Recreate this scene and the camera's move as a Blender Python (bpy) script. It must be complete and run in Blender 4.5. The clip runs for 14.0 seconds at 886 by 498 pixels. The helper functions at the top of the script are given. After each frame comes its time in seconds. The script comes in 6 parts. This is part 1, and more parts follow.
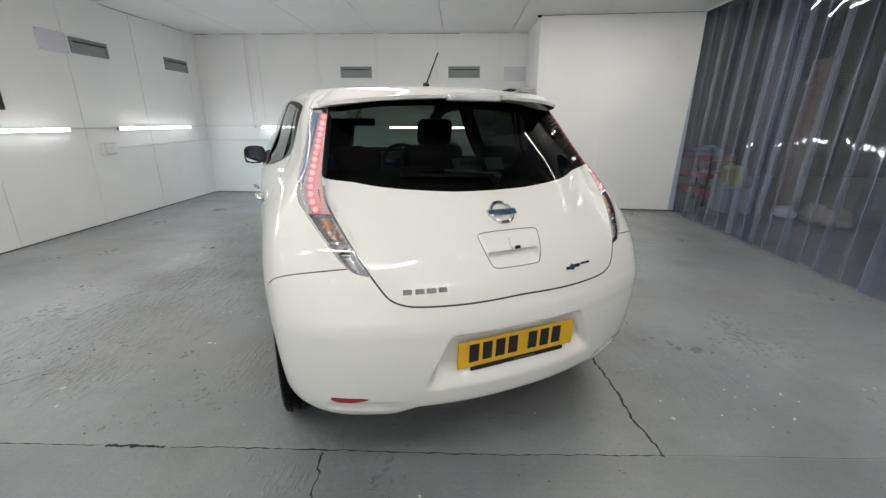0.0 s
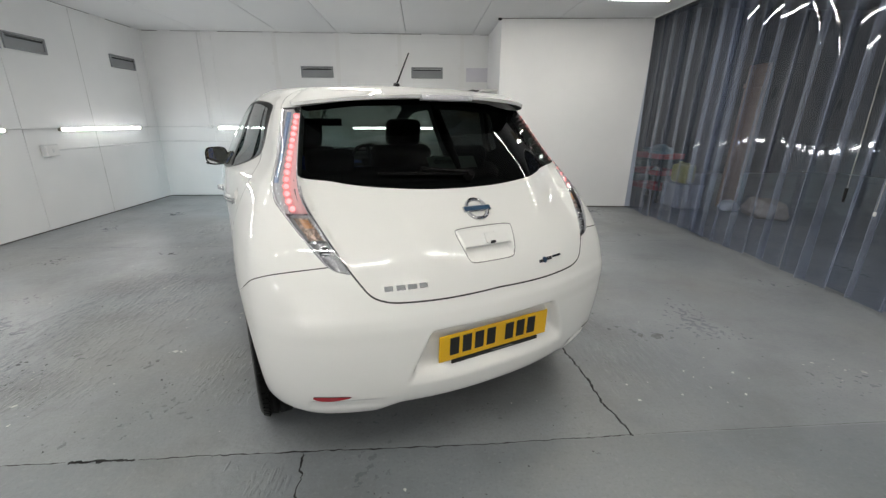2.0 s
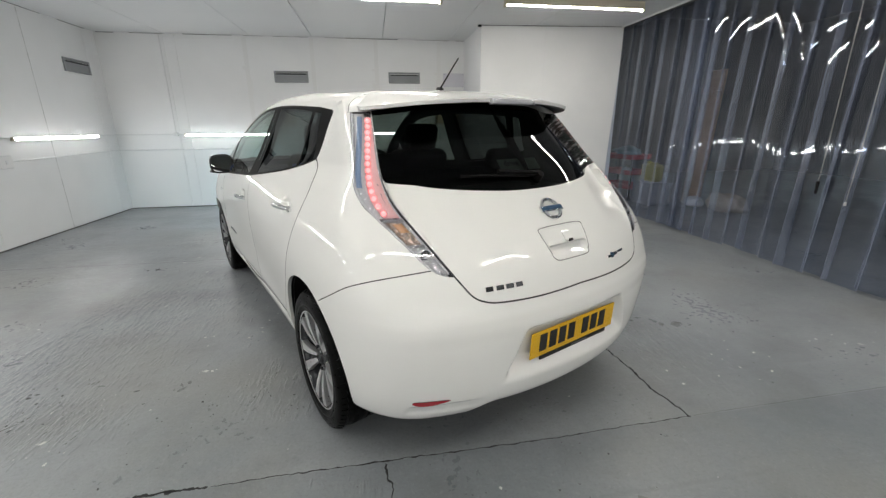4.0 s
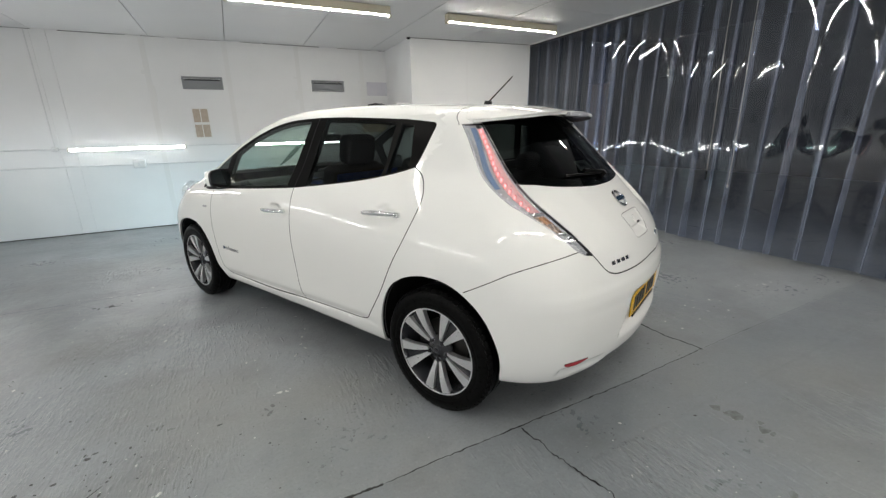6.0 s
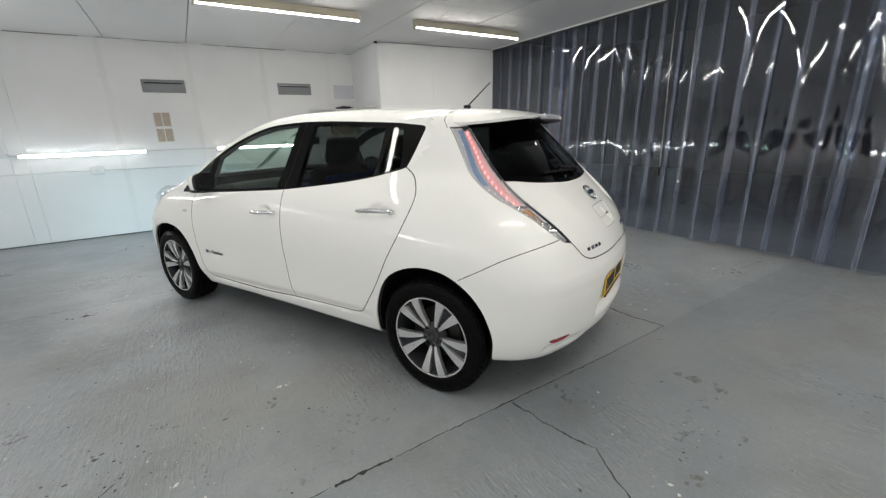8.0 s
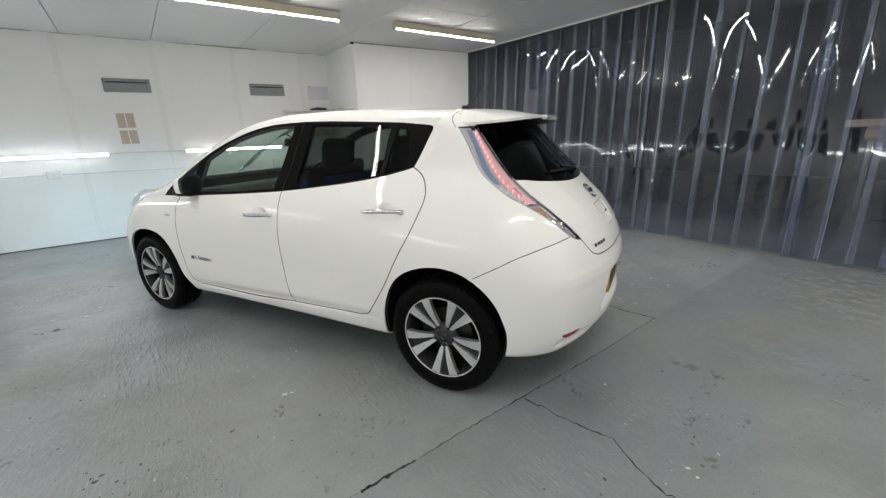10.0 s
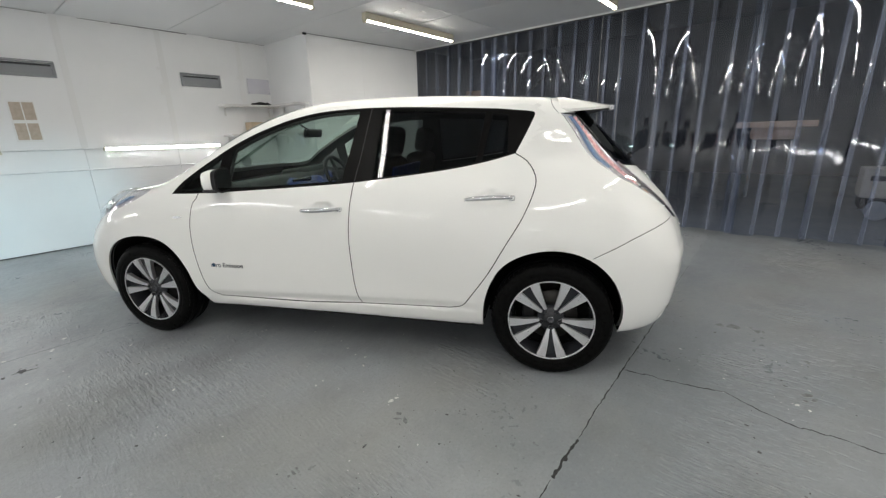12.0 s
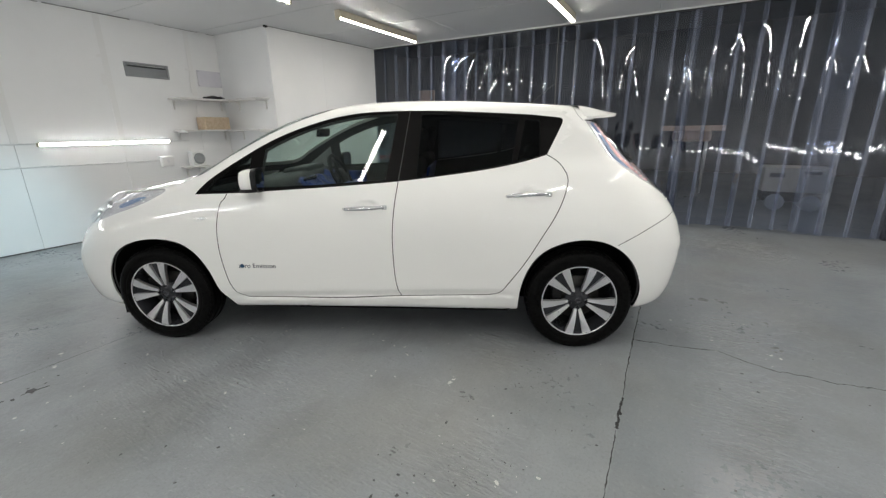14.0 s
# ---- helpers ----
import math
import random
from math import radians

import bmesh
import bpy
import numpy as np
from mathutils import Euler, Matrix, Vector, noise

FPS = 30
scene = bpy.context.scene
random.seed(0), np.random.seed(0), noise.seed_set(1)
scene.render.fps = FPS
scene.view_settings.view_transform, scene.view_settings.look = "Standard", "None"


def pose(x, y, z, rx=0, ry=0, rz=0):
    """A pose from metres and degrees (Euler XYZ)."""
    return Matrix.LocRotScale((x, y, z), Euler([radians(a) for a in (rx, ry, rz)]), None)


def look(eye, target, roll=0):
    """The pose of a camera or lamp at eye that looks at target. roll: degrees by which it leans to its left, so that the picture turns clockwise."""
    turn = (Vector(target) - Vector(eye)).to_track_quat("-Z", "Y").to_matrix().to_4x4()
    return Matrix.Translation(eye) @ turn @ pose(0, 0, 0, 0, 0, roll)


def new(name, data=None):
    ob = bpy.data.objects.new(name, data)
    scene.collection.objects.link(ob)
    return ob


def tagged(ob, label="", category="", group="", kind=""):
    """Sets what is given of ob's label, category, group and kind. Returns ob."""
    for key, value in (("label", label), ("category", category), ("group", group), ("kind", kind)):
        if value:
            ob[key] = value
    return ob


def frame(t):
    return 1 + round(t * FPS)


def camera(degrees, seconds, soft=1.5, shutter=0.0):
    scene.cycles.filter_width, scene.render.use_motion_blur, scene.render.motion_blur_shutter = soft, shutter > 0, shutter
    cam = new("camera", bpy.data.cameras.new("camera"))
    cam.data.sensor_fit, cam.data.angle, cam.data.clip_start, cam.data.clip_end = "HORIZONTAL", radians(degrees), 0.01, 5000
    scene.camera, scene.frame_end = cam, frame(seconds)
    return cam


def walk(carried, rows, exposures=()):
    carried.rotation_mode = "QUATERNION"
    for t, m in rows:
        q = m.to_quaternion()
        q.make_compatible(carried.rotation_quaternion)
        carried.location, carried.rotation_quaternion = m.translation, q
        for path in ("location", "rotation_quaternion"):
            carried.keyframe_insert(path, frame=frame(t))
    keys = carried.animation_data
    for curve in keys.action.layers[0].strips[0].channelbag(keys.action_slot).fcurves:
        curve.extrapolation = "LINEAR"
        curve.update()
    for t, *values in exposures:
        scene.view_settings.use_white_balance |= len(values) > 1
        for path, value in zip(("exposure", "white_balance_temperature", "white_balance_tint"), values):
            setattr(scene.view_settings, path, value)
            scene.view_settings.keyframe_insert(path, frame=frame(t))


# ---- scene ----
import collections

cam = camera(94.6, 14.0, soft=1.35)
PATH = [
    (0, (0.055, 0.178, 1.354), (-0.017, 2.085, 0.757), 0.2),
    (0.5, (0.019, 0.122, 1.36), (0.038, 2.034, 0.773), 0.1),
    (1, (0.006, 0.125, 1.355), (0.073, 2.036, 0.768), 0.2),
    (1.5, (0.0, 0.137, 1.351), (0.087, 2.046, 0.761), 0.2),
    (2, (0.004, 0.139, 1.348), (0.104, 2.047, 0.755), 0.2),
    (2.5, (0.003, 0.134, 1.345), (0.119, 2.04, 0.751), 0.1),
    (3, (-0.067, 0.114, 1.334), (0.082, 2.019, 0.744), 0.0),
    (3.5, (-0.248, 0.135, 1.336), (-0.041, 2.038, 0.756), -0.2),
    (6, (-1.556, 0.251, 1.374), (-0.705, 1.974, 0.821), -1.4),
    (6.5, (-1.718, 0.196, 1.376), (-0.788, 1.876, 0.815), -1.6),
    (7, (-1.761, 0.163, 1.388), (-0.79, 1.82, 0.828), -1.8),
    (7.5, (-1.76, 0.173, 1.377), (-0.768, 1.818, 0.822), -1.9),
    (8, (-1.763, 0.168, 1.381), (-0.759, 1.808, 0.831), -1.9),
    (8.5, (-1.757, 0.165, 1.386), (-0.746, 1.801, 0.836), -1.9),
    (9, (-1.763, 0.166, 1.381), (-0.738, 1.793, 0.833), -2.0),
    (11.5, (-2.529, 0.813, 1.346), (-1.131, 2.137, 0.805), -1.6),
    (12, (-2.725, 1.046, 1.314), (-1.244, 2.276, 0.772), -1.6),
    (12.5, (-2.928, 1.26, 1.34), (-1.375, 2.394, 0.79), -1.6),
    (13, (-3.144, 1.41, 1.378), (-1.536, 2.458, 0.818), -1.5),
    (13.5, (-3.244, 1.479, 1.373), (-1.597, 2.464, 0.811), -1.2),
    (14, (-3.256, 1.48, 1.358), (-1.583, 2.422, 0.796), -0.7),
]
walk(cam, [(t, look(eye, target, roll)) for t, eye, target, roll in PATH])

# ---- world and exposure ----
world = bpy.data.worlds.new("workshop_dark")
world.use_nodes = True
world.node_tree.nodes["Background"].inputs[0].default_value = (0.05, 0.055, 0.07, 1)
world.node_tree.nodes["Background"].inputs[1].default_value = 0.3
scene.world = world
scene.view_settings.exposure = 0.0


# ---- materials ----
def material(name, colour, rough=0.5, metal=0.0, **more):
    m = bpy.data.materials.new(name)
    m.use_nodes = True
    b = m.node_tree.nodes["Principled BSDF"]
    b.inputs["Base Color"].default_value = (*colour, 1)
    b.inputs["Roughness"].default_value = rough
    b.inputs["Metallic"].default_value = metal
    for key, value in more.items():
        b.inputs[key.replace("_", " ")].default_value = value
    return m


def node(m, kind, **more):
    n = m.node_tree.nodes.new(kind)
    for key, value in more.items():
        if key in n.inputs:
            n.inputs[key].default_value = value
    return n


def link(m, a, b):
    m.node_tree.links.new(a, b)


def grain(m, scale, lo, hi, colours=None, rough=None, bump=0.0, detail=6.0, space="Object", stretch=(1, 1, 1), dist=0.01):
    """Noise at one scale: mixes two colours, moves the roughness, and gives relief."""
    b = m.node_tree.nodes["Principled BSDF"]
    tc, mp = node(m, "ShaderNodeTexCoord"), node(m, "ShaderNodeMapping")
    mp.inputs["Scale"].default_value = stretch
    link(m, tc.outputs[space], mp.inputs["Vector"])
    n = node(m, "ShaderNodeTexNoise", Scale=scale, Detail=detail)
    link(m, mp.outputs[0], n.inputs["Vector"])
    r = node(m, "ShaderNodeMapRange")
    r.inputs["From Min"].default_value, r.inputs["From Max"].default_value = lo, hi
    link(m, n.outputs[0], r.inputs["Value"])
    if colours:
        mix = node(m, "ShaderNodeMix")
        mix.data_type = "RGBA"
        mix.inputs[6].default_value, mix.inputs[7].default_value = (*colours[0], 1), (*colours[1], 1)
        link(m, r.outputs[0], mix.inputs[0])
        link(m, mix.outputs[2], b.inputs["Base Color"])
    if rough:
        q = node(m, "ShaderNodeMapRange")
        q.inputs["To Min"].default_value, q.inputs["To Max"].default_value = rough
        link(m, r.outputs[0], q.inputs["Value"])
        link(m, q.outputs[0], b.inputs["Roughness"])
    if bump:
        u = node(m, "ShaderNodeBump", Strength=bump, Distance=dist)
        link(m, n.outputs[0], u.inputs["Height"])
        if b.inputs["Normal"].is_linked:
            link(m, b.inputs["Normal"].links[0].from_socket, u.inputs["Normal"])
        link(m, u.outputs[0], b.inputs["Normal"])
    return m


def lamp_material(name, colour, strength):
    m = bpy.data.materials.new(name)
    m.use_nodes = True
    b = m.node_tree.nodes["Principled BSDF"]
    b.inputs["Base Color"].default_value = (0.9, 0.9, 0.9, 1)
    b.inputs["Emission Color"].default_value = (*colour, 1)
    b.inputs["Emission Strength"].default_value = strength
    return m


def pane_material(name, tint, gloss_rough=0.02, haze=0.0, ior=1.45, wave=None, gloss_tint=(1, 1, 1)):
    """Thin clear sheet: lets tinted light straight through and mirrors by Fresnel; haze adds a milky share."""
    m = bpy.data.materials.new(name)
    m.use_nodes = True
    t = m.node_tree
    t.nodes.remove(t.nodes["Principled BSDF"])
    out = t.nodes["Material Output"]
    clear, gloss, mix = node(m, "ShaderNodeBsdfTransparent"), node(m, "ShaderNodeBsdfGlossy"), node(m, "ShaderNodeMixShader")
    clear.inputs["Color"].default_value = (*tint, 1)
    gloss.inputs["Color"].default_value = (*gloss_tint, 1)
    gloss.inputs["Roughness"].default_value = gloss_rough
    fr = node(m, "ShaderNodeLayerWeight", Blend=0.5)
    power, share = node(m, "ShaderNodeMath"), node(m, "ShaderNodeMath")
    power.operation, share.operation = "POWER", "MULTIPLY_ADD"
    power.inputs[1].default_value = 5.0
    share.inputs[1].default_value, share.inputs[2].default_value = 0.9, ((ior - 1) / (ior + 1)) ** 2 * 1.9
    link(m, fr.outputs["Facing"], power.inputs[0])
    link(m, power.outputs[0], share.inputs[0])
    link(m, share.outputs[0], mix.inputs[0])
    body = clear.outputs[0]
    if haze:
        milk, blend = node(m, "ShaderNodeBsdfDiffuse"), node(m, "ShaderNodeMixShader")
        milk.inputs["Color"].default_value = (0.44, 0.49, 0.64, 1)
        # the brighter look of the laps is painted as extra milk near the sides
        uv, parted, dist, zone = node(m, "ShaderNodeTexCoord"), node(m, "ShaderNodeSeparateXYZ"), node(m, "ShaderNodeMath"), node(m, "ShaderNodeMapRange")
        dist.operation = "ABSOLUTE"
        link(m, uv.outputs["UV"], parted.inputs[0])
        link(m, parted.outputs[0], dist.inputs[0])
        for key, value in (("From Min", 0.68), ("From Max", 0.72), ("To Min", haze[0]), ("To Max", haze[1])):
            zone.inputs[key].default_value = value
        link(m, dist.outputs[0], zone.inputs["Value"])
        # a highlight along each strip's cut edges, painted in as still more milk
        edge, sum_ = node(m, "ShaderNodeMapRange"), node(m, "ShaderNodeMath")
        for key, value in (("From Min", 0.955), ("From Max", 0.985), ("To Min", 0.0), ("To Max", 0.28)):
            edge.inputs[key].default_value = value
        sum_.operation = "ADD"
        link(m, dist.outputs[0], edge.inputs["Value"])
        link(m, zone.outputs[0], sum_.inputs[0])
        link(m, edge.outputs[0], sum_.inputs[1])
        link(m, sum_.outputs[0], blend.inputs[0])
        link(m, clear.outputs[0], blend.inputs[1])
        link(m, milk.outputs[0], blend.inputs[2])
        body = blend.outputs[0]
    link(m, body, mix.inputs[1])
    link(m, gloss.outputs[0], mix.inputs[2])
    link(m, mix.outputs[0], out.inputs["Surface"])
    if wave:
        tc, mp = node(m, "ShaderNodeTexCoord"), node(m, "ShaderNodeMapping")
        mp.inputs["Scale"].default_value = wave[1]
        info = node(m, "ShaderNodeObjectInfo")
        add = node(m, "ShaderNodeVectorMath")
        scale = node(m, "ShaderNodeVectorMath")
        scale.operation = "SCALE"
        scale.inputs[3].default_value = 9.0
        comb = node(m, "ShaderNodeCombineXYZ")
        for k in range(3):
            link(m, info.outputs["Random"], comb.inputs[k])
        link(m, comb.outputs[0], scale.inputs[0])
        link(m, tc.outputs["Object"], add.inputs[0])
        link(m, scale.outputs[0], add.inputs[1])
        link(m, add.outputs[0], mp.inputs["Vector"])
        n = node(m, "ShaderNodeTexNoise", Scale=wave[0], Detail=1.5)
        link(m, mp.outputs[0], n.inputs["Vector"])
        u = node(m, "ShaderNodeBump", Strength=wave[2], Distance=wave[3])
        link(m, n.outputs[0], u.inputs["Height"])
        link(m, u.outputs[0], gloss.inputs["Normal"])
        link(m, u.outputs[0], fr.inputs["Normal"])
    return m


paint = material("white_car_paint", (0.84, 0.84, 0.812), 0.6, Coat_Weight=0.9, Coat_Roughness=0.02, Specular_IOR_Level=0.1)
grain(paint, 900, 0.3, 0.7, colours=((0.835, 0.835, 0.805), (0.845, 0.845, 0.818)))
wall_paint = material("white_wall_panel", (0.80, 0.81, 0.82), 0.45)
grain(wall_paint, 1.3, 0.3, 0.75, colours=((0.80, 0.805, 0.805), (0.865, 0.865, 0.86)), rough=(0.36, 0.55), bump=0.05, dist=0.02)
grain(wall_paint, 60, 0.3, 0.7, bump=0.03, dist=0.002)
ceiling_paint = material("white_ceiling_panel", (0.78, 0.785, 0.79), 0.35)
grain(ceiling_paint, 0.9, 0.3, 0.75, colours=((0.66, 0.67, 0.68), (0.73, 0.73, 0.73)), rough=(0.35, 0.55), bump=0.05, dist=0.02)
seam_dark = material("panel_seam", (0.12, 0.12, 0.115), 0.9)
seam_pale = material("filled_joint", (0.60, 0.60, 0.59), 0.8)
grain(seam_pale, 9, 0.35, 0.65, colours=((0.45, 0.45, 0.44), (0.72, 0.72, 0.71)))
joint_grey = material("grey_sealant", (0.24, 0.24, 0.235), 0.8)
grain(joint_grey, 5, 0.35, 0.65, colours=((0.12, 0.12, 0.12), (0.42, 0.42, 0.41)))
seam_white = material("cover_strip_white", (0.80, 0.80, 0.79), 0.4)
trim_plastic = material("white_conduit_plastic", (0.74, 0.75, 0.75), 0.4)
grain(trim_plastic, 30, 0.3, 0.7, colours=((0.70, 0.71, 0.72), (0.78, 0.78, 0.77)))
vent_grey = material("grey_vent_enamel", (0.26, 0.27, 0.28), 0.45)
grain(vent_grey, 4, 0.3, 0.7, colours=((0.25, 0.26, 0.27), (0.28, 0.29, 0.30)))
vent_dark = material("vent_inside", (0.05, 0.052, 0.055), 0.8)
tube_lit = lamp_material("lit_tube", (1.0, 0.965, 0.905), 72.0)
tube_wall = lamp_material("lit_wall_tube", (0.985, 0.985, 0.985), 44.0)
fitting_white = material("lamp_fitting_enamel", (0.58, 0.54, 0.42), 0.55)
pvc = pane_material("clear_pvc_strip", (0.64, 0.69, 0.79), 0.05, haze=(0.040, 0.135), ior=1.56, wave=(2.2, (1, 1.6, 0.7), 0.42, 0.012), gloss_tint=(0.80, 0.82, 0.87))
glass_clear = pane_material("green_tinted_glass", (0.66, 0.76, 0.72), 0.0, ior=1.32)
glass_dark = pane_material("privacy_glass", (0.17, 0.19, 0.19), 0.0, ior=1.19)
glass_rear = pane_material("dark_rear_glass", (0.13, 0.15, 0.142), 0.0, ior=1.15)
lens_clear = pane_material("clear_lamp_lens", (0.93, 0.93, 0.94), 0.01)
black_gloss = material("gloss_black_trim", (0.008, 0.008, 0.009), 0.2, Specular_IOR_Level=0.3)
window_black = material("window_frame_black", (0.006, 0.0058, 0.0058), 0.35, Specular_IOR_Level=0.04)
grain(window_black, 150, 0.3, 0.7, rough=(0.28, 0.4))
black_satin = material("satin_black_plastic", (0.010, 0.010, 0.011), 0.42, Specular_IOR_Level=0.25)
grain(black_satin, 180, 0.3, 0.7, rough=(0.38, 0.5), bump=0.04, dist=0.002)
black_matt = material("black_liner", (0.008, 0.008, 0.008), 0.85, Specular_IOR_Level=0.1)
grain(black_matt, 40, 0.3, 0.7, colours=((0.003, 0.003, 0.003), (0.007, 0.007, 0.007)))
soft_gap = material("shallow_line_grey", (0.28, 0.28, 0.27), 0.7)
gap_dark = material("shut_line_dark", (0.05, 0.05, 0.05), 0.8)
rubber = material("tyre_rubber", (0.010, 0.010, 0.010), 0.35, Specular_IOR_Level=0.04)
grain(rubber, 60, 0.3, 0.7, colours=((0.003, 0.003, 0.003), (0.007, 0.007, 0.007)), rough=(0.26, 0.42), bump=0.1, dist=0.003)
alloy = material("machined_alloy", (0.78, 0.78, 0.79), 0.3, 0.85)
grain(alloy, 150, 0.3, 0.7, rough=(0.27, 0.33))
alloy_dark = material("dark_grey_wheel_paint", (0.026, 0.027, 0.031), 0.22, Specular_IOR_Level=0.35)
steel = material("brake_steel", (0.055, 0.053, 0.05), 0.5, 0.8)
chrome = material("chrome", (0.80, 0.81, 0.82), 0.07, 1.0)
lamp_silver = material("lamp_reflector_silver", (0.84, 0.85, 0.87), 0.25, 0.45)
grain(lamp_silver, 90, 0.3, 0.7, rough=(0.15, 0.3), bump=0.15, dist=0.004)
lamp_blue = material("blue_lamp_panel", (0.20, 0.29, 0.45), 0.2)
amber = material("amber_bulb", (0.62, 0.33, 0.17), 0.2, Coat_Weight=1.0)
amber_bowl = material("smoked_amber_bowl", (0.40, 0.30, 0.24), 0.3, 0.4)
grain(amber_bowl, 90, 0.35, 0.65, colours=((0.42, 0.34, 0.29), (0.66, 0.50, 0.40)), rough=(0.15, 0.35), bump=0.35, dist=0.004)
lamp_dark = material("lamp_shadow_chrome", (0.34, 0.345, 0.36), 0.12, 0.9)
grain(lamp_dark, 60, 0.3, 0.7, rough=(0.06, 0.2), bump=0.25, dist=0.004)
red_led = lamp_material("lit_red_led", (1.0, 0.10, 0.11), 1.25)
red_glow = material("red_lamp_plastic", (0.86, 0.58, 0.58), 0.25, Emission_Color=(1.0, 0.14, 0.14, 1), Emission_Strength=0.08)
red_reflector = material("red_reflector", (0.42, 0.02, 0.03), 0.15, Coat_Weight=1.0)


# ---- the car's body as one smooth surface (x ahead from the rear axle, y to its left, z up) ----
def curve(xs, ys):
    """A smooth curve through the points (natural cubic), flat slope beyond the ends."""
    xs, ys = np.array(xs, float), np.array(ys, float)
    n, h = len(xs), np.diff(xs)
    a = np.eye(n)
    b = np.zeros(n)
    for i in range(1, n - 1):
        a[i, i - 1:i + 2] = h[i - 1], 2 * (h[i - 1] + h[i]), h[i]
        b[i] = 6 * ((ys[i + 1] - ys[i]) / h[i] - (ys[i] - ys[i - 1]) / h[i - 1])
    m = np.linalg.solve(a, b)

    def value(x):
        x = np.clip(x, xs[0], xs[-1])
        i = np.clip(np.searchsorted(xs, x) - 1, 0, n - 2)
        u, v = xs[i + 1] - x, x - xs[i]
        return (m[i] * u**3 + m[i + 1] * v**3) / (6 * h[i]) + (ys[i] / h[i] - m[i] * h[i] / 6) * u + (ys[i + 1] / h[i] - m[i + 1] * h[i] / 6) * v
    dense = np.linspace(xs[0], xs[-1], 6000)
    table = value(dense)
    return lambda x: np.interp(x, dense, table)


SIDE_Z = (0.15, 0.22, 0.35, 0.55, 0.75, 0.90, 1.02, 1.10, 1.20, 1.40, 1.65)
SIDE_X = (-0.9, -0.6, -0.3, 0.0, 0.3, 0.8, 1.3, 1.9, 2.4, 2.8, 3.2, 3.7)
SIDE_ROWS = (
    (0.66, 0.70, 0.775, 0.80, 0.80, 0.79, 0.79, 0.80, 0.80, 0.80, 0.72, 0.55),
    (0.70, 0.74, 0.815, 0.835, 0.83, 0.82, 0.82, 0.825, 0.83, 0.835, 0.76, 0.60),
    (0.75, 0.79, 0.855, 0.872, 0.865, 0.855, 0.853, 0.858, 0.868, 0.87, 0.80, 0.64),
    (0.77, 0.81, 0.872, 0.888, 0.882, 0.868, 0.866, 0.870, 0.882, 0.885, 0.82, 0.66),
    (0.77, 0.81, 0.868, 0.888, 0.886, 0.880, 0.878, 0.880, 0.885, 0.88, 0.82, 0.66),
    (0.74, 0.78, 0.840, 0.862, 0.868, 0.874, 0.876, 0.874, 0.868, 0.85, 0.79, 0.62),
    (0.69, 0.73, 0.790, 0.815, 0.828, 0.848, 0.855, 0.850, 0.835, 0.81, 0.74, 0.58),
    (0.65, 0.69, 0.745, 0.770, 0.785, 0.808, 0.818, 0.815, 0.795, 0.77, 0.70, 0.54),
    (0.595, 0.63, 0.678, 0.696, 0.712, 0.745, 0.765, 0.765, 0.740, 0.71, 0.64, 0.50),
    (0.54, 0.575, 0.622, 0.640, 0.652, 0.666, 0.670, 0.660, 0.625, 0.58, 0.50, 0.40),
    (0.43, 0.46, 0.490, 0.510, 0.525, 0.540, 0.550, 0.540, 0.500, 0.44, 0.36, 0.28),
)
side_rows = [curve(SIDE_X, row) for row in SIDE_ROWS]


def width_exact(x, z):
    """The half width of the body by length and height: cubic along the length, then a smooth blend upwards."""
    rows = np.array([row(x) for row in side_rows])
    zs = np.array(SIDE_Z)
    zc = np.clip(z, zs[0], zs[-1])
    i = np.clip(np.searchsorted(zs, zc) - 1, 0, len(zs) - 2)
    f = (zc - zs[i]) / (zs[i + 1] - zs[i])

    def at(k):
        k = np.clip(k, 0, len(zs) - 1)
        return np.take_along_axis(rows, k[None], 0)[0]

    def slope(k):
        k0, k1 = np.clip(k - 1, 0, len(zs) - 1), np.clip(k + 1, 0, len(zs) - 1)
        return (at(k1) - at(k0)) / (zs[k1] - zs[k0])
    d = zs[i + 1] - zs[i]
    return ((2 * f**3 - 3 * f**2 + 1) * at(i) + (f**3 - 2 * f**2 + f) * d * slope(i)
            + (3 * f**2 - 2 * f**3) * at(i + 1) + (f**3 - f**2) * d * slope(i + 1))


GRID_X, GRID_Z = np.linspace(-0.9, 3.7, 921), np.linspace(0.15, 1.65, 601)
WIDTHS = width_exact(*[g.ravel() for g in np.meshgrid(GRID_X, GRID_Z, indexing="ij")]).reshape(921, 601)


def half_width(x, z):
    u = np.clip((x + 0.9) / 0.005, 0, 919.999)
    v = np.clip((z - 0.15) / 0.0025, 0, 599.999)
    i, j = u.astype(int), v.astype(int)
    u, v = u - i, v - j
    return (WIDTHS[i, j] * (1 - u) + WIDTHS[i + 1, j] * u) * (1 - v) + (WIDTHS[i, j + 1] * (1 - u) + WIDTHS[i + 1, j + 1] * u) * v


rear_line = curve((0.10, 0.25, 0.32, 0.45, 0.58, 0.70, 0.80, 0.90, 1.00, 1.10, 1.20, 1.30, 1.40, 1.55),
                  (-0.62, -0.70, -0.742, -0.772, -0.78, -0.765, -0.73, -0.672, -0.583, -0.485, -0.395, -0.298, -0.20, -0.055))
rear_bow = curve((0.1, 0.35, 0.85, 1.1, 1.4, 1.6), (0.12, 0.115, 0.095, 0.10, 0.12, 0.13))
front_line = curve((0.10, 0.25, 0.38, 0.52, 0.65, 0.75, 0.85, 0.95, 1.10), (3.55, 3.63, 3.67, 3.67, 3.61, 3.52, 3.39, 3.24, 2.95))
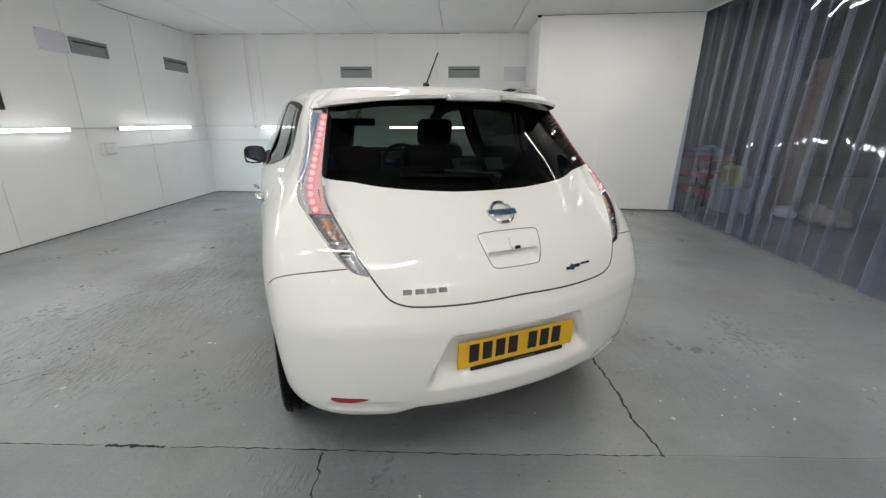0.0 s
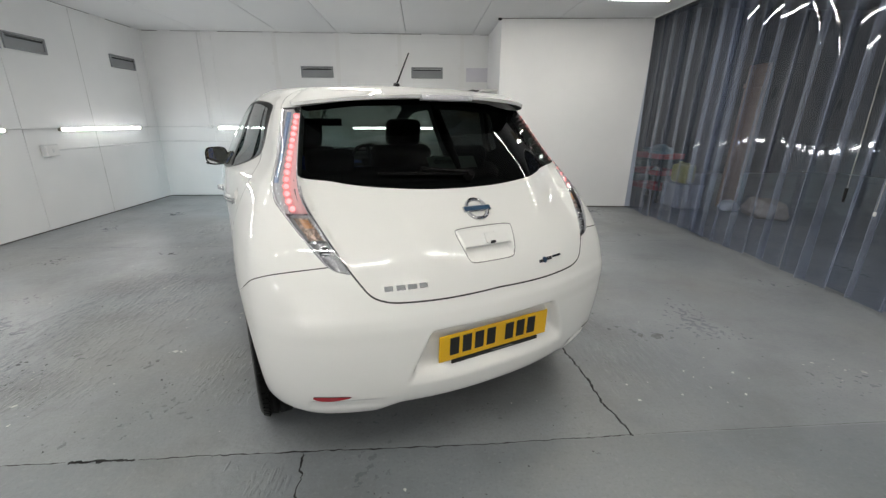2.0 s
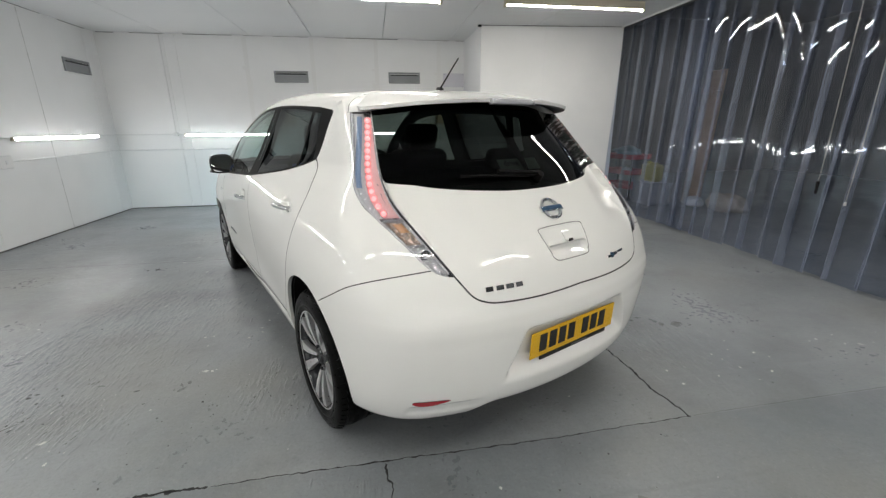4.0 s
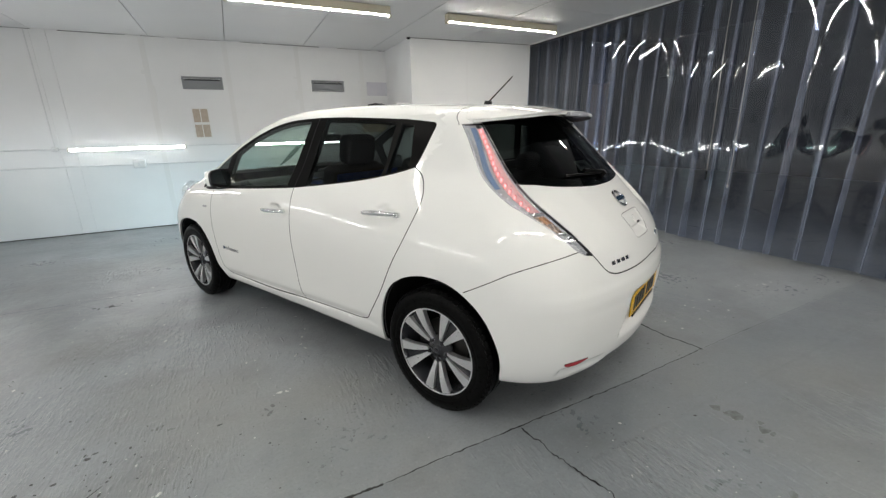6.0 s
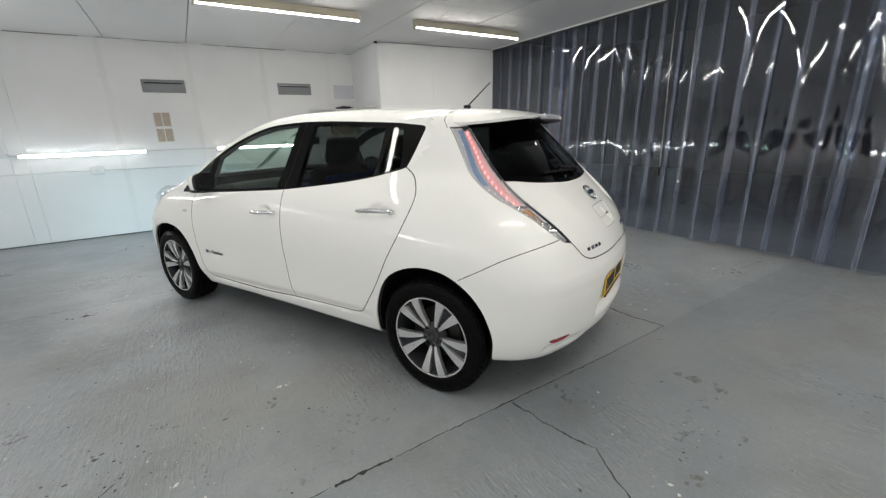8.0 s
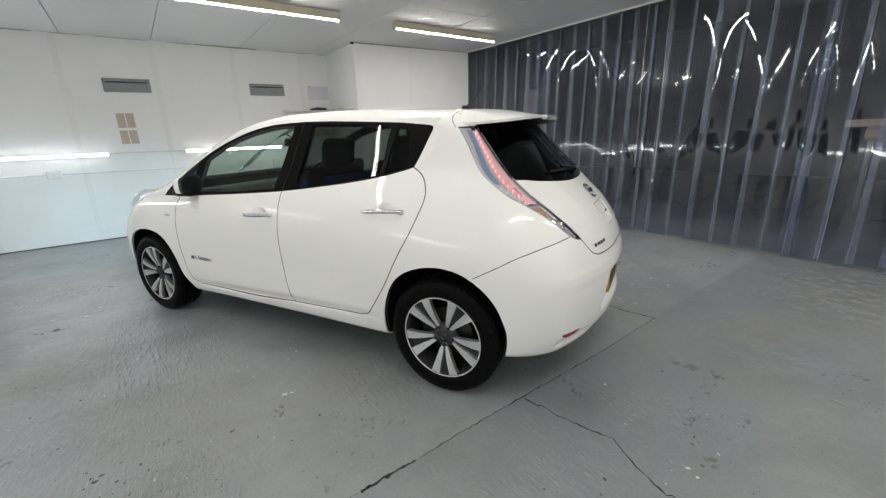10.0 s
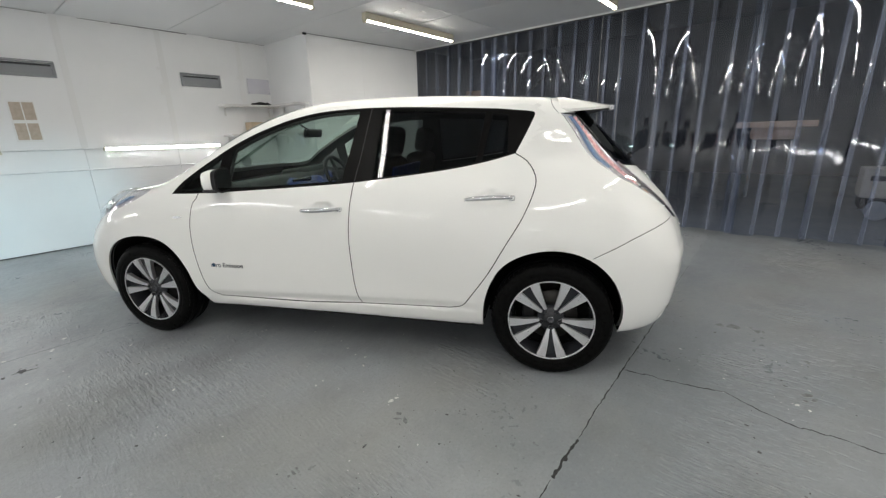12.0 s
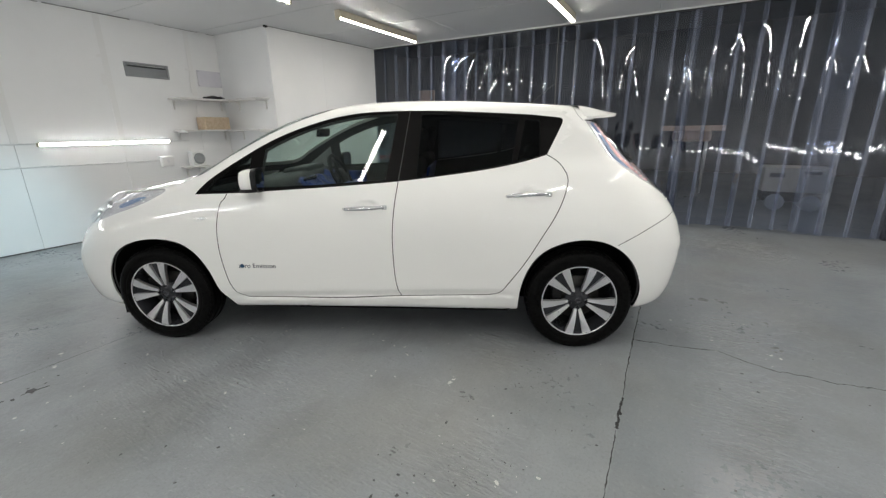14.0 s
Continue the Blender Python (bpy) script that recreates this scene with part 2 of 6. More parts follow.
top_line = curve((-0.9, -0.5, -0.3, -0.1, 0.24, 0.6, 1.0, 1.4, 1.7, 2.0, 2.3, 2.6, 2.78, 2.95, 3.15, 3.35, 3.5, 3.7),
                 (1.37, 1.445, 1.478, 1.50, 1.525, 1.546, 1.556, 1.543, 1.497, 1.405, 1.265, 1.105, 1.045, 1.00, 0.95, 0.885, 0.81, 0.66))
top_bow = curve((-0.9, 0.0, 1.2, 1.9, 2.3, 2.6, 3.0, 3.7), (0.03, 0.03, 0.035, 0.055, 0.075, 0.05, 0.01, 0.02))
floor_line = curve((-0.8, -0.3, 0.4, 2.2, 3.0, 3.7), (0.25, 0.25, 0.235, 0.225, 0.20, 0.20))


def smax(a, b, k):
    h = np.clip(0.5 + 0.5 * (a - b) / k, 0, 1)
    return b + (a - b) * h + k * h * (1 - h)


def ease(lo, hi, v):
    t = np.clip((v - lo) / (hi - lo), 0, 1)
    return t * t * (3 - 2 * t)


fin_edge = curve((0.70, 0.80, 0.85, 0.92, 1.0, 1.07, 1.16, 1.28, 1.41, 1.6), (0.47, 0.515, 0.54, 0.575, 0.609, 0.636, 0.634, 0.60, 0.557, 0.5))


def hollows(ay, z):
    """How deep the rear is pressed in: beside the lamp fins, round the number plate and at the hatch handle."""
    s = fin_edge(z) - ay
    valley = 0.055 * ease(0.0, 0.03, s) * (1 - ease(0.05, 0.30, s)) * ease(0.84, 1.05, z)
    plate = 0.05 * ease(0, 0.04, 0.30 + 0.45 * (0.62 - z) - ay) * ease(0, 0.03, 0.632 - z) * ease(0.40, 0.50, z)
    pull = 0.006 * ease(0, 0.012, 0.098 + 0.3 * (z - 0.84) - ay) * ease(0.838, 0.85, z) * (1 - ease(0.945, 0.957, z))
    slot = 0.026 * ease(0, 0.012, 0.112 - ay) * ease(0.843, 0.872, z) * (1 - ease(0.884, 0.890, z))
    step = -0.005 * (1 - ease(0.685, 0.725, z)) * ease(0.60, 0.66, z)
    pocket = 0.014 * ease(0.312, 0.330, z) * (1 - ease(0.350, 0.366, z)) * ease(0.42, 0.56, ay) * (1 - ease(0.69, 0.72, ay))
    return valley + plate + pull + slot + step + pocket


HANDLE_CUPS = ((1.296, 0.924), (0.328, 0.992))


def body_field(x, y, z):
    """Under zero inside the body, over zero outside."""
    ay = np.abs(y)
    x = x - hollows(ay, z) * (1 - ease(-0.05, 0.1, x))
    over = z - (0.312 + 0.0255 * np.clip(2.13 - x, 0, 1.57))
    tuck = 0.011 * (1 - ease(0.004, 0.05, over)) * ease(-0.016, -0.004, over) * ease(0.36, 0.55, x) * (1 - ease(2.14, 2.3, x))
    cup = 0.0
    for cx, cz in HANDLE_CUPS:
        cup = cup + 0.013 * (1 - ease(0.5, 1.0, np.hypot((x - cx) / 0.062, (z - cz) / 0.036)))
    side = (ay - half_width(x, z) + tuck + cup) * 0.95
    rear = (rear_line(z) + rear_bow(z) * (ay / 0.6) ** 2.2 - x) * 0.8
    front = (x - front_line(z) + 0.30 * (ay / 0.75) ** 2.5) * 0.8
    top = (z - top_line(x) + top_bow(x) * (ay / 0.6) ** 2) * 0.9
    g = smax(side, rear, 0.13)
    g = smax(g, front, 0.16)
    g = smax(g, top, 0.07)
    # the rear apron is cut higher between its two corners
    arch = 0.045 * (1 - ease(0.38, 0.50, ay)) * (1 - ease(-0.62, -0.40, x))
    return smax(g, floor_line(x) + arch - z, 0.05)


HEART, STRETCH = np.array([1.25, 0.0, 0.72]), np.array([2.3, 0.9, 0.8])


def to_disc(p):
    """Points of the left half of the body on the unit disc; its rim is the car's middle plane."""
    d = (np.asarray(p, float) - HEART) / STRETCH
    d = d / np.linalg.norm(d, axis=-1, keepdims=True)
    r = 1 - np.arcsin(np.clip(d[..., 1], -1, 1)) / (np.pi / 2)
    a = np.arctan2(d[..., 2], d[..., 0])
    return np.stack([r * np.cos(a), r * np.sin(a)], -1)


def from_disc(q):
    q = np.asarray(q, float)
    r, a = np.linalg.norm(q, axis=-1), np.arctan2(q[..., 1], q[..., 0])
    phi = (1 - np.clip(r, 0, 1)) * np.pi / 2
    d = np.stack([np.cos(phi) * np.cos(a), np.sin(phi), np.cos(phi) * np.sin(a)], -1) * STRETCH
    lo, hi = np.zeros(len(q)), np.full(len(q), 2.0)
    for _ in range(34):
        mid = (lo + hi) / 2
        p = HEART + mid[:, None] * d
        out = body_field(p[:, 0], p[:, 1], p[:, 2]) > 0
        hi, lo = np.where(out, mid, hi), np.where(out, lo, mid)
    return HEART + lo[:, None] * d


def along(p, way, reach=1.6):
    """Where rays from far outside, going the given way, first meet the body."""
    p, way = np.atleast_2d(np.asarray(p, float)), np.asarray(way, float)
    step = np.linspace(0, reach, int(reach / 0.02))
    t_in = np.full(len(p), reach)
    prev = np.zeros(len(p))
    found = np.zeros(len(p), bool)
    for s in step:
        q = p + s * way
        inside = body_field(q[:, 0], q[:, 1], q[:, 2]) < 0
        fresh = inside & ~found
        t_in[fresh] = s
        found |= inside
        prev = np.where(found, prev, s)
    lo, hi = prev, t_in
    for _ in range(24):
        mid = (lo + hi) / 2
        q = p + mid[:, None] * way
        inside = body_field(q[:, 0], q[:, 1], q[:, 2]) < 0
        hi, lo = np.where(inside, mid, hi), np.where(inside, lo, mid)
    return p + lo[:, None] * way


def on_side(xz):
    xz = np.asarray(xz, float)
    return along(np.stack([xz[:, 0], np.full(len(xz), 1.3), xz[:, 1]], 1), (0, -1, 0))


def on_rear(yz):
    yz = np.asarray(yz, float)
    return along(np.stack([np.full(len(yz), -1.4), yz[:, 0], yz[:, 1]], 1), (1, 0, 0), 2.6)


def body_normals(p):
    e = 5e-3
    n = np.stack([body_field(*(p + e * a).T) - body_field(*(p - e * a).T) for a in np.eye(3)], -1)
    return n / np.linalg.norm(n, axis=1, keepdims=True)


# ---- meshes and things ----
def mesh_part(name, verts, faces, mat, parent=None, normals=None, smooth=True, label=""):
    me = bpy.data.meshes.new(name)
    me.from_pydata([tuple(v) for v in verts], [], [tuple(f) for f in faces])
    me.materials.append(mat)
    me.polygons.foreach_set("use_smooth", [smooth] * len(me.polygons))
    if normals is not None:
        me.normals_split_custom_set_from_vertices([tuple(n) for n in normals])
    ob = new(name, me)
    if parent is not None:
        ob.parent = parent
    return tagged(ob, label)


def part(name, bm, mat, parent=None, label="", smooth=False, at=None):
    me = bpy.data.meshes.new(name)
    bm.normal_update()
    bm.to_mesh(me)
    bm.free()
    me.materials.append(mat)
    me.polygons.foreach_set("use_smooth", [smooth] * len(me.polygons))
    ob = new(name, me)
    if parent is not None:
        ob.parent = parent
    if at is not None:
        ob.matrix_basis = at
    return tagged(ob, label)


def block(sx, sy, sz, bevel=0.0, m=None, segments=2, bm=None):
    """A box with rounded edges, centred on m."""
    own = bmesh.new()
    bmesh.ops.create_cube(own, size=1.0)
    bmesh.ops.scale(own, vec=(sx, sy, sz), verts=own.verts)
    if bevel:
        bmesh.ops.bevel(own, geom=own.edges[:], offset=bevel, segments=segments, profile=0.5, affect="EDGES")
    if m is not None:
        bmesh.ops.transform(own, matrix=m, verts=own.verts)
    if bm is None:
        return own
    tmp = bpy.data.meshes.new("tmp")
    own.to_mesh(tmp)
    own.free()
    bm.from_mesh(tmp)
    bpy.data.meshes.remove(tmp)
    return bm


def rod(r, a, b, n=12, r2=None, bm=None):
    """A round bar from a to b."""
    bm = bm or bmesh.new()
    a, b = Vector(a), Vector(b)
    turn = (b - a).to_track_quat("Z", "Y").to_matrix().to_4x4()
    bmesh.ops.create_cone(bm, cap_ends=True, segments=n, radius1=r, radius2=r if r2 is None else r2, depth=(b - a).length,
                          matrix=Matrix.Translation((a + b) / 2) @ turn)
    return bm


def lathe(profile, n=64, axis="Y"):
    """Spins (radius, offset) points about an axis."""
    verts, faces = [], []
    for i in range(n):
        c, s = math.cos(2 * math.pi * i / n), math.sin(2 * math.pi * i / n)
        for r, o in profile:
            verts.append((r * c, o, r * s) if axis == "Y" else (r * c, r * s, o))
    k = len(profile)
    for i in range(n):
        for j in range(k - 1):
            a, b = i * k + j, ((i + 1) % n) * k + j
            faces.append((a, b, b + 1, a + 1))
    return verts, faces


def smooth_line(points, step=0.015, closed=False):
    """A Catmull-Rom curve through the points, in even small steps."""
    p = np.array(points, float)
    n = len(p)
    out = []
    for i in range(n if closed else n - 1):
        p1, p2 = p[i], p[(i + 1) % n]
        p0 = p[(i - 1) % n] if closed or i > 0 else 2 * p1 - p2
        p3 = p[(i + 2) % n] if closed or i < n - 2 else 2 * p2 - p1
        k = max(2, int(np.linalg.norm(p2 - p1) / step))
        for u in np.arange(k) / k:
            out.append(0.5 * (2 * p1 + (p2 - p0) * u + (2 * p0 - 5 * p1 + 4 * p2 - p3) * u * u + (3 * p1 - p0 - 3 * p2 + p3) * u**3))
    if not closed:
        out.append(p[-1])
    return np.array(out)


def straight(points, step=0.015, closed=True):
    """Straight edges in even small steps."""
    p = [np.array(q, float) for q in points]
    out = []
    for a, b in zip(p, p[1:] + (p[:1] if closed else [])):
        k = max(1, int(np.linalg.norm(b - a) / step))
        out += [a + (b - a) * u for u in np.arange(k) / k]
    if not closed:
        out.append(p[-1])
    return np.array(out)


def ribbon(line, width):
    """The closed outline of a thin strip along a flat line."""
    line = np.asarray(line, float)
    d = np.gradient(line, axis=0)
    d /= np.linalg.norm(d, axis=1, keepdims=True)
    side = np.stack([-d[:, 1], d[:, 0]], 1) * width / 2
    return np.concatenate([line + side, (line - side)[::-1]])


def inside(q, poly):
    """Which points lie within the closed polygon."""
    x, y = q[:, 0], q[:, 1]
    a, b = poly, np.roll(poly, -1, 0)
    hit = np.zeros(len(q), bool)
    for (x0, y0), (x1, y1) in zip(a, b):
        if y0 == y1:
            continue
        cut = ((y0 > y) != (y1 > y)) & (x < (x1 - x0) * (y - y0) / (y1 - y0) + x0)
        hit ^= cut
    return hit


# ---- the car's outlines, in metres on its own axes ----
dlo = np.concatenate([
    smooth_line([(2.376, 0.990), (2.10, 0.998), (1.812, 1.015), (1.462, 1.037), (1.121, 1.062), (0.785, 1.099), (0.551, 1.130), (0.382, 1.161), (0.28, 1.186), (0.218, 1.204)]),
    smooth_line([(0.214, 1.212), (0.162, 1.315), (0.128, 1.388)]),
    smooth_line([(0.124, 1.405), (0.134, 1.416), (0.16, 1.421)]),
    smooth_line([(0.314, 1.438), (0.62, 1.456), (0.861, 1.467), (1.087, 1.470), (1.351, 1.460), (1.562, 1.424), (1.773, 1.359), (1.948, 1.284), (2.121, 1.185), (2.276, 1.085), (2.36, 1.010)])])
front_quarter = straight([(2.03, 1.228), (2.03, 1.018), (2.31, 1.008), (2.255, 1.078), (2.121, 1.165)])
front_window = np.concatenate([smooth_line([(1.962, 1.03), (1.6, 1.046), (1.185, 1.074)]), smooth_line([(1.183, 1.08), (1.12, 1.447)]),
                               smooth_line([(1.13, 1.452), (1.349, 1.441), (1.56, 1.402), (1.77, 1.334), (1.945, 1.252)])])
rear_window = np.concatenate([smooth_line([(0.998, 1.084), (0.685, 1.121), (0.432, 1.160)]), smooth_line([(0.428, 1.168), (0.385, 1.415)]),
                              smooth_line([(0.39, 1.420), (0.654, 1.440), (0.976, 1.454)])])
quarter_window = np.concatenate([smooth_line([(0.396, 1.168), (0.31, 1.188), (0.262, 1.203)]), smooth_line([(0.258, 1.21), (0.262, 1.404)]), smooth_line([(0.27, 1.408), (0.348, 1.416)])])
door_front_edge = smooth_line([(2.165, 1.0), (2.185, 0.965), (2.217, 0.925), (2.249, 0.798), (2.259, 0.652), (2.252, 0.538), (2.232, 0.42), (2.195, 0.346), (2.131, 0.312)])
door_bottom = smooth_line([(2.131, 0.312), (1.524, 0.316), (1.114, 0.333), (0.56, 0.352)])
door_middle = smooth_line([(1.046, 1.475), (1.078, 1.26), (1.107, 1.055), (1.131, 0.906), (1.149, 0.732), (1.148, 0.508), (1.133, 0.39), (1.112, 0.333)])
door_rear_edge = smooth_line([(0.218, 1.204), (0.165, 1.172), (0.125, 1.127), (0.104, 1.067), (0.124, 0.983), (0.172, 0.873), (0.249, 0.74), (0.34, 0.579), (0.436, 0.439), (0.49, 0.372), (0.56, 0.352)])
arch_rear = np.concatenate([smooth_line([(0.376, 0.15), (0.373, 0.27), (0.362, 0.409), (0.321, 0.535), (0.255, 0.63), (0.15, 0.693), (0.019, 0.722), (-0.113, 0.708), (-0.225, 0.650), (-0.305, 0.562), (-0.352, 0.452), (-0.362, 0.374), (-0.352, 0.303), (-0.32, 0.15)])])
arch_front = np.concatenate([smooth_line([(3.02, 0.15), (3.06, 0.26), (3.075, 0.36), (3.056, 0.479), (2.985, 0.600), (2.866, 0.677), (2.70, 0.712), (2.533, 0.694), (2.425, 0.622), (2.352, 0.499), (2.308, 0.365), (2.235, 0.26), (2.22, 0.15)])])
headlamp_line = smooth_line([(3.33, 0.76), (3.25, 0.86), (3.10, 0.945), (2.85, 0.99), (2.61, 1.012), (2.66, 0.965), (2.80, 0.908), (3.0, 0.848), (3.2, 0.785)], closed=True)
seam_bumper = smooth_line([(-0.194, 0.690), (-0.309, 0.752), (-0.40, 0.803), (-0.487, 0.840), (-0.553, 0.862), (-0.60, 0.874)])
repeater_line = smooth_line([(2.385, 0.844), (2.345, 0.854), (2.308, 0.846), (2.345, 0.834)], closed=True)

# outlines on the rear, as y and z
fin_inner = [(0.539, 0.849), (0.575, 0.923), (0.609, 0.999), (0.634, 1.069), (0.638, 1.114), (0.633, 1.16), (0.60, 1.28), (0.560, 1.405)]
fin_outer = [(-0.005, 0.618, 1.404), (-0.10, 0.662, 1.272), (-0.205, 0.712, 1.147), (-0.31, 0.728, 1.077), (-0.39, 0.712, 1.033), (-0.502, 0.668, 0.957), (-0.58, 0.622, 0.886), (-0.61, 0.588, 0.858), (-0.632, 0.546, 0.846)]
glass_edge = [(0.515, 1.128), (0.605, 1.138), (0.628, 1.152), (0.631, 1.165), (0.598, 1.28), (0.558, 1.408)]
glass_bottom = [(0.0, 1.090), (0.159, 1.093), (0.315, 1.104), (0.45, 1.117), (0.515, 1.128)]
hatch_low = [(-0.03, 0.742), (0.0, 0.742), (0.12, 0.739), (0.25, 0.738), (0.387, 0.743), (0.445, 0.752), (0.49, 0.775), (0.525, 0.825), (0.546, 0.862), (0.575, 0.923), (0.609, 0.999), (0.632, 1.069), (0.634, 1.12)]


def disc_side(line):
    return to_disc(on_side(line))


def disc_rear(line):
    return to_disc(on_rear(line))


def press(line, offset):
    """Moves an open flat line sideways."""
    return np.asarray(ribbon(line, 2 * offset))[:len(line)]


lens_poly = np.concatenate([to_disc(smooth_line(fin_outer)), disc_rear(smooth_line(fin_inner))])
glass_poly = np.concatenate([disc_rear(smooth_line(glass_bottom)), disc_rear(smooth_line(glass_edge)), disc_rear(straight([(0.558, 1.408), (0.35, 1.435), (0.0, 1.45)], closed=False)),
                             to_disc([(-0.2, 0.0, 1.47)]) * 1.2, disc_rear([(0.0, 1.12)]) * 1.2])
hatch_line = smooth_line(hatch_low)
windscreen_top = [(1.50, 0.0, 1.52), (1.49, 0.3, 1.515), (1.47, 0.50, 1.49), (1.56, 0.575, 1.455), (1.75, 0.62, 1.40), (2.0, 0.67, 1.29), (2.2, 0.705, 1.185), (2.38, 0.73, 1.075), (2.55, 0.5, 1.08), (2.66, 0.2, 1.075), (2.68, 0.0, 1.075)]
POLY = {
    "arch_rear": disc_side(arch_rear), "arch_front": disc_side(arch_front), "lens": lens_poly, "glass_rear": glass_poly,
    "dlo": disc_side(dlo), "front_quarter": disc_side(front_quarter), "front_window": disc_side(front_window),
    "rear_window": disc_side(rear_window), "quarter_window": disc_side(quarter_window), "headlamp": disc_side(headlamp_line),
    "repeater": disc_side(repeater_line),
    "windscreen": np.concatenate([to_disc(smooth_line(windscreen_top)), to_disc([(2.68, 0.0, 1.075), (2.1, 0.0, 1.36), (1.50, 0.0, 1.52)]) * 1.2]),
    "gap_front": disc_side(ribbon(np.concatenate([door_front_edge[:-1], door_bottom]), 0.0055)),
    "gap_middle": disc_side(ribbon(door_middle, 0.0055)),
    "gap_rear": disc_side(ribbon(door_rear_edge, 0.0055)),
    "gap_seam": disc_side(ribbon(seam_bumper, 0.004)),
    "gap_hatch": disc_rear(ribbon(hatch_line, 0.006)),
    "gap_pull": disc_rear(ribbon(smooth_line([(-0.02, 0.957), (0.06, 0.957), (0.120, 0.953), (0.131, 0.942), (0.122, 0.90), (0.107, 0.855), (0.09, 0.841), (0.05, 0.839), (-0.02, 0.839)]), 0.0035)),
    "gap_roof": to_disc(np.concatenate([smooth_line([(0.0, 0.628, 1.405), (0.03, 0.60, 1.45), (0.05, 0.52, 1.48), (0.07, 0.3, 1.50), (0.075, 0.0, 1.51)]), smooth_line([(0.0695, 0.0, 1.51), (0.0645, 0.3, 1.50), (0.0445, 0.52, 1.48), (0.0245, 0.60, 1.45), (-0.0055, 0.628, 1.405)])])),
    "reflector": disc_rear(smooth_line([(0.70, 0.388), (0.64, 0.388), (0.575, 0.383), (0.635, 0.368), (0.69, 0.372)], closed=True)),
}
doors_front = disc_side(np.concatenate([door_front_edge, door_bottom[door_bottom[:, 0] > 1.115], door_middle[::-1], np.array([(1.3, 1.49), (1.9, 1.34), (2.3, 1.10)])]))
doors_rear = disc_side(np.concatenate([door_middle, door_bottom[door_bottom[:, 0] < 1.11], door_rear_edge[::-1], np.array([(0.10, 1.30), (0.10, 1.45), (0.6, 1.475)])]))
hatch_poly = np.concatenate([disc_rear(hatch_line), to_disc([(-0.15, 0.60, 1.38), (0.0, 0.56, 1.45), (0.05, 0.4, 1.49), (0.07, 0.0, 1.51)]), to_disc([(-0.2, 0.0, 1.47), (-0.6, 0.0, 1.0)]) * 1.2])
bumper_poly = np.concatenate([disc_side(seam_bumper), disc_rear([(0.56, 0.86), (0.53, 0.83)]), disc_rear(hatch_line[hatch_line[:, 1] < 0.82][::-1]),
                              to_disc([(-0.7, 0.0, 0.6), (-0.6, 0.0, 0.1)]) * 1.2, to_disc([(-0.3, 0.4, 0.1), (-0.3, 0.8, 0.2), (-0.3, 0.86, 0.5)])])


def triangulate():
    """Cuts the disc along every outline and fills it with fine, even triangles."""
    from mathutils.geometry import delaunay_2d_cdt
    pts, edges = [], []

    def add(line, closed=True):
        line = np.asarray(line)
        r = np.linalg.norm(line, axis=1)
        line = line / np.maximum(r, 1.0)[:, None]
        k = len(pts)
        pts.extend(map(tuple, line))
        edges.extend((k + i, k + i + 1) for i in range(len(line) - 1))
        if closed:
            edges.append((k + len(line) - 1, k))
    for poly in POLY.values():
        add(poly)
    n = 720
    add([(math.cos(2 * math.pi * i / n), math.sin(2 * math.pi * i / n)) for i in range(n)])
    h = 0.0125
    rows = int(1 / (h * 0.866)) + 1
    for j in range(-rows, rows + 1):
        for i in range(-int(1 / h) - 1, int(1 / h) + 2):
            x, y = (i + 0.5 * (j % 2)) * h, j * h * 0.866
            if x * x + y * y < 0.985:
                pts.append((x, y))
    # finer where the flanks turn into roof, hood and rear
    for r in np.arange(0.9, 1.0, 0.0125):
        k = int(2 * math.pi * r / 0.02)
        pts.extend((r * math.cos(2 * math.pi * (i + 0.3) / k), r * math.sin(2 * math.pi * (i + 0.3) / k)) for i in range(k))
    # finest round the hatch pull, the plate recess and the reflector pockets
    for ys, zs in ((np.arange(0.003, 0.15, 0.005), np.arange(0.830, 0.968, 0.004)), (np.arange(0.006, 0.78, 0.012), np.arange(0.29, 0.68, 0.010))):
        pts.extend(map(tuple, disc_rear(np.stack(np.meshgrid(ys, zs), -1).reshape(-1, 2))))
    v, _, f, *_ = delaunay_2d_cdt([Vector(p) for p in pts], edges, [], 0, 1e-6)
    v = np.array([tuple(p) for p in v])
    f = np.array([t for t in f if len(t) == 3])
    return v, f


disc, tris = triangulate()
middle = disc[tris].mean(1)
shell = from_disc(disc)
normals = body_normals(shell)
rim = np.linalg.norm(disc, axis=1) > 0.99999
shell[rim, 1] = 0.0
face_n = np.cross(shell[tris[:, 1]] - shell[tris[:, 0]], shell[tris[:, 2]] - shell[tris[:, 0]])
flip = (face_n * normals[tris].mean(1)).sum(1) < 0
tris[flip] = tris[flip][:, ::-1]
centre3 = shell[tris].mean(1)
own = np.full(len(tris), "body_shell", dtype=object)
own[inside(middle, doors_front) & (centre3[:, 2] > 0.3)] = "front_door"
own[inside(middle, doors_rear)] = "rear_door"
own[inside(middle, hatch_poly) & (centre3[:, 0] < 0.1)] = "hatch"
own[inside(middle, bumper_poly) & (centre3[:, 0] < -0.15)] = "rear_bumper"
for key in ("windscreen", "headlamp", "repeater", "dlo", "front_quarter", "front_window", "rear_window", "quarter_window", "glass_rear", "lens", "reflector"):
    own[inside(middle, POLY[key])] = key
for key in POLY:
    if key.startswith("gap_"):
        hit = inside(middle, POLY[key])
        own[hit & ~np.isin(own, ("lens",))] = "pull_gap" if key == "gap_pull" else "gap"
own[(own == "gap") & inside(middle, POLY["gap_hatch"]) & (centre3[:, 2] > 0.875)] = "fin_wall"
own[inside(middle, POLY["arch_rear"]) & (centre3[:, 2] < 0.8)] = "hole"
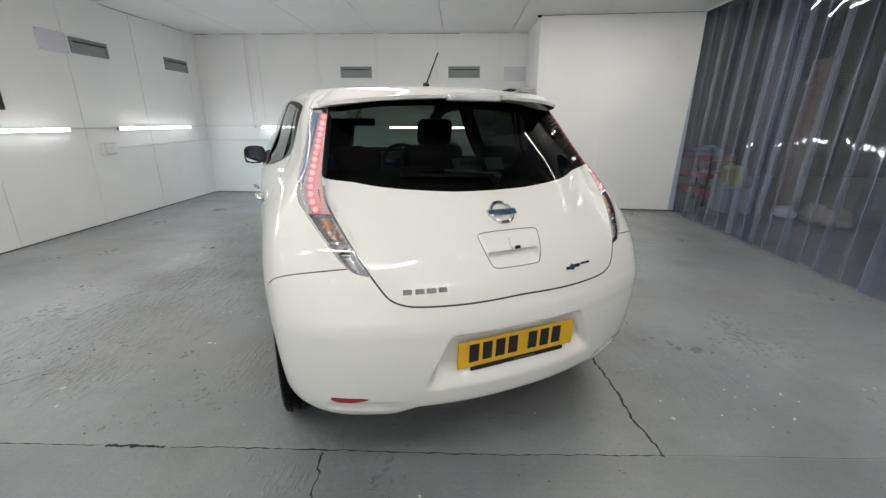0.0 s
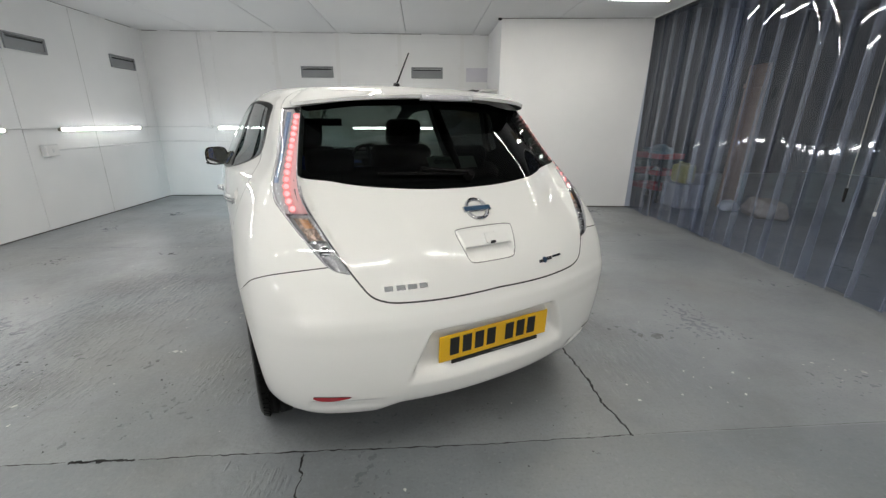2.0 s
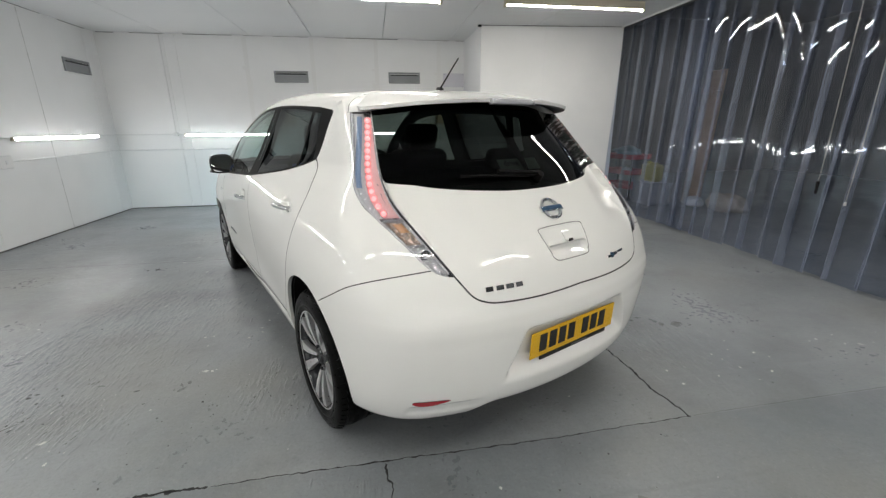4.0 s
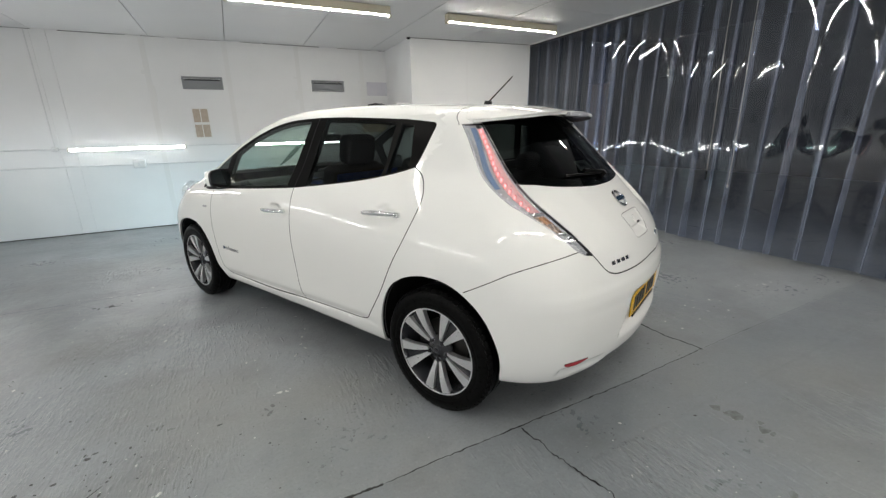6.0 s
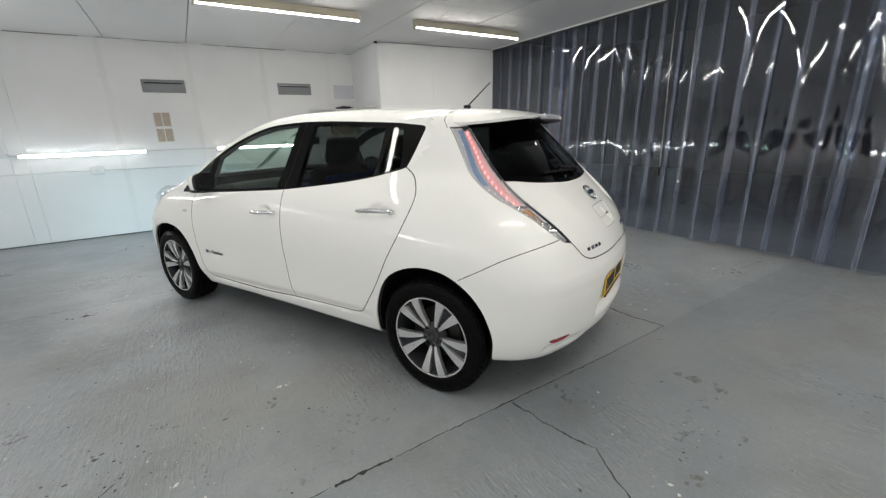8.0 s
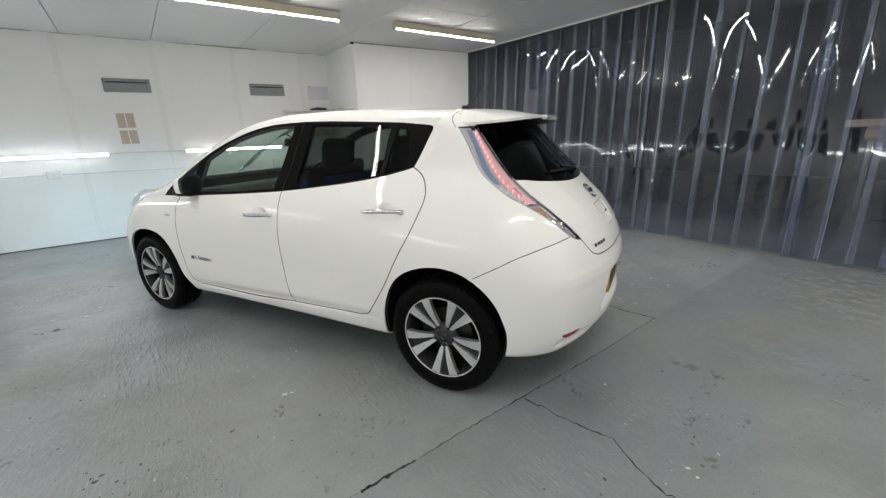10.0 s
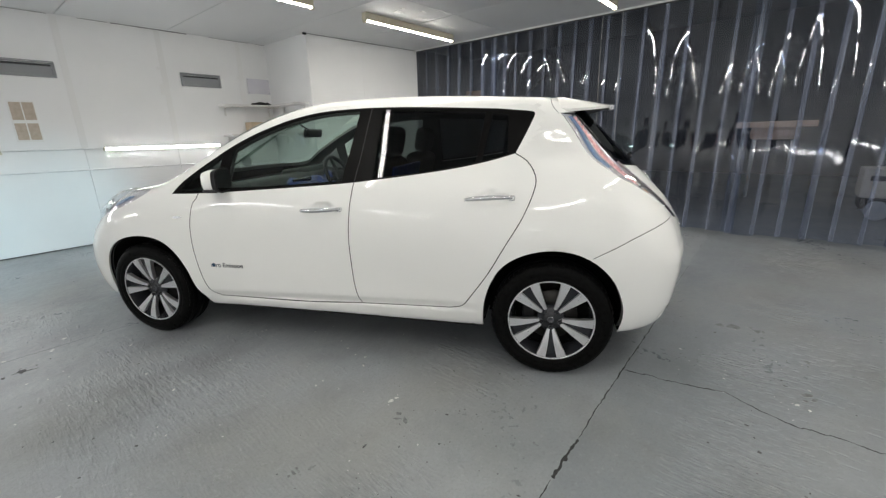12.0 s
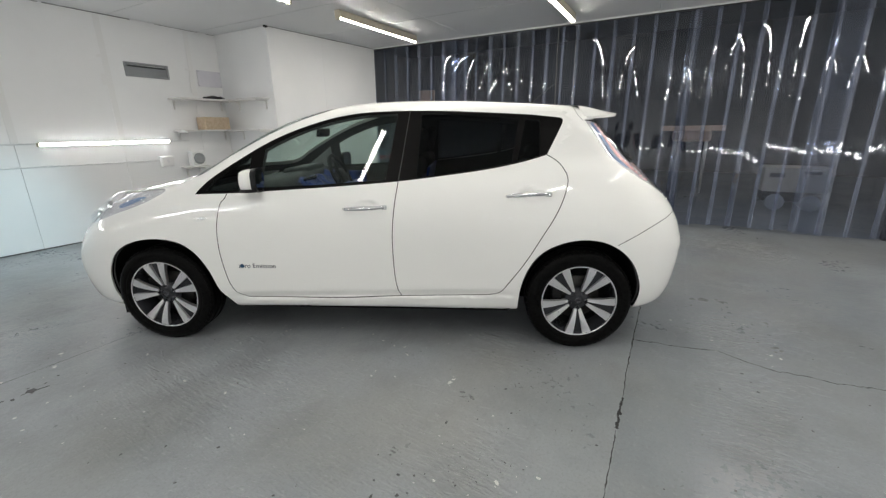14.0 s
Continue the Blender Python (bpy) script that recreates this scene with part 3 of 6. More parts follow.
own[inside(middle, POLY["arch_front"]) & (centre3[:, 2] < 0.8)] = "hole"
under = (normals[tris].mean(1)[:, 2] < -0.8) & (centre3[:, 2] < 0.35)
own[under & (own != "hole")] = "underbody"

pull_zone = (own == "hatch") & (np.abs(centre3[:, 1]) < 0.15) & (centre3[:, 2] > 0.83) & (centre3[:, 2] < 0.97)
own[pull_zone] = "hatch_pull"

car = tagged(new("hatchback_car"), "white five-door electric hatchback parked on a grey workshop floor", "car")
CAR_AT = pose(-0.0227, 2.2679, 0, 0, 0, 115.33)
car.matrix_basis = CAR_AT


def skin(keys, both=True, side=1, push=0.0):
    """Vertices, faces and normals of the named stretches of the body, on one side or both."""
    t = tris[np.isin(own, keys)]
    used, index = np.unique(t, return_inverse=True)
    f = index.reshape(-1, 3)
    p, n = shell[used] + push * normals[used], normals[used]
    flipy = np.array([1, -1, 1])
    if both:
        k = len(p)
        return np.concatenate([p, p * flipy]), np.concatenate([f, f[:, ::-1] + k]), np.concatenate([n, n * flipy])
    return (p, f, n) if side > 0 else (p * flipy, f[:, ::-1], n * flipy)


def calm(p, n, degree, keep=None):
    """Evens out a panel's shading: its normals as smooth polynomials of length and height."""
    u, w = (p[:, 0] - p[:, 0].mean()) / np.ptp(p[:, 0]), (p[:, 2] - p[:, 2].mean()) / np.ptp(p[:, 2])
    a = np.stack([u ** i * w ** j for i in range(degree + 1) for j in range(degree + 1 - i)], 1)
    use = np.ones(len(p), bool) if keep is None else keep < 0.5
    even = a @ np.linalg.lstsq(a[use], n[use], rcond=None)[0]
    if keep is not None:
        even = even * (1 - keep[:, None]) + n * keep[:, None]
    return even / np.linalg.norm(even, axis=1, keepdims=True)


def panel(name, keys, mat, both=True, side=1, push=0.0, parent=None, label=""):
    p, f, n = skin([keys] if isinstance(keys, str) else keys, both, side, push)
    if name in ("side_window", "quarter_light"):
        n = calm(p, n, 1)
    elif name in ("front_door", "rear_door"):
        near_cup = sum(1 - ease(0.8, 1.5, np.hypot((p[:, 0] - cx) / 0.062, (p[:, 2] - cz) / 0.036)) for cx, cz in HANDLE_CUPS)
        n = calm(p, n, 4, np.clip(np.maximum(1 - ease(0.38, 0.48, p[:, 2]), near_cup), 0, 1))
    return mesh_part(name, p, f, mat, parent or car, n, True, label)


panel("body_shell", "body_shell", paint)
panel("hatch", ["hatch", "hatch_pull"], paint)
panel("rear_bumper", "rear_bumper", paint)
panel("underbody", "underbody", black_matt)
panel("shut_line", "gap", gap_dark, push=-0.003)
panel("pull_line", "pull_gap", soft_gap, push=-0.001)
windscreen = panel("windscreen", "windscreen", glass_clear, label="clear laminated windscreen")
panel("rear_window", "glass_rear", glass_rear, label="dark tinted hatch glass")
for s in (1, -1):
    door = panel("front_door", "front_door", paint, False, s)
    panel("window_trim", "dlo", window_black, False, s)
    panel("side_window", "front_window", glass_clear, False, s, parent=door, label="clear green-tinted front door glass")
    panel("quarter_light", "front_quarter", glass_dark, False, s)
    back = panel("rear_door", "rear_door", paint, False, s)
    panel("side_window", "rear_window", glass_dark, False, s, parent=back, label="dark privacy glass")
    panel("quarter_light", "quarter_window", glass_dark, False, s, parent=back)
    panel("side_repeater", "repeater", lamp_silver, False, s, push=0.002)
    head = panel("headlamp", "headlamp", lamp_silver, False, s, push=-0.004, label="silver and blue headlamp unit")
    # the lens domes up out of the wing, level with it along its rim
    p, f, n = skin(["headlamp"], False, s, 0.003)
    seen = collections.Counter(tuple(sorted((t[i], t[(i + 1) % 3]))) for t in f.tolist() for i in range(3))
    rim_ids = sorted({i for edge, times_ in seen.items() if times_ == 1 for i in edge})
    gap = np.sqrt(((p[:, None] - p[rim_ids][None]) ** 2).sum(2)).min(1)
    dome = p + n * (0.036 * ease(0.0, 0.05, gap))[:, None]
    mesh_part("lens", dome, f, lens_clear, head)
    panel("rear_reflector", "reflector", red_reflector, False, s, push=0.003)
    lamp = panel("tail_lamp", "lens", lamp_silver, False, s, push=-0.045, label="tall clear tail lamp with lit red diodes")
    panel("lens", "lens", lens_clear, False, s, push=0.004, parent=lamp)
    panel("inner_wall", "fin_wall", lamp_silver, False, s, parent=lamp)


# ---- the room ----
LEFT, BACK, CURTAIN, FRONT, TOP = -4.75, 8.10, 3.48, -3.6, 2.82


def structure(name, bm, mat, label, category):
    return tagged(part(name, bm, mat), label, category, kind="structure")


def floor_material():
    m = material("grey_floor_paint", (0.20, 0.215, 0.225), 0.3)
    b = m.node_tree.nodes["Principled BSDF"]
    tc = node(m, "ShaderNodeTexCoord")

    def noise(scale, detail, stretch=(1, 1, 1), rough=0.55, shift=(0, 0, 0)):
        mp = node(m, "ShaderNodeMapping")
        mp.inputs["Scale"].default_value = stretch
        mp.inputs["Location"].default_value = shift
        link(m, tc.outputs["Object"], mp.inputs["Vector"])
        n = node(m, "ShaderNodeTexNoise", Scale=scale, Detail=detail, Roughness=rough)
        link(m, mp.outputs[0], n.inputs["Vector"])
        return n.outputs[0]

    def ranged(v, lo, hi, a=0.0, z=1.0):
        r = node(m, "ShaderNodeMapRange")
        for key, x in (("From Min", lo), ("From Max", hi), ("To Min", a), ("To Max", z)):
            r.inputs[key].default_value = x
        link(m, v, r.inputs["Value"])
        return r.outputs[0]

    def mixed(fac, a, c):
        x = node(m, "ShaderNodeMix")
        x.data_type = "RGBA"
        link(m, fac, x.inputs[0])
        for k, val in ((6, a), (7, c)):
            if isinstance(val, tuple):
                x.inputs[k].default_value = (*val, 1)
            else:
                link(m, val, x.inputs[k])
        return x.outputs[2]

    def times(a, c, op="MULTIPLY"):
        x = node(m, "ShaderNodeMath")
        x.operation = op
        for k, val in ((0, a), (1, c)):
            if isinstance(val, float):
                x.inputs[k].default_value = val
            else:
                link(m, val, x.inputs[k])
        return x.outputs[0]
    def spot(cx, cy, rx, ry, edge=0.45):
        """1 inside a rough ellipse on the floor, 0 outside."""
        mp = node(m, "ShaderNodeMapping")
        mp.inputs["Scale"].default_value = (1 / rx, 1 / ry, 0)
        mp.inputs["Location"].default_value = (-cx / rx, -cy / ry, 0)
        link(m, tc.outputs["Object"], mp.inputs["Vector"])
        size = node(m, "ShaderNodeVectorMath")
        size.operation = "LENGTH"
        link(m, mp.outputs[0], size.inputs[0])
        return ranged(times(size.outputs["Value"], ranged(noise(2.6, 6, rough=0.7, shift=(cx, cy, 0)), 0.3, 0.7, -0.30, 0.30), "ADD"), 0.30, 1.0, 1.0, 0.0)

    parted = node(m, "ShaderNodeSeparateXYZ")
    link(m, tc.outputs["Object"], parted.inputs[0])
    # the near slab, beyond the joint, wears a darker coat
    tilt = times(times(parted.outputs[0], 0.018), times(parted.outputs[1], -1.0), "ADD")
    slab = ranged(tilt, -1.592, -1.584)
    base = mixed(ranged(noise(0.8, 6, rough=0.6), 0.36, 0.66), (0.214, 0.231, 0.244), (0.304, 0.322, 0.335))
    base = mixed(times(slab, 0.36), base, (0.112, 0.130, 0.148))
    warm = mixed(times(ranged(noise(0.6, 5, shift=(3, 7, 0)), 0.5, 0.68), 0.55), base, (0.240, 0.236, 0.215))
    stains = mixed(times(ranged(noise(1.9, 4, rough=0.55, shift=(6, 3, 0)), 0.50, 0.74), 0.5), warm, (0.125, 0.130, 0.130))
    fine = mixed(times(ranged(noise(70, 5, rough=0.75), 0.5, 0.82), 0.62), stains, (0.12, 0.125, 0.13))
    fine = mixed(times(ranged(noise(45, 5, rough=0.75, shift=(4, 4, 0)), 0.56, 0.85), 0.45), fine, (0.42, 0.43, 0.43))
    # float marks: strokes left by tamping the concrete, in patches
    patches = spot(-2.30, 3.35, 0.55, 1.15)
    for at in ((-2.75, 2.55, 0.75, 0.65), (-0.95, 2.25, 0.40, 0.45), (-2.65, 5.4, 0.45, 0.45), (-0.15, 1.10, 0.36, 0.26), (-1.05, 1.06, 0.60, 0.30), (-2.0, 2.06, 0.30, 0.25), (-0.63, 1.42, 0.16, 0.2), (-2.2, 2.15, 0.45, 0.25), (1.23, 2.35, 0.40, 0.6), (-2.05, 3.25, 0.45, 0.55), (1.0, 0.9, 0.35, 0.35), (2.4, 0.6, 0.7, 0.5)):
        patches = times(patches, spot(*at), "MAXIMUM")
    # the band beside the joint was trowelled smooth
    band = times(ranged(parted.outputs[1], 1.255, 1.275), ranged(parted.outputs[1], 1.915, 1.895), "MULTIPLY")
    patches = times(patches, ranged(band, 0.0, 1.0, 1.0, 0.0))
    broken = ranged(noise(1.0, 5, (9, 3.0, 1), 0.65, shift=(4, 1, 0)), 0.42, 0.60)
    strokes = times(ranged(noise(1.0, 4, (40, 8, 1), 0.55, shift=(1, 9, 0)), 0.44, 0.60), broken)
    # pale strokes: wear, and the glints on the ridges painted in
    worn = times(times(ranged(noise(1.0, 5, (60, 13, 1), 0.7, shift=(2, 5, 0)), 0.58, 0.70), patches), 0.42)
    colour = mixed(worn, fine, (0.48, 0.49, 0.48))
    # dark strokes: shade between the ridges, painted into the colour
    hollow_shade = times(times(ranged(noise(1.0, 5, (50, 13, 1), 0.7, shift=(7, 1, 0)), 0.62, 0.72), patches), 0.35)
    colour = mixed(hollow_shade, colour, (0.085, 0.088, 0.09))
    link(m, colour, b.inputs["Base Color"])
    rough = times(ranged(noise(1.4, 6, shift=(9, 2, 0)), 0.30, 0.70, 0.26, 0.42), ranged(noise(25, 4), 0.3, 0.7, -0.04, 0.06), "ADD")
    link(m, rough, b.inputs["Roughness"])
    height = times(times(times(strokes, patches), 0.85), times(ranged(noise(16, 7, rough=0.62), 0.2, 0.8), 0.34), "ADD")
    height = times(height, times(band, -0.25), "ADD")
    u = node(m, "ShaderNodeBump", Strength=0.9, Distance=0.008)
    link(m, height, u.inputs["Height"])
    slow = node(m, "ShaderNodeBump", Strength=0.35, Distance=0.05)
    link(m, noise(1.6, 3), slow.inputs["Height"])
    link(m, slow.outputs[0], u.inputs["Normal"])
    link(m, u.outputs[0], b.inputs["Normal"])
    return m


floor_paint = floor_material()
crack_dark = material("crack_dark", (0.03, 0.03, 0.03), 0.9)


def rough_line(points, step, wobble, seed):
    rng = random.Random(seed)
    line = straight(points, step, closed=False)
    out = []
    w = 0.0
    for p in line:
        w = 0.65 * w + rng.uniform(-wobble, wobble)
        d = np.array([rng.uniform(-0.3, 0.3) * wobble + w, rng.uniform(-0.3, 0.3) * wobble + w])
        out.append(p + d)
    return np.array(out)


def crack_outline(line, lo, hi, seed):
    """A thin open cleft of uneven width."""
    rng = random.Random(seed)
    d = np.gradient(line, axis=0)
    d /= np.linalg.norm(d, axis=1, keepdims=True)
    side = np.stack([-d[:, 1], d[:, 0]], 1)
    w = np.array([lo + (hi - lo) * rng.random() ** 3 for _ in line])
    w = np.convolve(w, [0.25, 0.5, 0.25], "same")[:, None] / 2
    w[0] = w[-1] = lo / 3
    return np.concatenate([line + side * w, (line - side * w)[::-1]])


clefts = [
    crack_outline(rough_line([(-4.7, 1.53), (-1.9, 1.558), (-1.48, 1.565)], 0.012, 0.002, 1), 0.002, 0.011, 1),
    crack_outline(rough_line([(-1.47, 1.565), (-1.20, 1.57)], 0.008, 0.0035, 2), 0.008, 0.028, 2),
    crack_outline(rough_line([(-1.19, 1.57), (-0.53, 1.582), (0.28, 1.585), (0.95, 1.612)], 0.012, 0.0030, 3), 0.002, 0.012, 3),
    crack_outline(rough_line([(0.96, 1.612), (2.3, 1.64), (3.4, 1.66)], 0.03, 0.001, 4), 0.001, 0.003, 4),
    crack_outline(rough_line([(-0.515, 1.565), (-0.49, 1.42), (-0.475, 1.31), (-0.425, 1.10), (-0.50, 0.95), (-0.53, 0.82), (-0.51, 0.66), (-0.53, 0.56), (-0.49, 0.38), (-0.44, 0.1), (-0.5, -0.5)], 0.010, 0.0050, 5), 0.003, 0.014, 5),
    crack_outline(rough_line([(0.94, 1.60), (0.92, 1.75), (0.895, 1.88), (0.905, 2.0), (0.885, 2.18), (0.878, 2.36), (0.86, 2.7), (0.90, 3.1)], 0.010, 0.006, 6), 0.006, 0.022, 6),
    crack_outline(rough_line([(-4.7, 4.70), (-2.5, 4.66), (-1.6, 4.66), (3.4, 4.72)], 0.03, 0.002, 7), 0.002, 0.006, 7),
    crack_outline(rough_line([(-2.40, 1.93), (-2.24, 2.10)], 0.015, 0.003, 8), 0.003, 0.010, 8),
    crack_outline(rough_line([(-2.72, 4.42), (-2.60, 4.40)], 0.012, 0.004, 9), 0.006, 0.02, 9),
]


def cut_floor():
    from mathutils.geometry import delaunay_2d_cdt
    pts, edges = [], []
    for ring in [np.array([(LEFT, FRONT), (12.0, FRONT), (12.0, 11.5), (LEFT, 11.5)])] + clefts:
        k = len(pts)
        pts += [Vector(p) for p in ring]
        edges += [(k + i, k + (i + 1) % len(ring)) for i in range(len(ring))]
    v, _, f, *_ = delaunay_2d_cdt(pts, edges, [], 0, 1e-5)
    v = np.array([tuple(p) for p in v])
    mid = np.array([v[list(t)].mean(0) for t in f])
    sunk = np.zeros(len(f), bool)
    for ring in clefts:
        sunk |= inside(mid, ring)
    return v, f, sunk


fv, ff, sunk = cut_floor()
flat = [(x, y, 0.0) for x, y in fv]
floor = tagged(mesh_part("floor", flat, [t for t, s in zip(ff, sunk) if not s], floor_paint, smooth=False), "grey painted concrete workshop floor, worn, scored and cracked", "floor", kind="structure")
deep = [(x, y, -0.010) for x, y in fv]
mesh_part("crack", deep, [t for t, s in zip(ff, sunk) if s], crack_dark, floor, smooth=False, label="dark open crack")
part("slab", block(17.0, 15.3, 0.1, m=Matrix.Translation((3.6, 3.9, -0.075))), crack_dark, floor)

# chips in the paint: pale bare concrete, and dark pits
def flakes(name, spots, mat, seed, label):
    rng = random.Random(seed)
    verts, faces = [], []
    for cx, cy, spread, count, size, longer in spots:
        for _ in range(count):
            x, y = cx + rng.gauss(0, spread), cy + rng.gauss(0, spread * longer)
            if not (LEFT + 0.05 < x < CURTAIN - 0.05 and FRONT + 0.05 < y < BACK - 0.05):
                continue
            n, d = rng.randint(5, 8), size * (0.35 + 1.1 * rng.random() ** 2.5)
            turn, slim = rng.random() * 6.28, rng.uniform(0.35, 1.0)
            k = len(verts)
            for i in range(n):
                a, q = 6.2832 * i / n, d * rng.uniform(0.45, 1.1)
                u, w = q * math.cos(a), q * slim * math.sin(a)
                verts.append((x + u * math.cos(turn) - w * math.sin(turn), y + u * math.sin(turn) + w * math.cos(turn), 0.0011 + 0.0006 * rng.random()))
            verts += [(vx, vy, 0.0) for vx, vy, _ in verts[k:k + n]]
            faces.append(tuple(range(k, k + n)))
            faces += [(k + (i + 1) % n, k + i, k + n + i, k + n + (i + 1) % n) for i in range(n)]
    return tagged(mesh_part(name, verts, faces, mat, floor, smooth=False), label, kind="stuff")


chip_pale = material("bare_concrete_chip", (0.55, 0.55, 0.53), 0.7)
grain(chip_pale, 60, 0.3, 0.7, colours=((0.42, 0.42, 0.41), (0.68, 0.68, 0.65)))
pit_dark = material("dark_pit", (0.075, 0.077, 0.078), 0.85)
grain(pit_dark, 60, 0.3, 0.7, colours=((0.05, 0.05, 0.05), (0.11, 0.112, 0.115)))
flakes("paint_chips", [(-1.0, 2.6, 2.6, 130, 0.006, 1.0), (-1.51, 2.43, 0.03, 6, 0.014, 1.0), (-2.15, 3.6, 0.35, 22, 0.011, 1.4), (-1.3, 2.6, 0.35, 16, 0.011, 1.0), (-1.99, 1.98, 0.12, 10, 0.012, 1.0), (-2.1, 2.1, 0.15, 12, 0.009, 1.0), (-0.15, 1.08, 0.18, 16, 0.008, 1.0), (-0.38, 0.84, 0.06, 6, 0.010, 1.0), (1.5, 2.0, 0.3, 14, 0.012, 0.6), (2.4, 2.1, 0.15, 8, 0.013, 0.5), (-2.6, 4.5, 0.3, 14, 0.014, 1.0), (-1.8, 3.2, 0.5, 14, 0.010, 1.0)], chip_pale, 11, "small pale chips in the floor paint")
flakes("floor_pits", [(-1.0, 2.6, 2.4, 240, 0.006, 1.0), (-2.3, 2.2, 0.25, 60, 0.012, 0.5), (-1.6, 2.1, 0.35, 40, 0.008, 0.5), (-0.95, 2.15, 0.3, 30, 0.008, 0.7), (0.3, 1.1, 0.35, 30, 0.008, 1.0), (-0.6, 1.0, 0.4, 40, 0.008, 0.6), (-2.7, 4.45, 0.06, 6, 0.022, 0.5), (-0.15, 1.345, 0.02, 3, 0.016, 1.0), (1.3, 2.3, 0.5, 24, 0.008, 1.0), (-2.4, 3.4, 0.35, 40, 0.007, 2.0)], pit_dark, 12, "small dark pits in the floor")
flakes("oil_marks", [(0.445, 1.19, 0.02, 3, 0.045, 1.0), (0.495, 1.04, 0.02, 4, 0.04, 1.0), (-2.09, 2.395, 0.02, 4, 0.035, 1.0), (-1.58, 2.31, 0.02, 3, 0.035, 1.5), (-0.24, 0.77, 0.02, 3, 0.035, 1.0), (1.55, 2.45, 0.04, 3, 0.05, 1.0), (0.2, 0.75, 0.05, 3, 0.03, 1.0)], grain(material("oily_grey", (0.12, 0.125, 0.125), 0.5), 40, 0.35, 0.65, colours=((0.10, 0.10, 0.10), (0.19, 0.20, 0.205))), 13, "dark oily smudges on the floor")

# float marks left standing in the concrete: low tapered ridges under the paint
def float_ridges(patches, seed):
    rng = random.Random(seed)
    spine = np.concatenate(clefts)
    verts, faces = [], []
    for cx, cy, rx, ry, count, edge in patches:
        for _ in range(count):
            x, y = cx + rng.gauss(0, rx * 0.55), cy + rng.gauss(0, ry * 0.55)
            if y > edge or np.hypot(*(spine - (x, y)).T).min() < 0.045:
                continue
            long, half, rise, turn = rng.uniform(0.015, 0.06), rng.uniform(0.004, 0.010), rng.uniform(0.0016, 0.0048), rng.gauss(math.pi / 2, 0.16)
            c, s = math.cos(turn), math.sin(turn)
            k = len(verts)
            for u, w, h in ((-1, 0, 0), (-0.45, 0.8, 1), (0.4, 1, 0.8), (1, 0, 0)):
                bend = rng.uniform(-0.3, 0.3) * half
                for side in ((0,) if w == 0 else (-w, 0, w)):
                    a, b = u * long, side * half + bend
                    verts.append((x + a * c - b * s, y + a * s + b * c, rise * h if side == 0 and w else 0.0002))
            faces += [(k, k + 2, k + 1), (k, k + 3, k + 2), (k + 1, k + 2, k + 5, k + 4), (k + 2, k + 3, k + 6, k + 5), (k + 4, k + 5, k + 7), (k + 5, k + 6, k + 7)]
    return tagged(mesh_part("float_ridges", verts, faces, floor_paint, floor, smooth=True), "low float ridges in the painted concrete", kind="stuff")


float_ridges([(-1.05, 1.02, 0.95, 0.32, 1000, 1.252), (-0.12, 1.08, 0.34, 0.24, 240, 1.252), (-2.05, 3.30, 0.50, 0.80, 640, 9), (-2.42, 2.50, 0.55, 0.45, 480, 9), (-2.0, 2.06, 0.32, 0.20, 140, 9),
              (-2.49, 2.98, 0.30, 0.35, 120, 9), (-2.6, 5.2, 0.45, 0.5, 160, 9), (1.23, 2.30, 0.40, 0.55, 220, 9), (-0.63, 1.42, 0.14, 0.12, 40, 9), (2.6, 0.9, 0.6, 0.45, 160, 9), (0.2, 0.55, 0.5, 0.3, 120, 9)], 31)

# panelled walls: backing, panels with open joints, cover strips
north = structure("wall_north", block(8.4, 0.2, 3.0, m=Matrix.Translation((-0.7, BACK + 0.11, 1.5))), seam_pale, "white insulated panels on the rear wall", "wall")
edges_n = [-4.75, -3.75, -3.58, -2.53, -1.45, -0.37, 0.74, 1.3]
for a, b in zip(edges_n, edges_n[1:]):
    part("wall_panel", block(b - a - 0.003, 0.03, 2.82, 0.001, Matrix.Translation(((a + b) / 2, BACK + 0.003, 1.41))), wall_paint, north)
west = structure("wall_west", block(0.2, 15.3, 3.0, m=Matrix.Translation((LEFT - 0.11, 3.9, 1.5))), seam_dark, "white insulated panels on the side wall", "wall")
edges_w = [FRONT, -2.4, -1.28, -0.16, 0.90, 2.02, 3.16, 4.30, 5.455, 6.60, 7.81, 8.1]
for a, b in zip(edges_w, edges_w[1:]):
    part("wall_panel", block(0.03, b - a - 0.007, 2.82, 0.0015, Matrix.Translation((LEFT - 0.003, (a + b) / 2, 1.41))), wall_paint, west)
# unseen end wall, made pale as a reflector for the car's rear
south = structure("wall_south", block(8.4, 0.2, 3.0, m=Matrix.Translation((-0.7, FRONT - 0.11, 1.5))), seam_dark, "unseen end of the bay, kept pale to bounce light onto the car", "wall")
bounce_pale = material("pale_bounce_panel", (0.68, 0.68, 0.68), 0.55)
grain(bounce_pale, 8, 0.3, 0.7, colours=((0.66, 0.66, 0.66), (0.74, 0.74, 0.73)))
edges_s = [-4.75, -3.6, -2.4, -1.2, 0.0, 1.2, 2.4, 3.5]
for a, b in zip(edges_s, edges_s[1:]):
    part("wall_panel", block(b - a - 0.008, 0.03, 2.82, 0.0015, Matrix.Translation(((a + b) / 2, FRONT - 0.003, 1.41))), bounce_pale, south)
shutter_dark = material("dark_grey_shutter", (0.06, 0.063, 0.068), 0.45)
grain(shutter_dark, 6, 0.3, 0.7, colours=((0.048, 0.05, 0.055), (0.078, 0.08, 0.084)), rough=(0.38, 0.55))
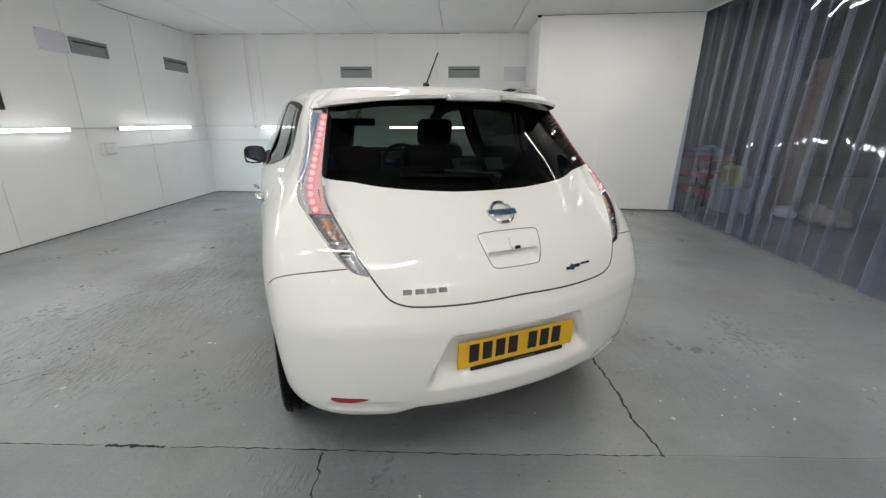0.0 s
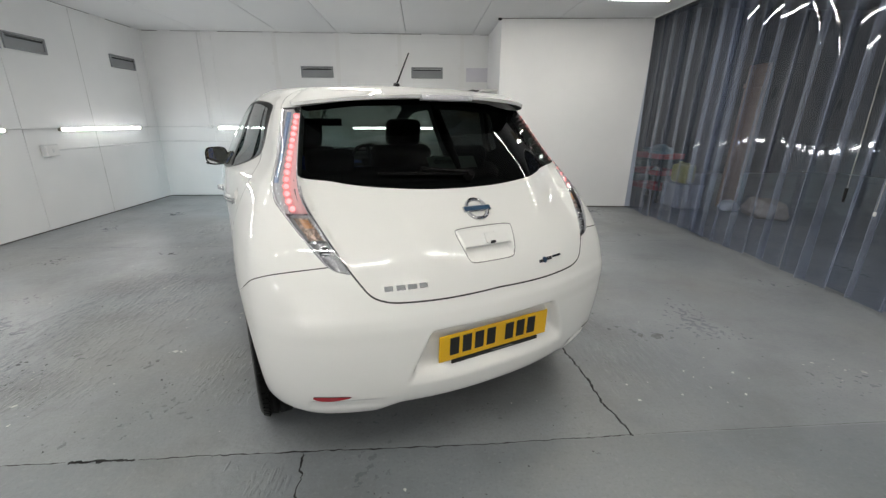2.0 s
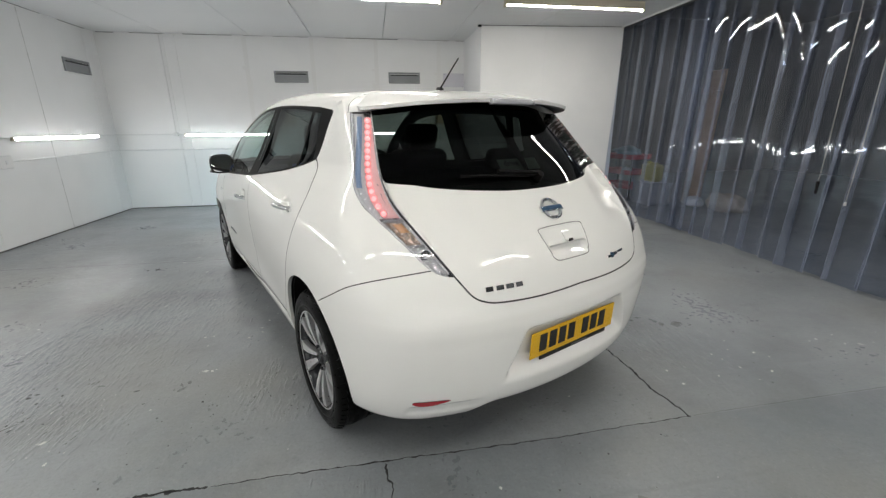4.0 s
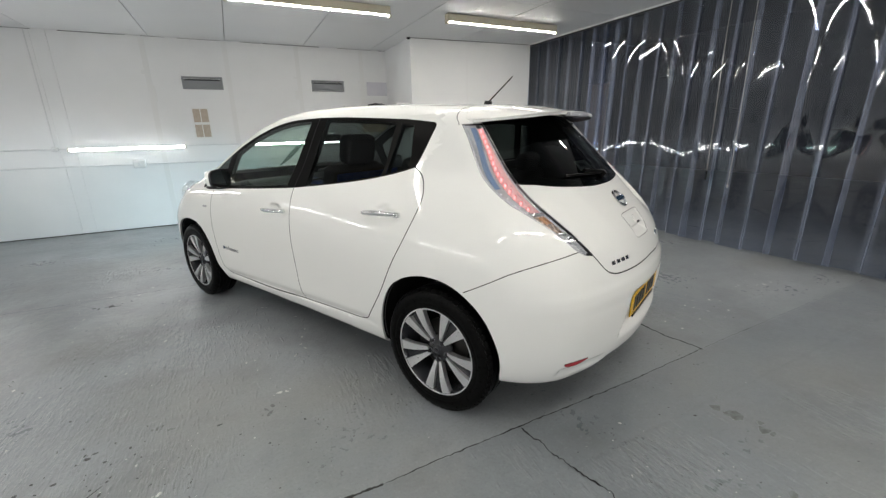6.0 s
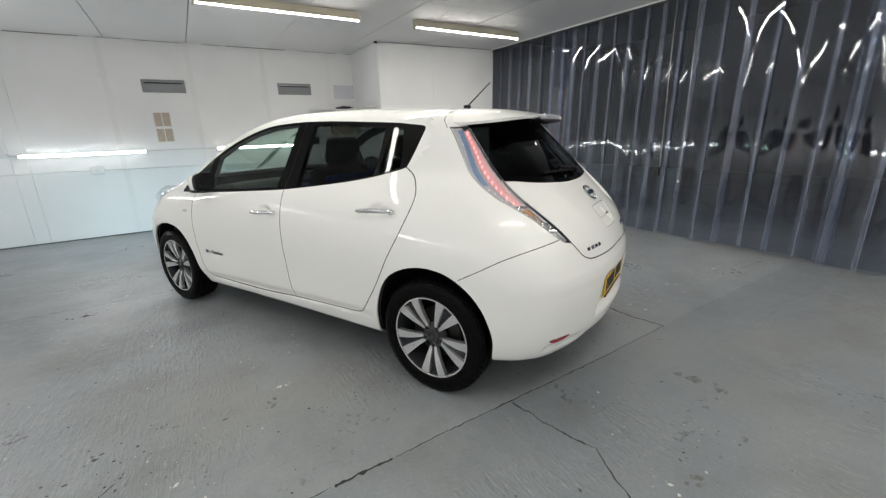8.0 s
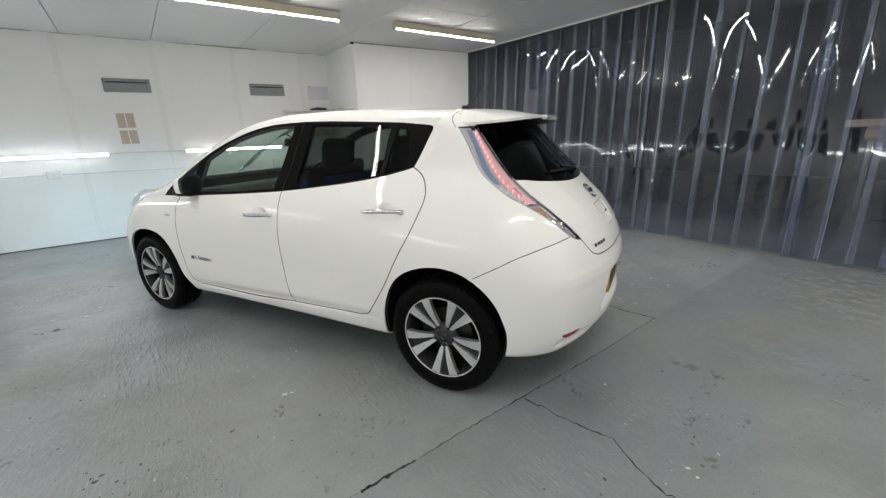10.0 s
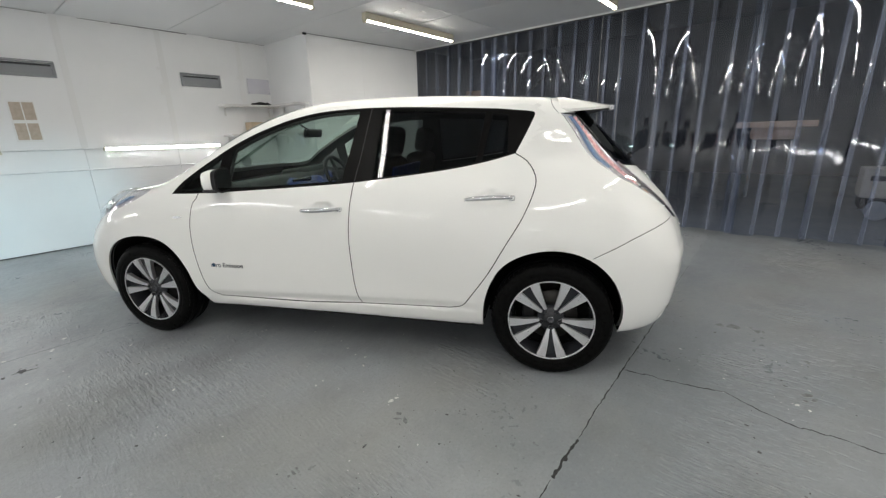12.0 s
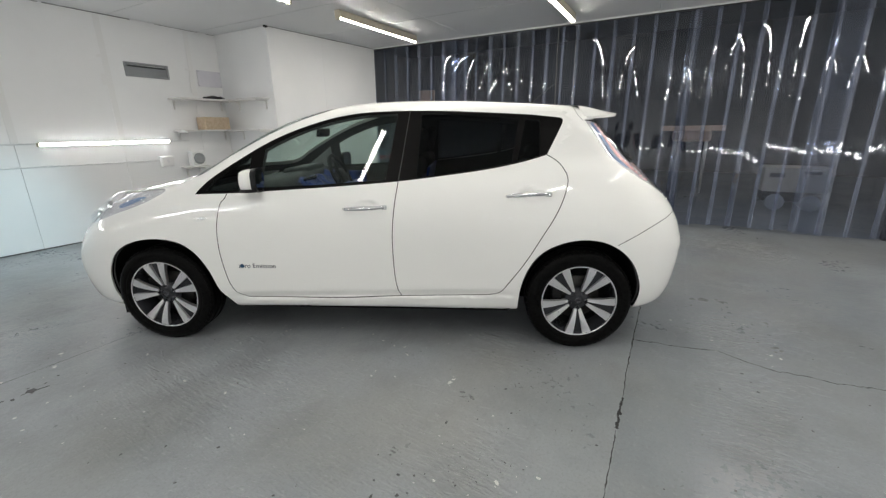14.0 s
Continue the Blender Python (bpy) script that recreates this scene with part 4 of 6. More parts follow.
east = structure("wall_east", block(0.10, 2.78, 2.82, 0.002, Matrix.Translation((CURTAIN + 0.08, FRONT + 1.39, 1.41))), shutter_dark, "dark grey ribbed shutter beside the strip curtain", "wall")
for k in range(40):
    part("slat", block(0.022, 2.76, 0.058, 0.008, Matrix.Translation((CURTAIN + 0.028, FRONT + 1.39, 0.04 + 0.0695 * k))), shutter_dark, east)
column = bmesh.new()
ring = [(1.22, 6.88), (3.46, 6.70), (3.46, 8.3), (1.22, 8.3)]
low = [column.verts.new((x, y, 0)) for x, y in ring]
high = [column.verts.new((x, y, TOP)) for x, y in ring]
for i in range(4):
    column.faces.new((low[i], low[(i + 1) % 4], high[(i + 1) % 4], high[i]))
structure("boxed_column", column, wall_paint, "white boxed-out corner beside the strip curtain", "wall")
for u, w, mat in ((1.02, 0.05, wall_paint),):
    structure("joint_strip", block(w, 0.006, 2.79, 0.001, Matrix.Translation((1.22 + u, 6.88 - 0.0804 * u - 0.0005, 1.40)) @ Matrix.Rotation(-0.0803, 4, "Z")), mat, "painted strip over a wall joint", "trim")
structure("column_top_strip", block(2.25, 0.012, 0.008, 0.002, Matrix.Translation((2.34, 6.786, TOP - 0.0045)) @ Matrix.Rotation(-0.0803, 4, "Z")), joint_grey, "grey joint under the ceiling", "trim")
structure("column_base_strip", block(2.26, 0.012, 0.02, 0.002, Matrix.Translation((2.34, 6.782, 0.012)) @ Matrix.Rotation(-0.0803, 4, "Z")), seam_dark, "dirty joint along the foot of the wall", "trim")

bm = bmesh.new()
edges_c = [-4.80, -3.74, -2.42, -1.42, -0.24, 0.92, 2.06, 3.50]
rows_c = [FRONT - 0.05, -0.9, 1.9, 4.72, 8.15]
for a, b in zip(edges_c, edges_c[1:]):
    for c, d in zip(rows_c, rows_c[1:]):
        block(b - a - 0.009, d - c - 0.009, 0.04, 0.0015, Matrix.Translation(((a + b) / 2, (c + d) / 2, TOP + 0.02)), bm=bm)
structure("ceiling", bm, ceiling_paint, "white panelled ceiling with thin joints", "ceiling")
structure("ceiling_backing", block(8.5, 12.0, 0.1, 0.0, Matrix.Translation((-0.65, 2.3, TOP + 0.095))), seam_dark, "dark backing behind the ceiling panels", "ceiling")
structure("curtain_rail", block(0.05, 7.4, 0.026, 0.004, Matrix.Translation((CURTAIN + 0.012, 3.02, 2.806))), vent_dark, "dark rail that holds the strip curtain", "trim")
structure("ceiling_trim", block(0.016, 10.2, 0.018, 0.003, Matrix.Translation((CURTAIN - 0.05, 1.6, TOP - 0.009))), seam_white, "white trim along the ceiling edge", "trim")

# the joint between walls and ceiling, dark and broken where the sealant holds
rng = random.Random(21)
joint = bmesh.new()
x = -4.7
while x < 1.2:
    n = rng.uniform(0.12, 0.9)
    block(min(n, 1.21 - x), 0.006, rng.uniform(0.004, 0.012), 0.0, Matrix.Translation((x + min(n, 1.21 - x) / 2, BACK - 0.014, TOP - 0.006)), bm=joint)
    x += n + rng.uniform(0.02, 0.35)
structure("ceiling_joint_north", joint, joint_grey, "dark broken joint along the ceiling", "trim")
joint = bmesh.new()
y = FRONT + 0.1
while y < 8.0:
    n = rng.uniform(0.12, 0.9)
    block(0.006, min(n, 8.05 - y), rng.uniform(0.003, 0.010), 0.0, Matrix.Translation((LEFT + 0.014, y + min(n, 8.05 - y) / 2, TOP - 0.006)), bm=joint)
    y += n + rng.uniform(0.05, 0.6)
structure("ceiling_joint_west", joint, joint_grey, "dark broken joint along the ceiling", "trim")
# dirty foot of the walls
joint = bmesh.new()
block(6.0, 0.008, 0.014, 0.002, Matrix.Translation((-1.76, BACK - 0.015, 0.008)), bm=joint)
structure("foot_joint_north", joint, seam_dark, "dirty joint along the foot of the wall", "trim")
joint = bmesh.new()
block(0.008, 11.6, 0.014, 0.002, Matrix.Translation((LEFT + 0.015, 2.25, 0.008)), bm=joint)
structure("foot_joint_west", joint, seam_dark, "dirty joint along the foot of the wall", "trim")

# cover strips and smears of filler on the joints
for x, z0, z1 in ((-2.53, 0.1, 2.8), (-0.37, 1.3, 2.8), (0.74, 1.9, 2.8), (-1.45, 1.25, 2.8)):
    structure("joint_strip", block(0.07, 0.004, z1 - z0, 0.001, Matrix.Translation((x + 0.01, BACK - 0.0145, (z0 + z1) / 2))), seam_white, "painted strip over a wall joint", "trim")
structure("joint_strip", block(0.005, 0.012, 2.78, 0.001, Matrix.Translation((LEFT + 0.010, 6.60, 1.4))), seam_pale, "pale filled joint between wall panels", "trim")


for x, z, w, h in ((-2.55, 2.32, 0.09, 0.05), (-2.50, 2.02, 0.08, 0.22), (-0.405, 2.03, 0.08, 0.14), (0.72, 2.27, 0.10, 0.04), (-0.40, 2.31, 0.09, 0.035), (0.73, 2.05, 0.07, 0.24), (-4.46, 0.10, 0.05, 0.02)):
    structure("filler_patch", block(w, 0.004, h, 0.0015, Matrix.Translation((x, BACK - 0.0175, z))), seam_white, "smear of glossy white filler on a wall joint", "filler")
for x, y, w, d in ((1.385, 5.00, 0.05, 0.03), (1.44, 5.14, 0.10, 0.07), (1.64, 4.90, 0.05, 0.03), (2.54, 5.145, 0.16, 0.035), (0.915, 5.00, 0.04, 0.025)):
    structure("filler_patch", block(w, d, 0.004, 0.0015, Matrix.Translation((x, y, TOP - 0.0025))), seam_white, "smear of glossy white filler on the ceiling", "filler")
sensor = part("door_sensor", block(0.055, 0.03, 0.03, 0.005), black_satin, at=pose(1.19, 6.862, TOP - 0.016))
part("lens", rod(0.009, (-0.012, -0.014, 0), (-0.012, -0.019, 0), 12), black_gloss, sensor)
tagged(sensor, "tiny black sensor under the ceiling at the column's corner", "sensor")

# ---- lights ----
def half_tube(r, length, m=None, bow=0.25):
    """The glowing face of a batten: a shallow bowed strip that looks down, with flat ends."""
    bm = bmesh.new()
    rows = []
    for x in (-length / 2, length / 2):
        rows.append([bm.verts.new((x, r * math.cos(a), bow * r * math.sin(a))) for a in np.linspace(math.pi, 2 * math.pi, 13)])
    for i in range(12):
        bm.faces.new((rows[0][i], rows[0][i + 1], rows[1][i + 1], rows[1][i]))
    bm.faces.new(rows[0])
    bm.faces.new(rows[1][::-1])
    bmesh.ops.recalc_face_normals(bm, faces=bm.faces)
    if m is not None:
        bmesh.ops.transform(bm, matrix=m, verts=bm.verts)
    return bm


def tube_fixture(x0, x1, y, z):
    lamp = new("ceiling_light")
    lamp.matrix_basis = Matrix.Translation(((x0 + x1) / 2, y, z))
    n = (x1 - x0) / 2
    part("housing", block(2 * n - 0.02, 0.085, 0.092, 0.01, Matrix.Translation((0, 0.01, 0.0815))), fitting_white, lamp)
    part("tube", half_tube(0.026, 2 * n - 0.06, Matrix.Translation((0, 0, 0.034))), tube_lit, lamp, "bright lit tube")
    for s in (1, -1):
        part("end_cap", block(0.03, 0.06, 0.034, 0.006, Matrix.Translation((s * (n - 0.015), 0, 0.026))), fitting_white, lamp)
    return tagged(lamp, "lit white ceiling batten with a bright tube", "ceiling light", "ceiling battens")


# the pair at y -2.0 is unseen, added to brighten car and floor
for x0, x1, y in ((-1.42, 0.38, 5.43), (1.12, 2.94, 5.43), (-1.42, 0.38, 2.92), (1.12, 2.93, 2.92), (-1.42, 0.38, 0.40), (1.12, 2.93, 0.40), (-3.95, -2.15, 2.92), (-3.95, -2.15, 0.40), (-1.42, 0.38, -2.0), (1.12, 2.93, -2.0)):
    tube_fixture(x0, x1, y, 2.690)


def wall_tube(length):
    lamp = new("wall_light")
    n = length / 2
    part("housing", block(length, 0.03, 0.046, 0.006, Matrix.Translation((0, 0.0155, 0.0))), fitting_white, lamp)
    part("tube", half_tube(0.018, length - 0.04, Matrix.Rotation(-math.pi / 2, 4, "X"), 0.45), tube_wall, lamp, "bright lit tube")
    for s in (1, -1):
        part("end_cap", block(0.02, 0.04, 0.044, 0.005, Matrix.Translation((s * (n - 0.01), 0.008, 0.0))), fitting_white, lamp)
    return tagged(lamp, "slim lit tube fixed along the white wall", "wall light", "wall tubes")


for x0, x1 in ((-3.67, -2.205), (-1.26, 0.24)):
    wall_tube(x1 - x0).matrix_basis = pose((x0 + x1) / 2, BACK - 0.043, 1.238)
for y0, y1 in ((5.95, 7.57), (3.60, 5.22), (1.25, 2.87), (-1.1, 0.52), (-3.3, -1.7)):
    wall_tube(y1 - y0).matrix_basis = pose(LEFT + 0.043, (y0 + y1) / 2, 1.24, 0, 0, 90)
for x0, x1 in ((-4.1, -2.5), (-1.6, 0.0), (0.9, 2.5)):
    wall_tube(x1 - x0).matrix_basis = pose((x0 + x1) / 2, FRONT + 0.043, 1.24, 0, 0, 180)


def conduit(a, b, r=0.009):
    return tagged(part("conduit", rod(r, a, b, 10), trim_plastic), "thin white plastic conduit along the wall", "conduit", "conduits")


for a, b in (((-4.72, 8.068, 1.255), (-3.68, 8.068, 1.255)), ((-2.20, 8.068, 1.255), (-1.27, 8.068, 1.25)), ((0.24, 8.068, 1.24), (0.52, 8.068, 1.24)), ((-4.718, 5.24, 1.255), (-4.718, 5.93, 1.255)), ((-4.718, 7.58, 1.255), (-4.718, 8.07, 1.255)), ((-4.718, 2.9, 1.255), (-4.718, 3.58, 1.255)),
             ((-4.718, 5.84, 0.985), (-4.718, 8.07, 1.005)), ((-4.72, 8.068, 1.005), (-2.93, 8.068, 1.0)), ((-2.78, 8.068, 1.0), (0.06, 8.068, 0.97)), ((-3.80, 8.07, 1.26), (-3.80, 8.07, 2.80))):
    conduit(a, b, 0.007 if a[0] == -3.80 else 0.009)


def switch_box(w=0.15, h=0.13):
    box = part("switch_box", block(w, 0.06, h, 0.008), trim_plastic)
    part("cover", block(w - 0.02, 0.012, h - 0.02, 0.004, Matrix.Translation((0, -0.034, 0))), seam_white, box)
    part("switch", block(0.03, 0.008, 0.045, 0.003, Matrix.Translation((0, -0.042, 0))), trim_plastic, box)
    return tagged(box, "white surface-mounted switch box on the wall", "switch box", "switch boxes")


switch_box(0.20, 0.15).matrix_basis = pose(LEFT + 0.045, 5.72, 0.985, 0, 0, 90)
switch_box(0.16, 0.12).matrix_basis = pose(-2.855, BACK - 0.045, 1.0)
switch_box(0.18, 0.15).matrix_basis = pose(0.135, BACK - 0.045, 0.955)
switch_box(0.07, 0.06).matrix_basis = pose(-3.80, BACK - 0.045, 1.255)


def air_vent(w=0.56, h=0.185):
    vent = new("air_vent")
    t = 0.028
    for name, sx, sz, x, z in (("frame", w, t, 0, h / 2 - t / 2), ("frame", w, t, 0, -h / 2 + t / 2), ("frame", t, h - 2 * t, -w / 2 + t / 2, 0), ("frame", t, h - 2 * t, w / 2 - t / 2, 0)):
        part(name, block(sx, 0.024, sz, 0.003, Matrix.Translation((x, -0.012, z))), vent_grey, vent)
    part("flap", block(w - 2 * t, 0.008, h - 2 * t, 0.002, pose(0, -0.006, -0.008, 6)), vent_grey, vent)
    part("slot", block(w - 2 * t - 0.02, 0.006, 0.022, 0.0, Matrix.Translation((0, -0.0175, h / 2 - t - 0.020))), vent_dark, vent)
    return tagged(vent, "grey rectangular air vent high on the white wall", "air vent", "air vents")


for x in (-1.817, 0.122):
    air_vent().matrix_basis = pose(x, BACK - 0.013, 2.188)
for y in (5.80, 7.49):
    air_vent().matrix_basis = pose(LEFT + 0.013, y, 2.235, 0, 0, 90)
sheet_paint = material("lilac_white_sheet", (0.66, 0.65, 0.70), 0.5)
grain(sheet_paint, 6, 0.3, 0.7, colours=((0.63, 0.62, 0.68), (0.69, 0.68, 0.72)))
for m in (pose(1.02, BACK - 0.016, 2.16), pose(LEFT + 0.016, 5.30, 2.24, 0, 0, 90)):
    s = part("blank_sheet", block(0.385, 0.006, 0.235, 0.002), sheet_paint)
    for dx in (-0.17, 0.17):
        for dz in (-0.1, 0.1):
            part("screw", rod(0.005, (dx, -0.003, dz), (dx, -0.006, dz), 8), vent_grey, s)
    s.matrix_basis = m
    tagged(s, "plain pale sheet screwed to the wall", "sheet", "blank sheets")
tan = material("tan_card", (0.50, 0.42, 0.34), 0.7)
grain(tan, 20, 0.3, 0.7, colours=((0.46, 0.39, 0.31), (0.55, 0.47, 0.39)))
notice = part("taped_notice", block(0.235, 0.004, 0.47, 0.001), seam_white)
for dx in (-0.055, 0.055):
    for dz, h in ((0.115, 0.20), (-0.118, 0.19)):
        part("card", block(0.098, 0.004, h, 0.001, Matrix.Translation((dx, -0.004, dz))), tan, notice)
notice.matrix_basis = pose(-1.925, BACK - 0.016, 1.59)
tagged(notice, "tan card taped to the wall with a white cross", "notice")

# screen on the side wall
screen_off = material("dark_screen", (0.01, 0.01, 0.012), 0.08)
tv = part("television", block(1.10, 0.05, 0.66, 0.01), black_gloss)
part("screen", block(0.98, 0.004, 0.55, 0.001, Matrix.Translation((0, -0.027, 0))), screen_off, tv, "switched-off dark screen")
tv.matrix_basis = pose(LEFT + 0.05, 3.955, 1.78, 0, 0, 90)
tagged(tv, "black-framed flat screen fixed to the white wall, switched off", "television")

# corner shelves
shelf_white = material("shelf_white", (0.72, 0.71, 0.69), 0.5)
grain(shelf_white, 14, 0.3, 0.7, colours=((0.66, 0.65, 0.63), (0.76, 0.75, 0.73)))


def shelf(z, w, d, parts=True):
    s = part("shelf", block(w, d, 0.022, 0.003), shelf_white)
    for dx in (-w / 2 + 0.08, w / 2 - 0.08):
        part("bracket", block(0.02, d * 0.8, 0.02, 0.003, Matrix.Translation((dx, d * 0.08, -0.021))), shelf_white, s)
        part("bracket_leg", block(0.02, 0.02, 0.14, 0.003, Matrix.Translation((dx, d / 2 - 0.012, -0.081))), shelf_white, s)
    return tagged(s, "white wall shelf on small brackets in the corner", "shelf", "corner shelves")


shelf(1.83, 0.90, 0.30).matrix_basis = pose(0.77, BACK - 0.163, 1.835)
shelf(1.39, 0.90, 0.30).matrix_basis = pose(0.77, BACK - 0.163, 1.385)
shelf(1.83, 0.80, 0.24).matrix_basis = pose(1.098, 7.38, 1.835, 0, 0, -90)
shelf(1.39, 0.80, 0.24).matrix_basis = pose(1.098, 7.38, 1.385, 0, 0, -90)
shelf(0.84, 0.36, 0.20).matrix_basis = pose(0.52, BACK - 0.113, 0.845)
cardboard = material("brown_cardboard", (0.42, 0.30, 0.19), 0.8)
grain(cardboard, 30, 0.3, 0.7, colours=((0.50, 0.39, 0.27), (0.60, 0.48, 0.35)))


def carton(sx, sy, sz, label):
    box = part("cardboard_box", block(sx, sy, sz, 0.004), cardboard)
    part("flap", block(sx * 0.98, sy * 0.48, 0.004, 0.0, Matrix.Translation((0, -sy * 0.25, sz / 2 + 0.003))), cardboard, box)
    part("flap", block(sx * 0.98, sy * 0.48, 0.004, 0.0, Matrix.Translation((0, sy * 0.25, sz / 2 + 0.003))), cardboard, box)
    return tagged(box, label, "cardboard box")


carton(0.40, 0.22, 0.18, "closed brown cardboard box on the wall shelf").matrix_basis = pose(0.88, BACK - 0.16, 1.487)
bag = bmesh.new()
bmesh.ops.create_icosphere(bag, subdivisions=3, radius=1)
for v in bag.verts:
    v.co = Vector((v.co.x * 0.17, v.co.y * 0.10, v.co.z * 0.028 * (1 + 0.8 * noise.noise(v.co * 2.2))))
tagged(part("folded_cloth", bag, black_satin, smooth=True, at=pose(0.95, BACK - 0.16, 1.868)), "crumpled black cloth lying on the top shelf", "cloth")
speaker = part("wall_speaker", block(0.20, 0.12, 0.225, 0.012, None, 3), seam_white)
v, f = lathe([(0.0, -0.004), (0.03, 0.0), (0.07, -0.004), (0.076, -0.012), (0.082, -0.012), (0.084, 0.0)], 32)
cone = mesh_part("speaker_cone", [(x, y - 0.062, z) for x, y, z in v], f, vent_grey, speaker)
speaker.matrix_basis = pose(0.55, BACK - 0.11, 0.9705)
tagged(speaker, "white square speaker with a round grey cone on a small shelf", "speaker")


# ---- the car's inside and fittings ----
cloth = material("dark_grey_seat_cloth", (0.035, 0.035, 0.038), 0.9)
grain(cloth, 300, 0.3, 0.7, colours=((0.025, 0.025, 0.028), (0.05, 0.05, 0.052)), bump=0.2, dist=0.002)
lining = material("cabin_lining", (0.05, 0.05, 0.052), 0.85)
grain(lining, 120, 0.3, 0.7, colours=((0.04, 0.04, 0.042), (0.065, 0.065, 0.066)))
dash_grey = material("dash_plastic", (0.03, 0.031, 0.033), 0.6)
grain(dash_grey, 220, 0.3, 0.7, rough=(0.5, 0.7), bump=0.08, dist=0.002)
mirror_glass = material("mirror_glass", (0.75, 0.76, 0.78), 0.02, 1.0)
plate_yellow = material("yellow_plate", (0.80, 0.47, 0.02), 0.3)
grain(plate_yellow, 700, 0.3, 0.7, rough=(0.22, 0.38))
plate_black = material("plate_black", (0.015, 0.015, 0.015), 0.4)
badge_blue = material("blue_tinted_chrome", (0.10, 0.19, 0.32), 0.15, 0.7)
logo_grey = material("badge_grey", (0.22, 0.23, 0.25), 0.3, 0.6)
nut_steel = material("wheel_nut_steel", (0.10, 0.10, 0.11), 0.25, 0.9)

panel("cabin_lining", ["body_shell", "hatch", "front_door", "rear_door", "dlo", "gap", "underbody", "rear_bumper"], lining, push=-0.03)


def shelf_of(outline, y_in, mat, name, lip=0.0):
    """Carries a wheel arch's edge straight inwards."""
    edge = on_side(outline)
    edge = edge[edge[:, 2] > 0.2]
    k = len(edge)
    for s in (1, -1):
        a = edge * np.array([1, s, 1])
        cx, cz = edge[:, 0].mean(), 0.34
        mid = a.copy()
        mid[:, 1] -= s * 0.018
        mid[:, 0] += (mid[:, 0] - cx) * 0.02
        far = mid.copy()
        far[:, 1] = s * y_in
        quads = lambda o: [(i, i + 1, i + 1 + o, i + o) for i in range(k - 1)]
        mesh_part("arch_lip", np.concatenate([a, mid]), quads(k), paint, car)
        rows = np.concatenate([mid, far])
        mesh_part("arch_liner", rows, quads(k) + [tuple(range(k, 2 * k))], black_matt, car)


shelf_of(arch_rear, 0.52, black_matt, "rear")
shelf_of(arch_front, 0.52, black_matt, "front")


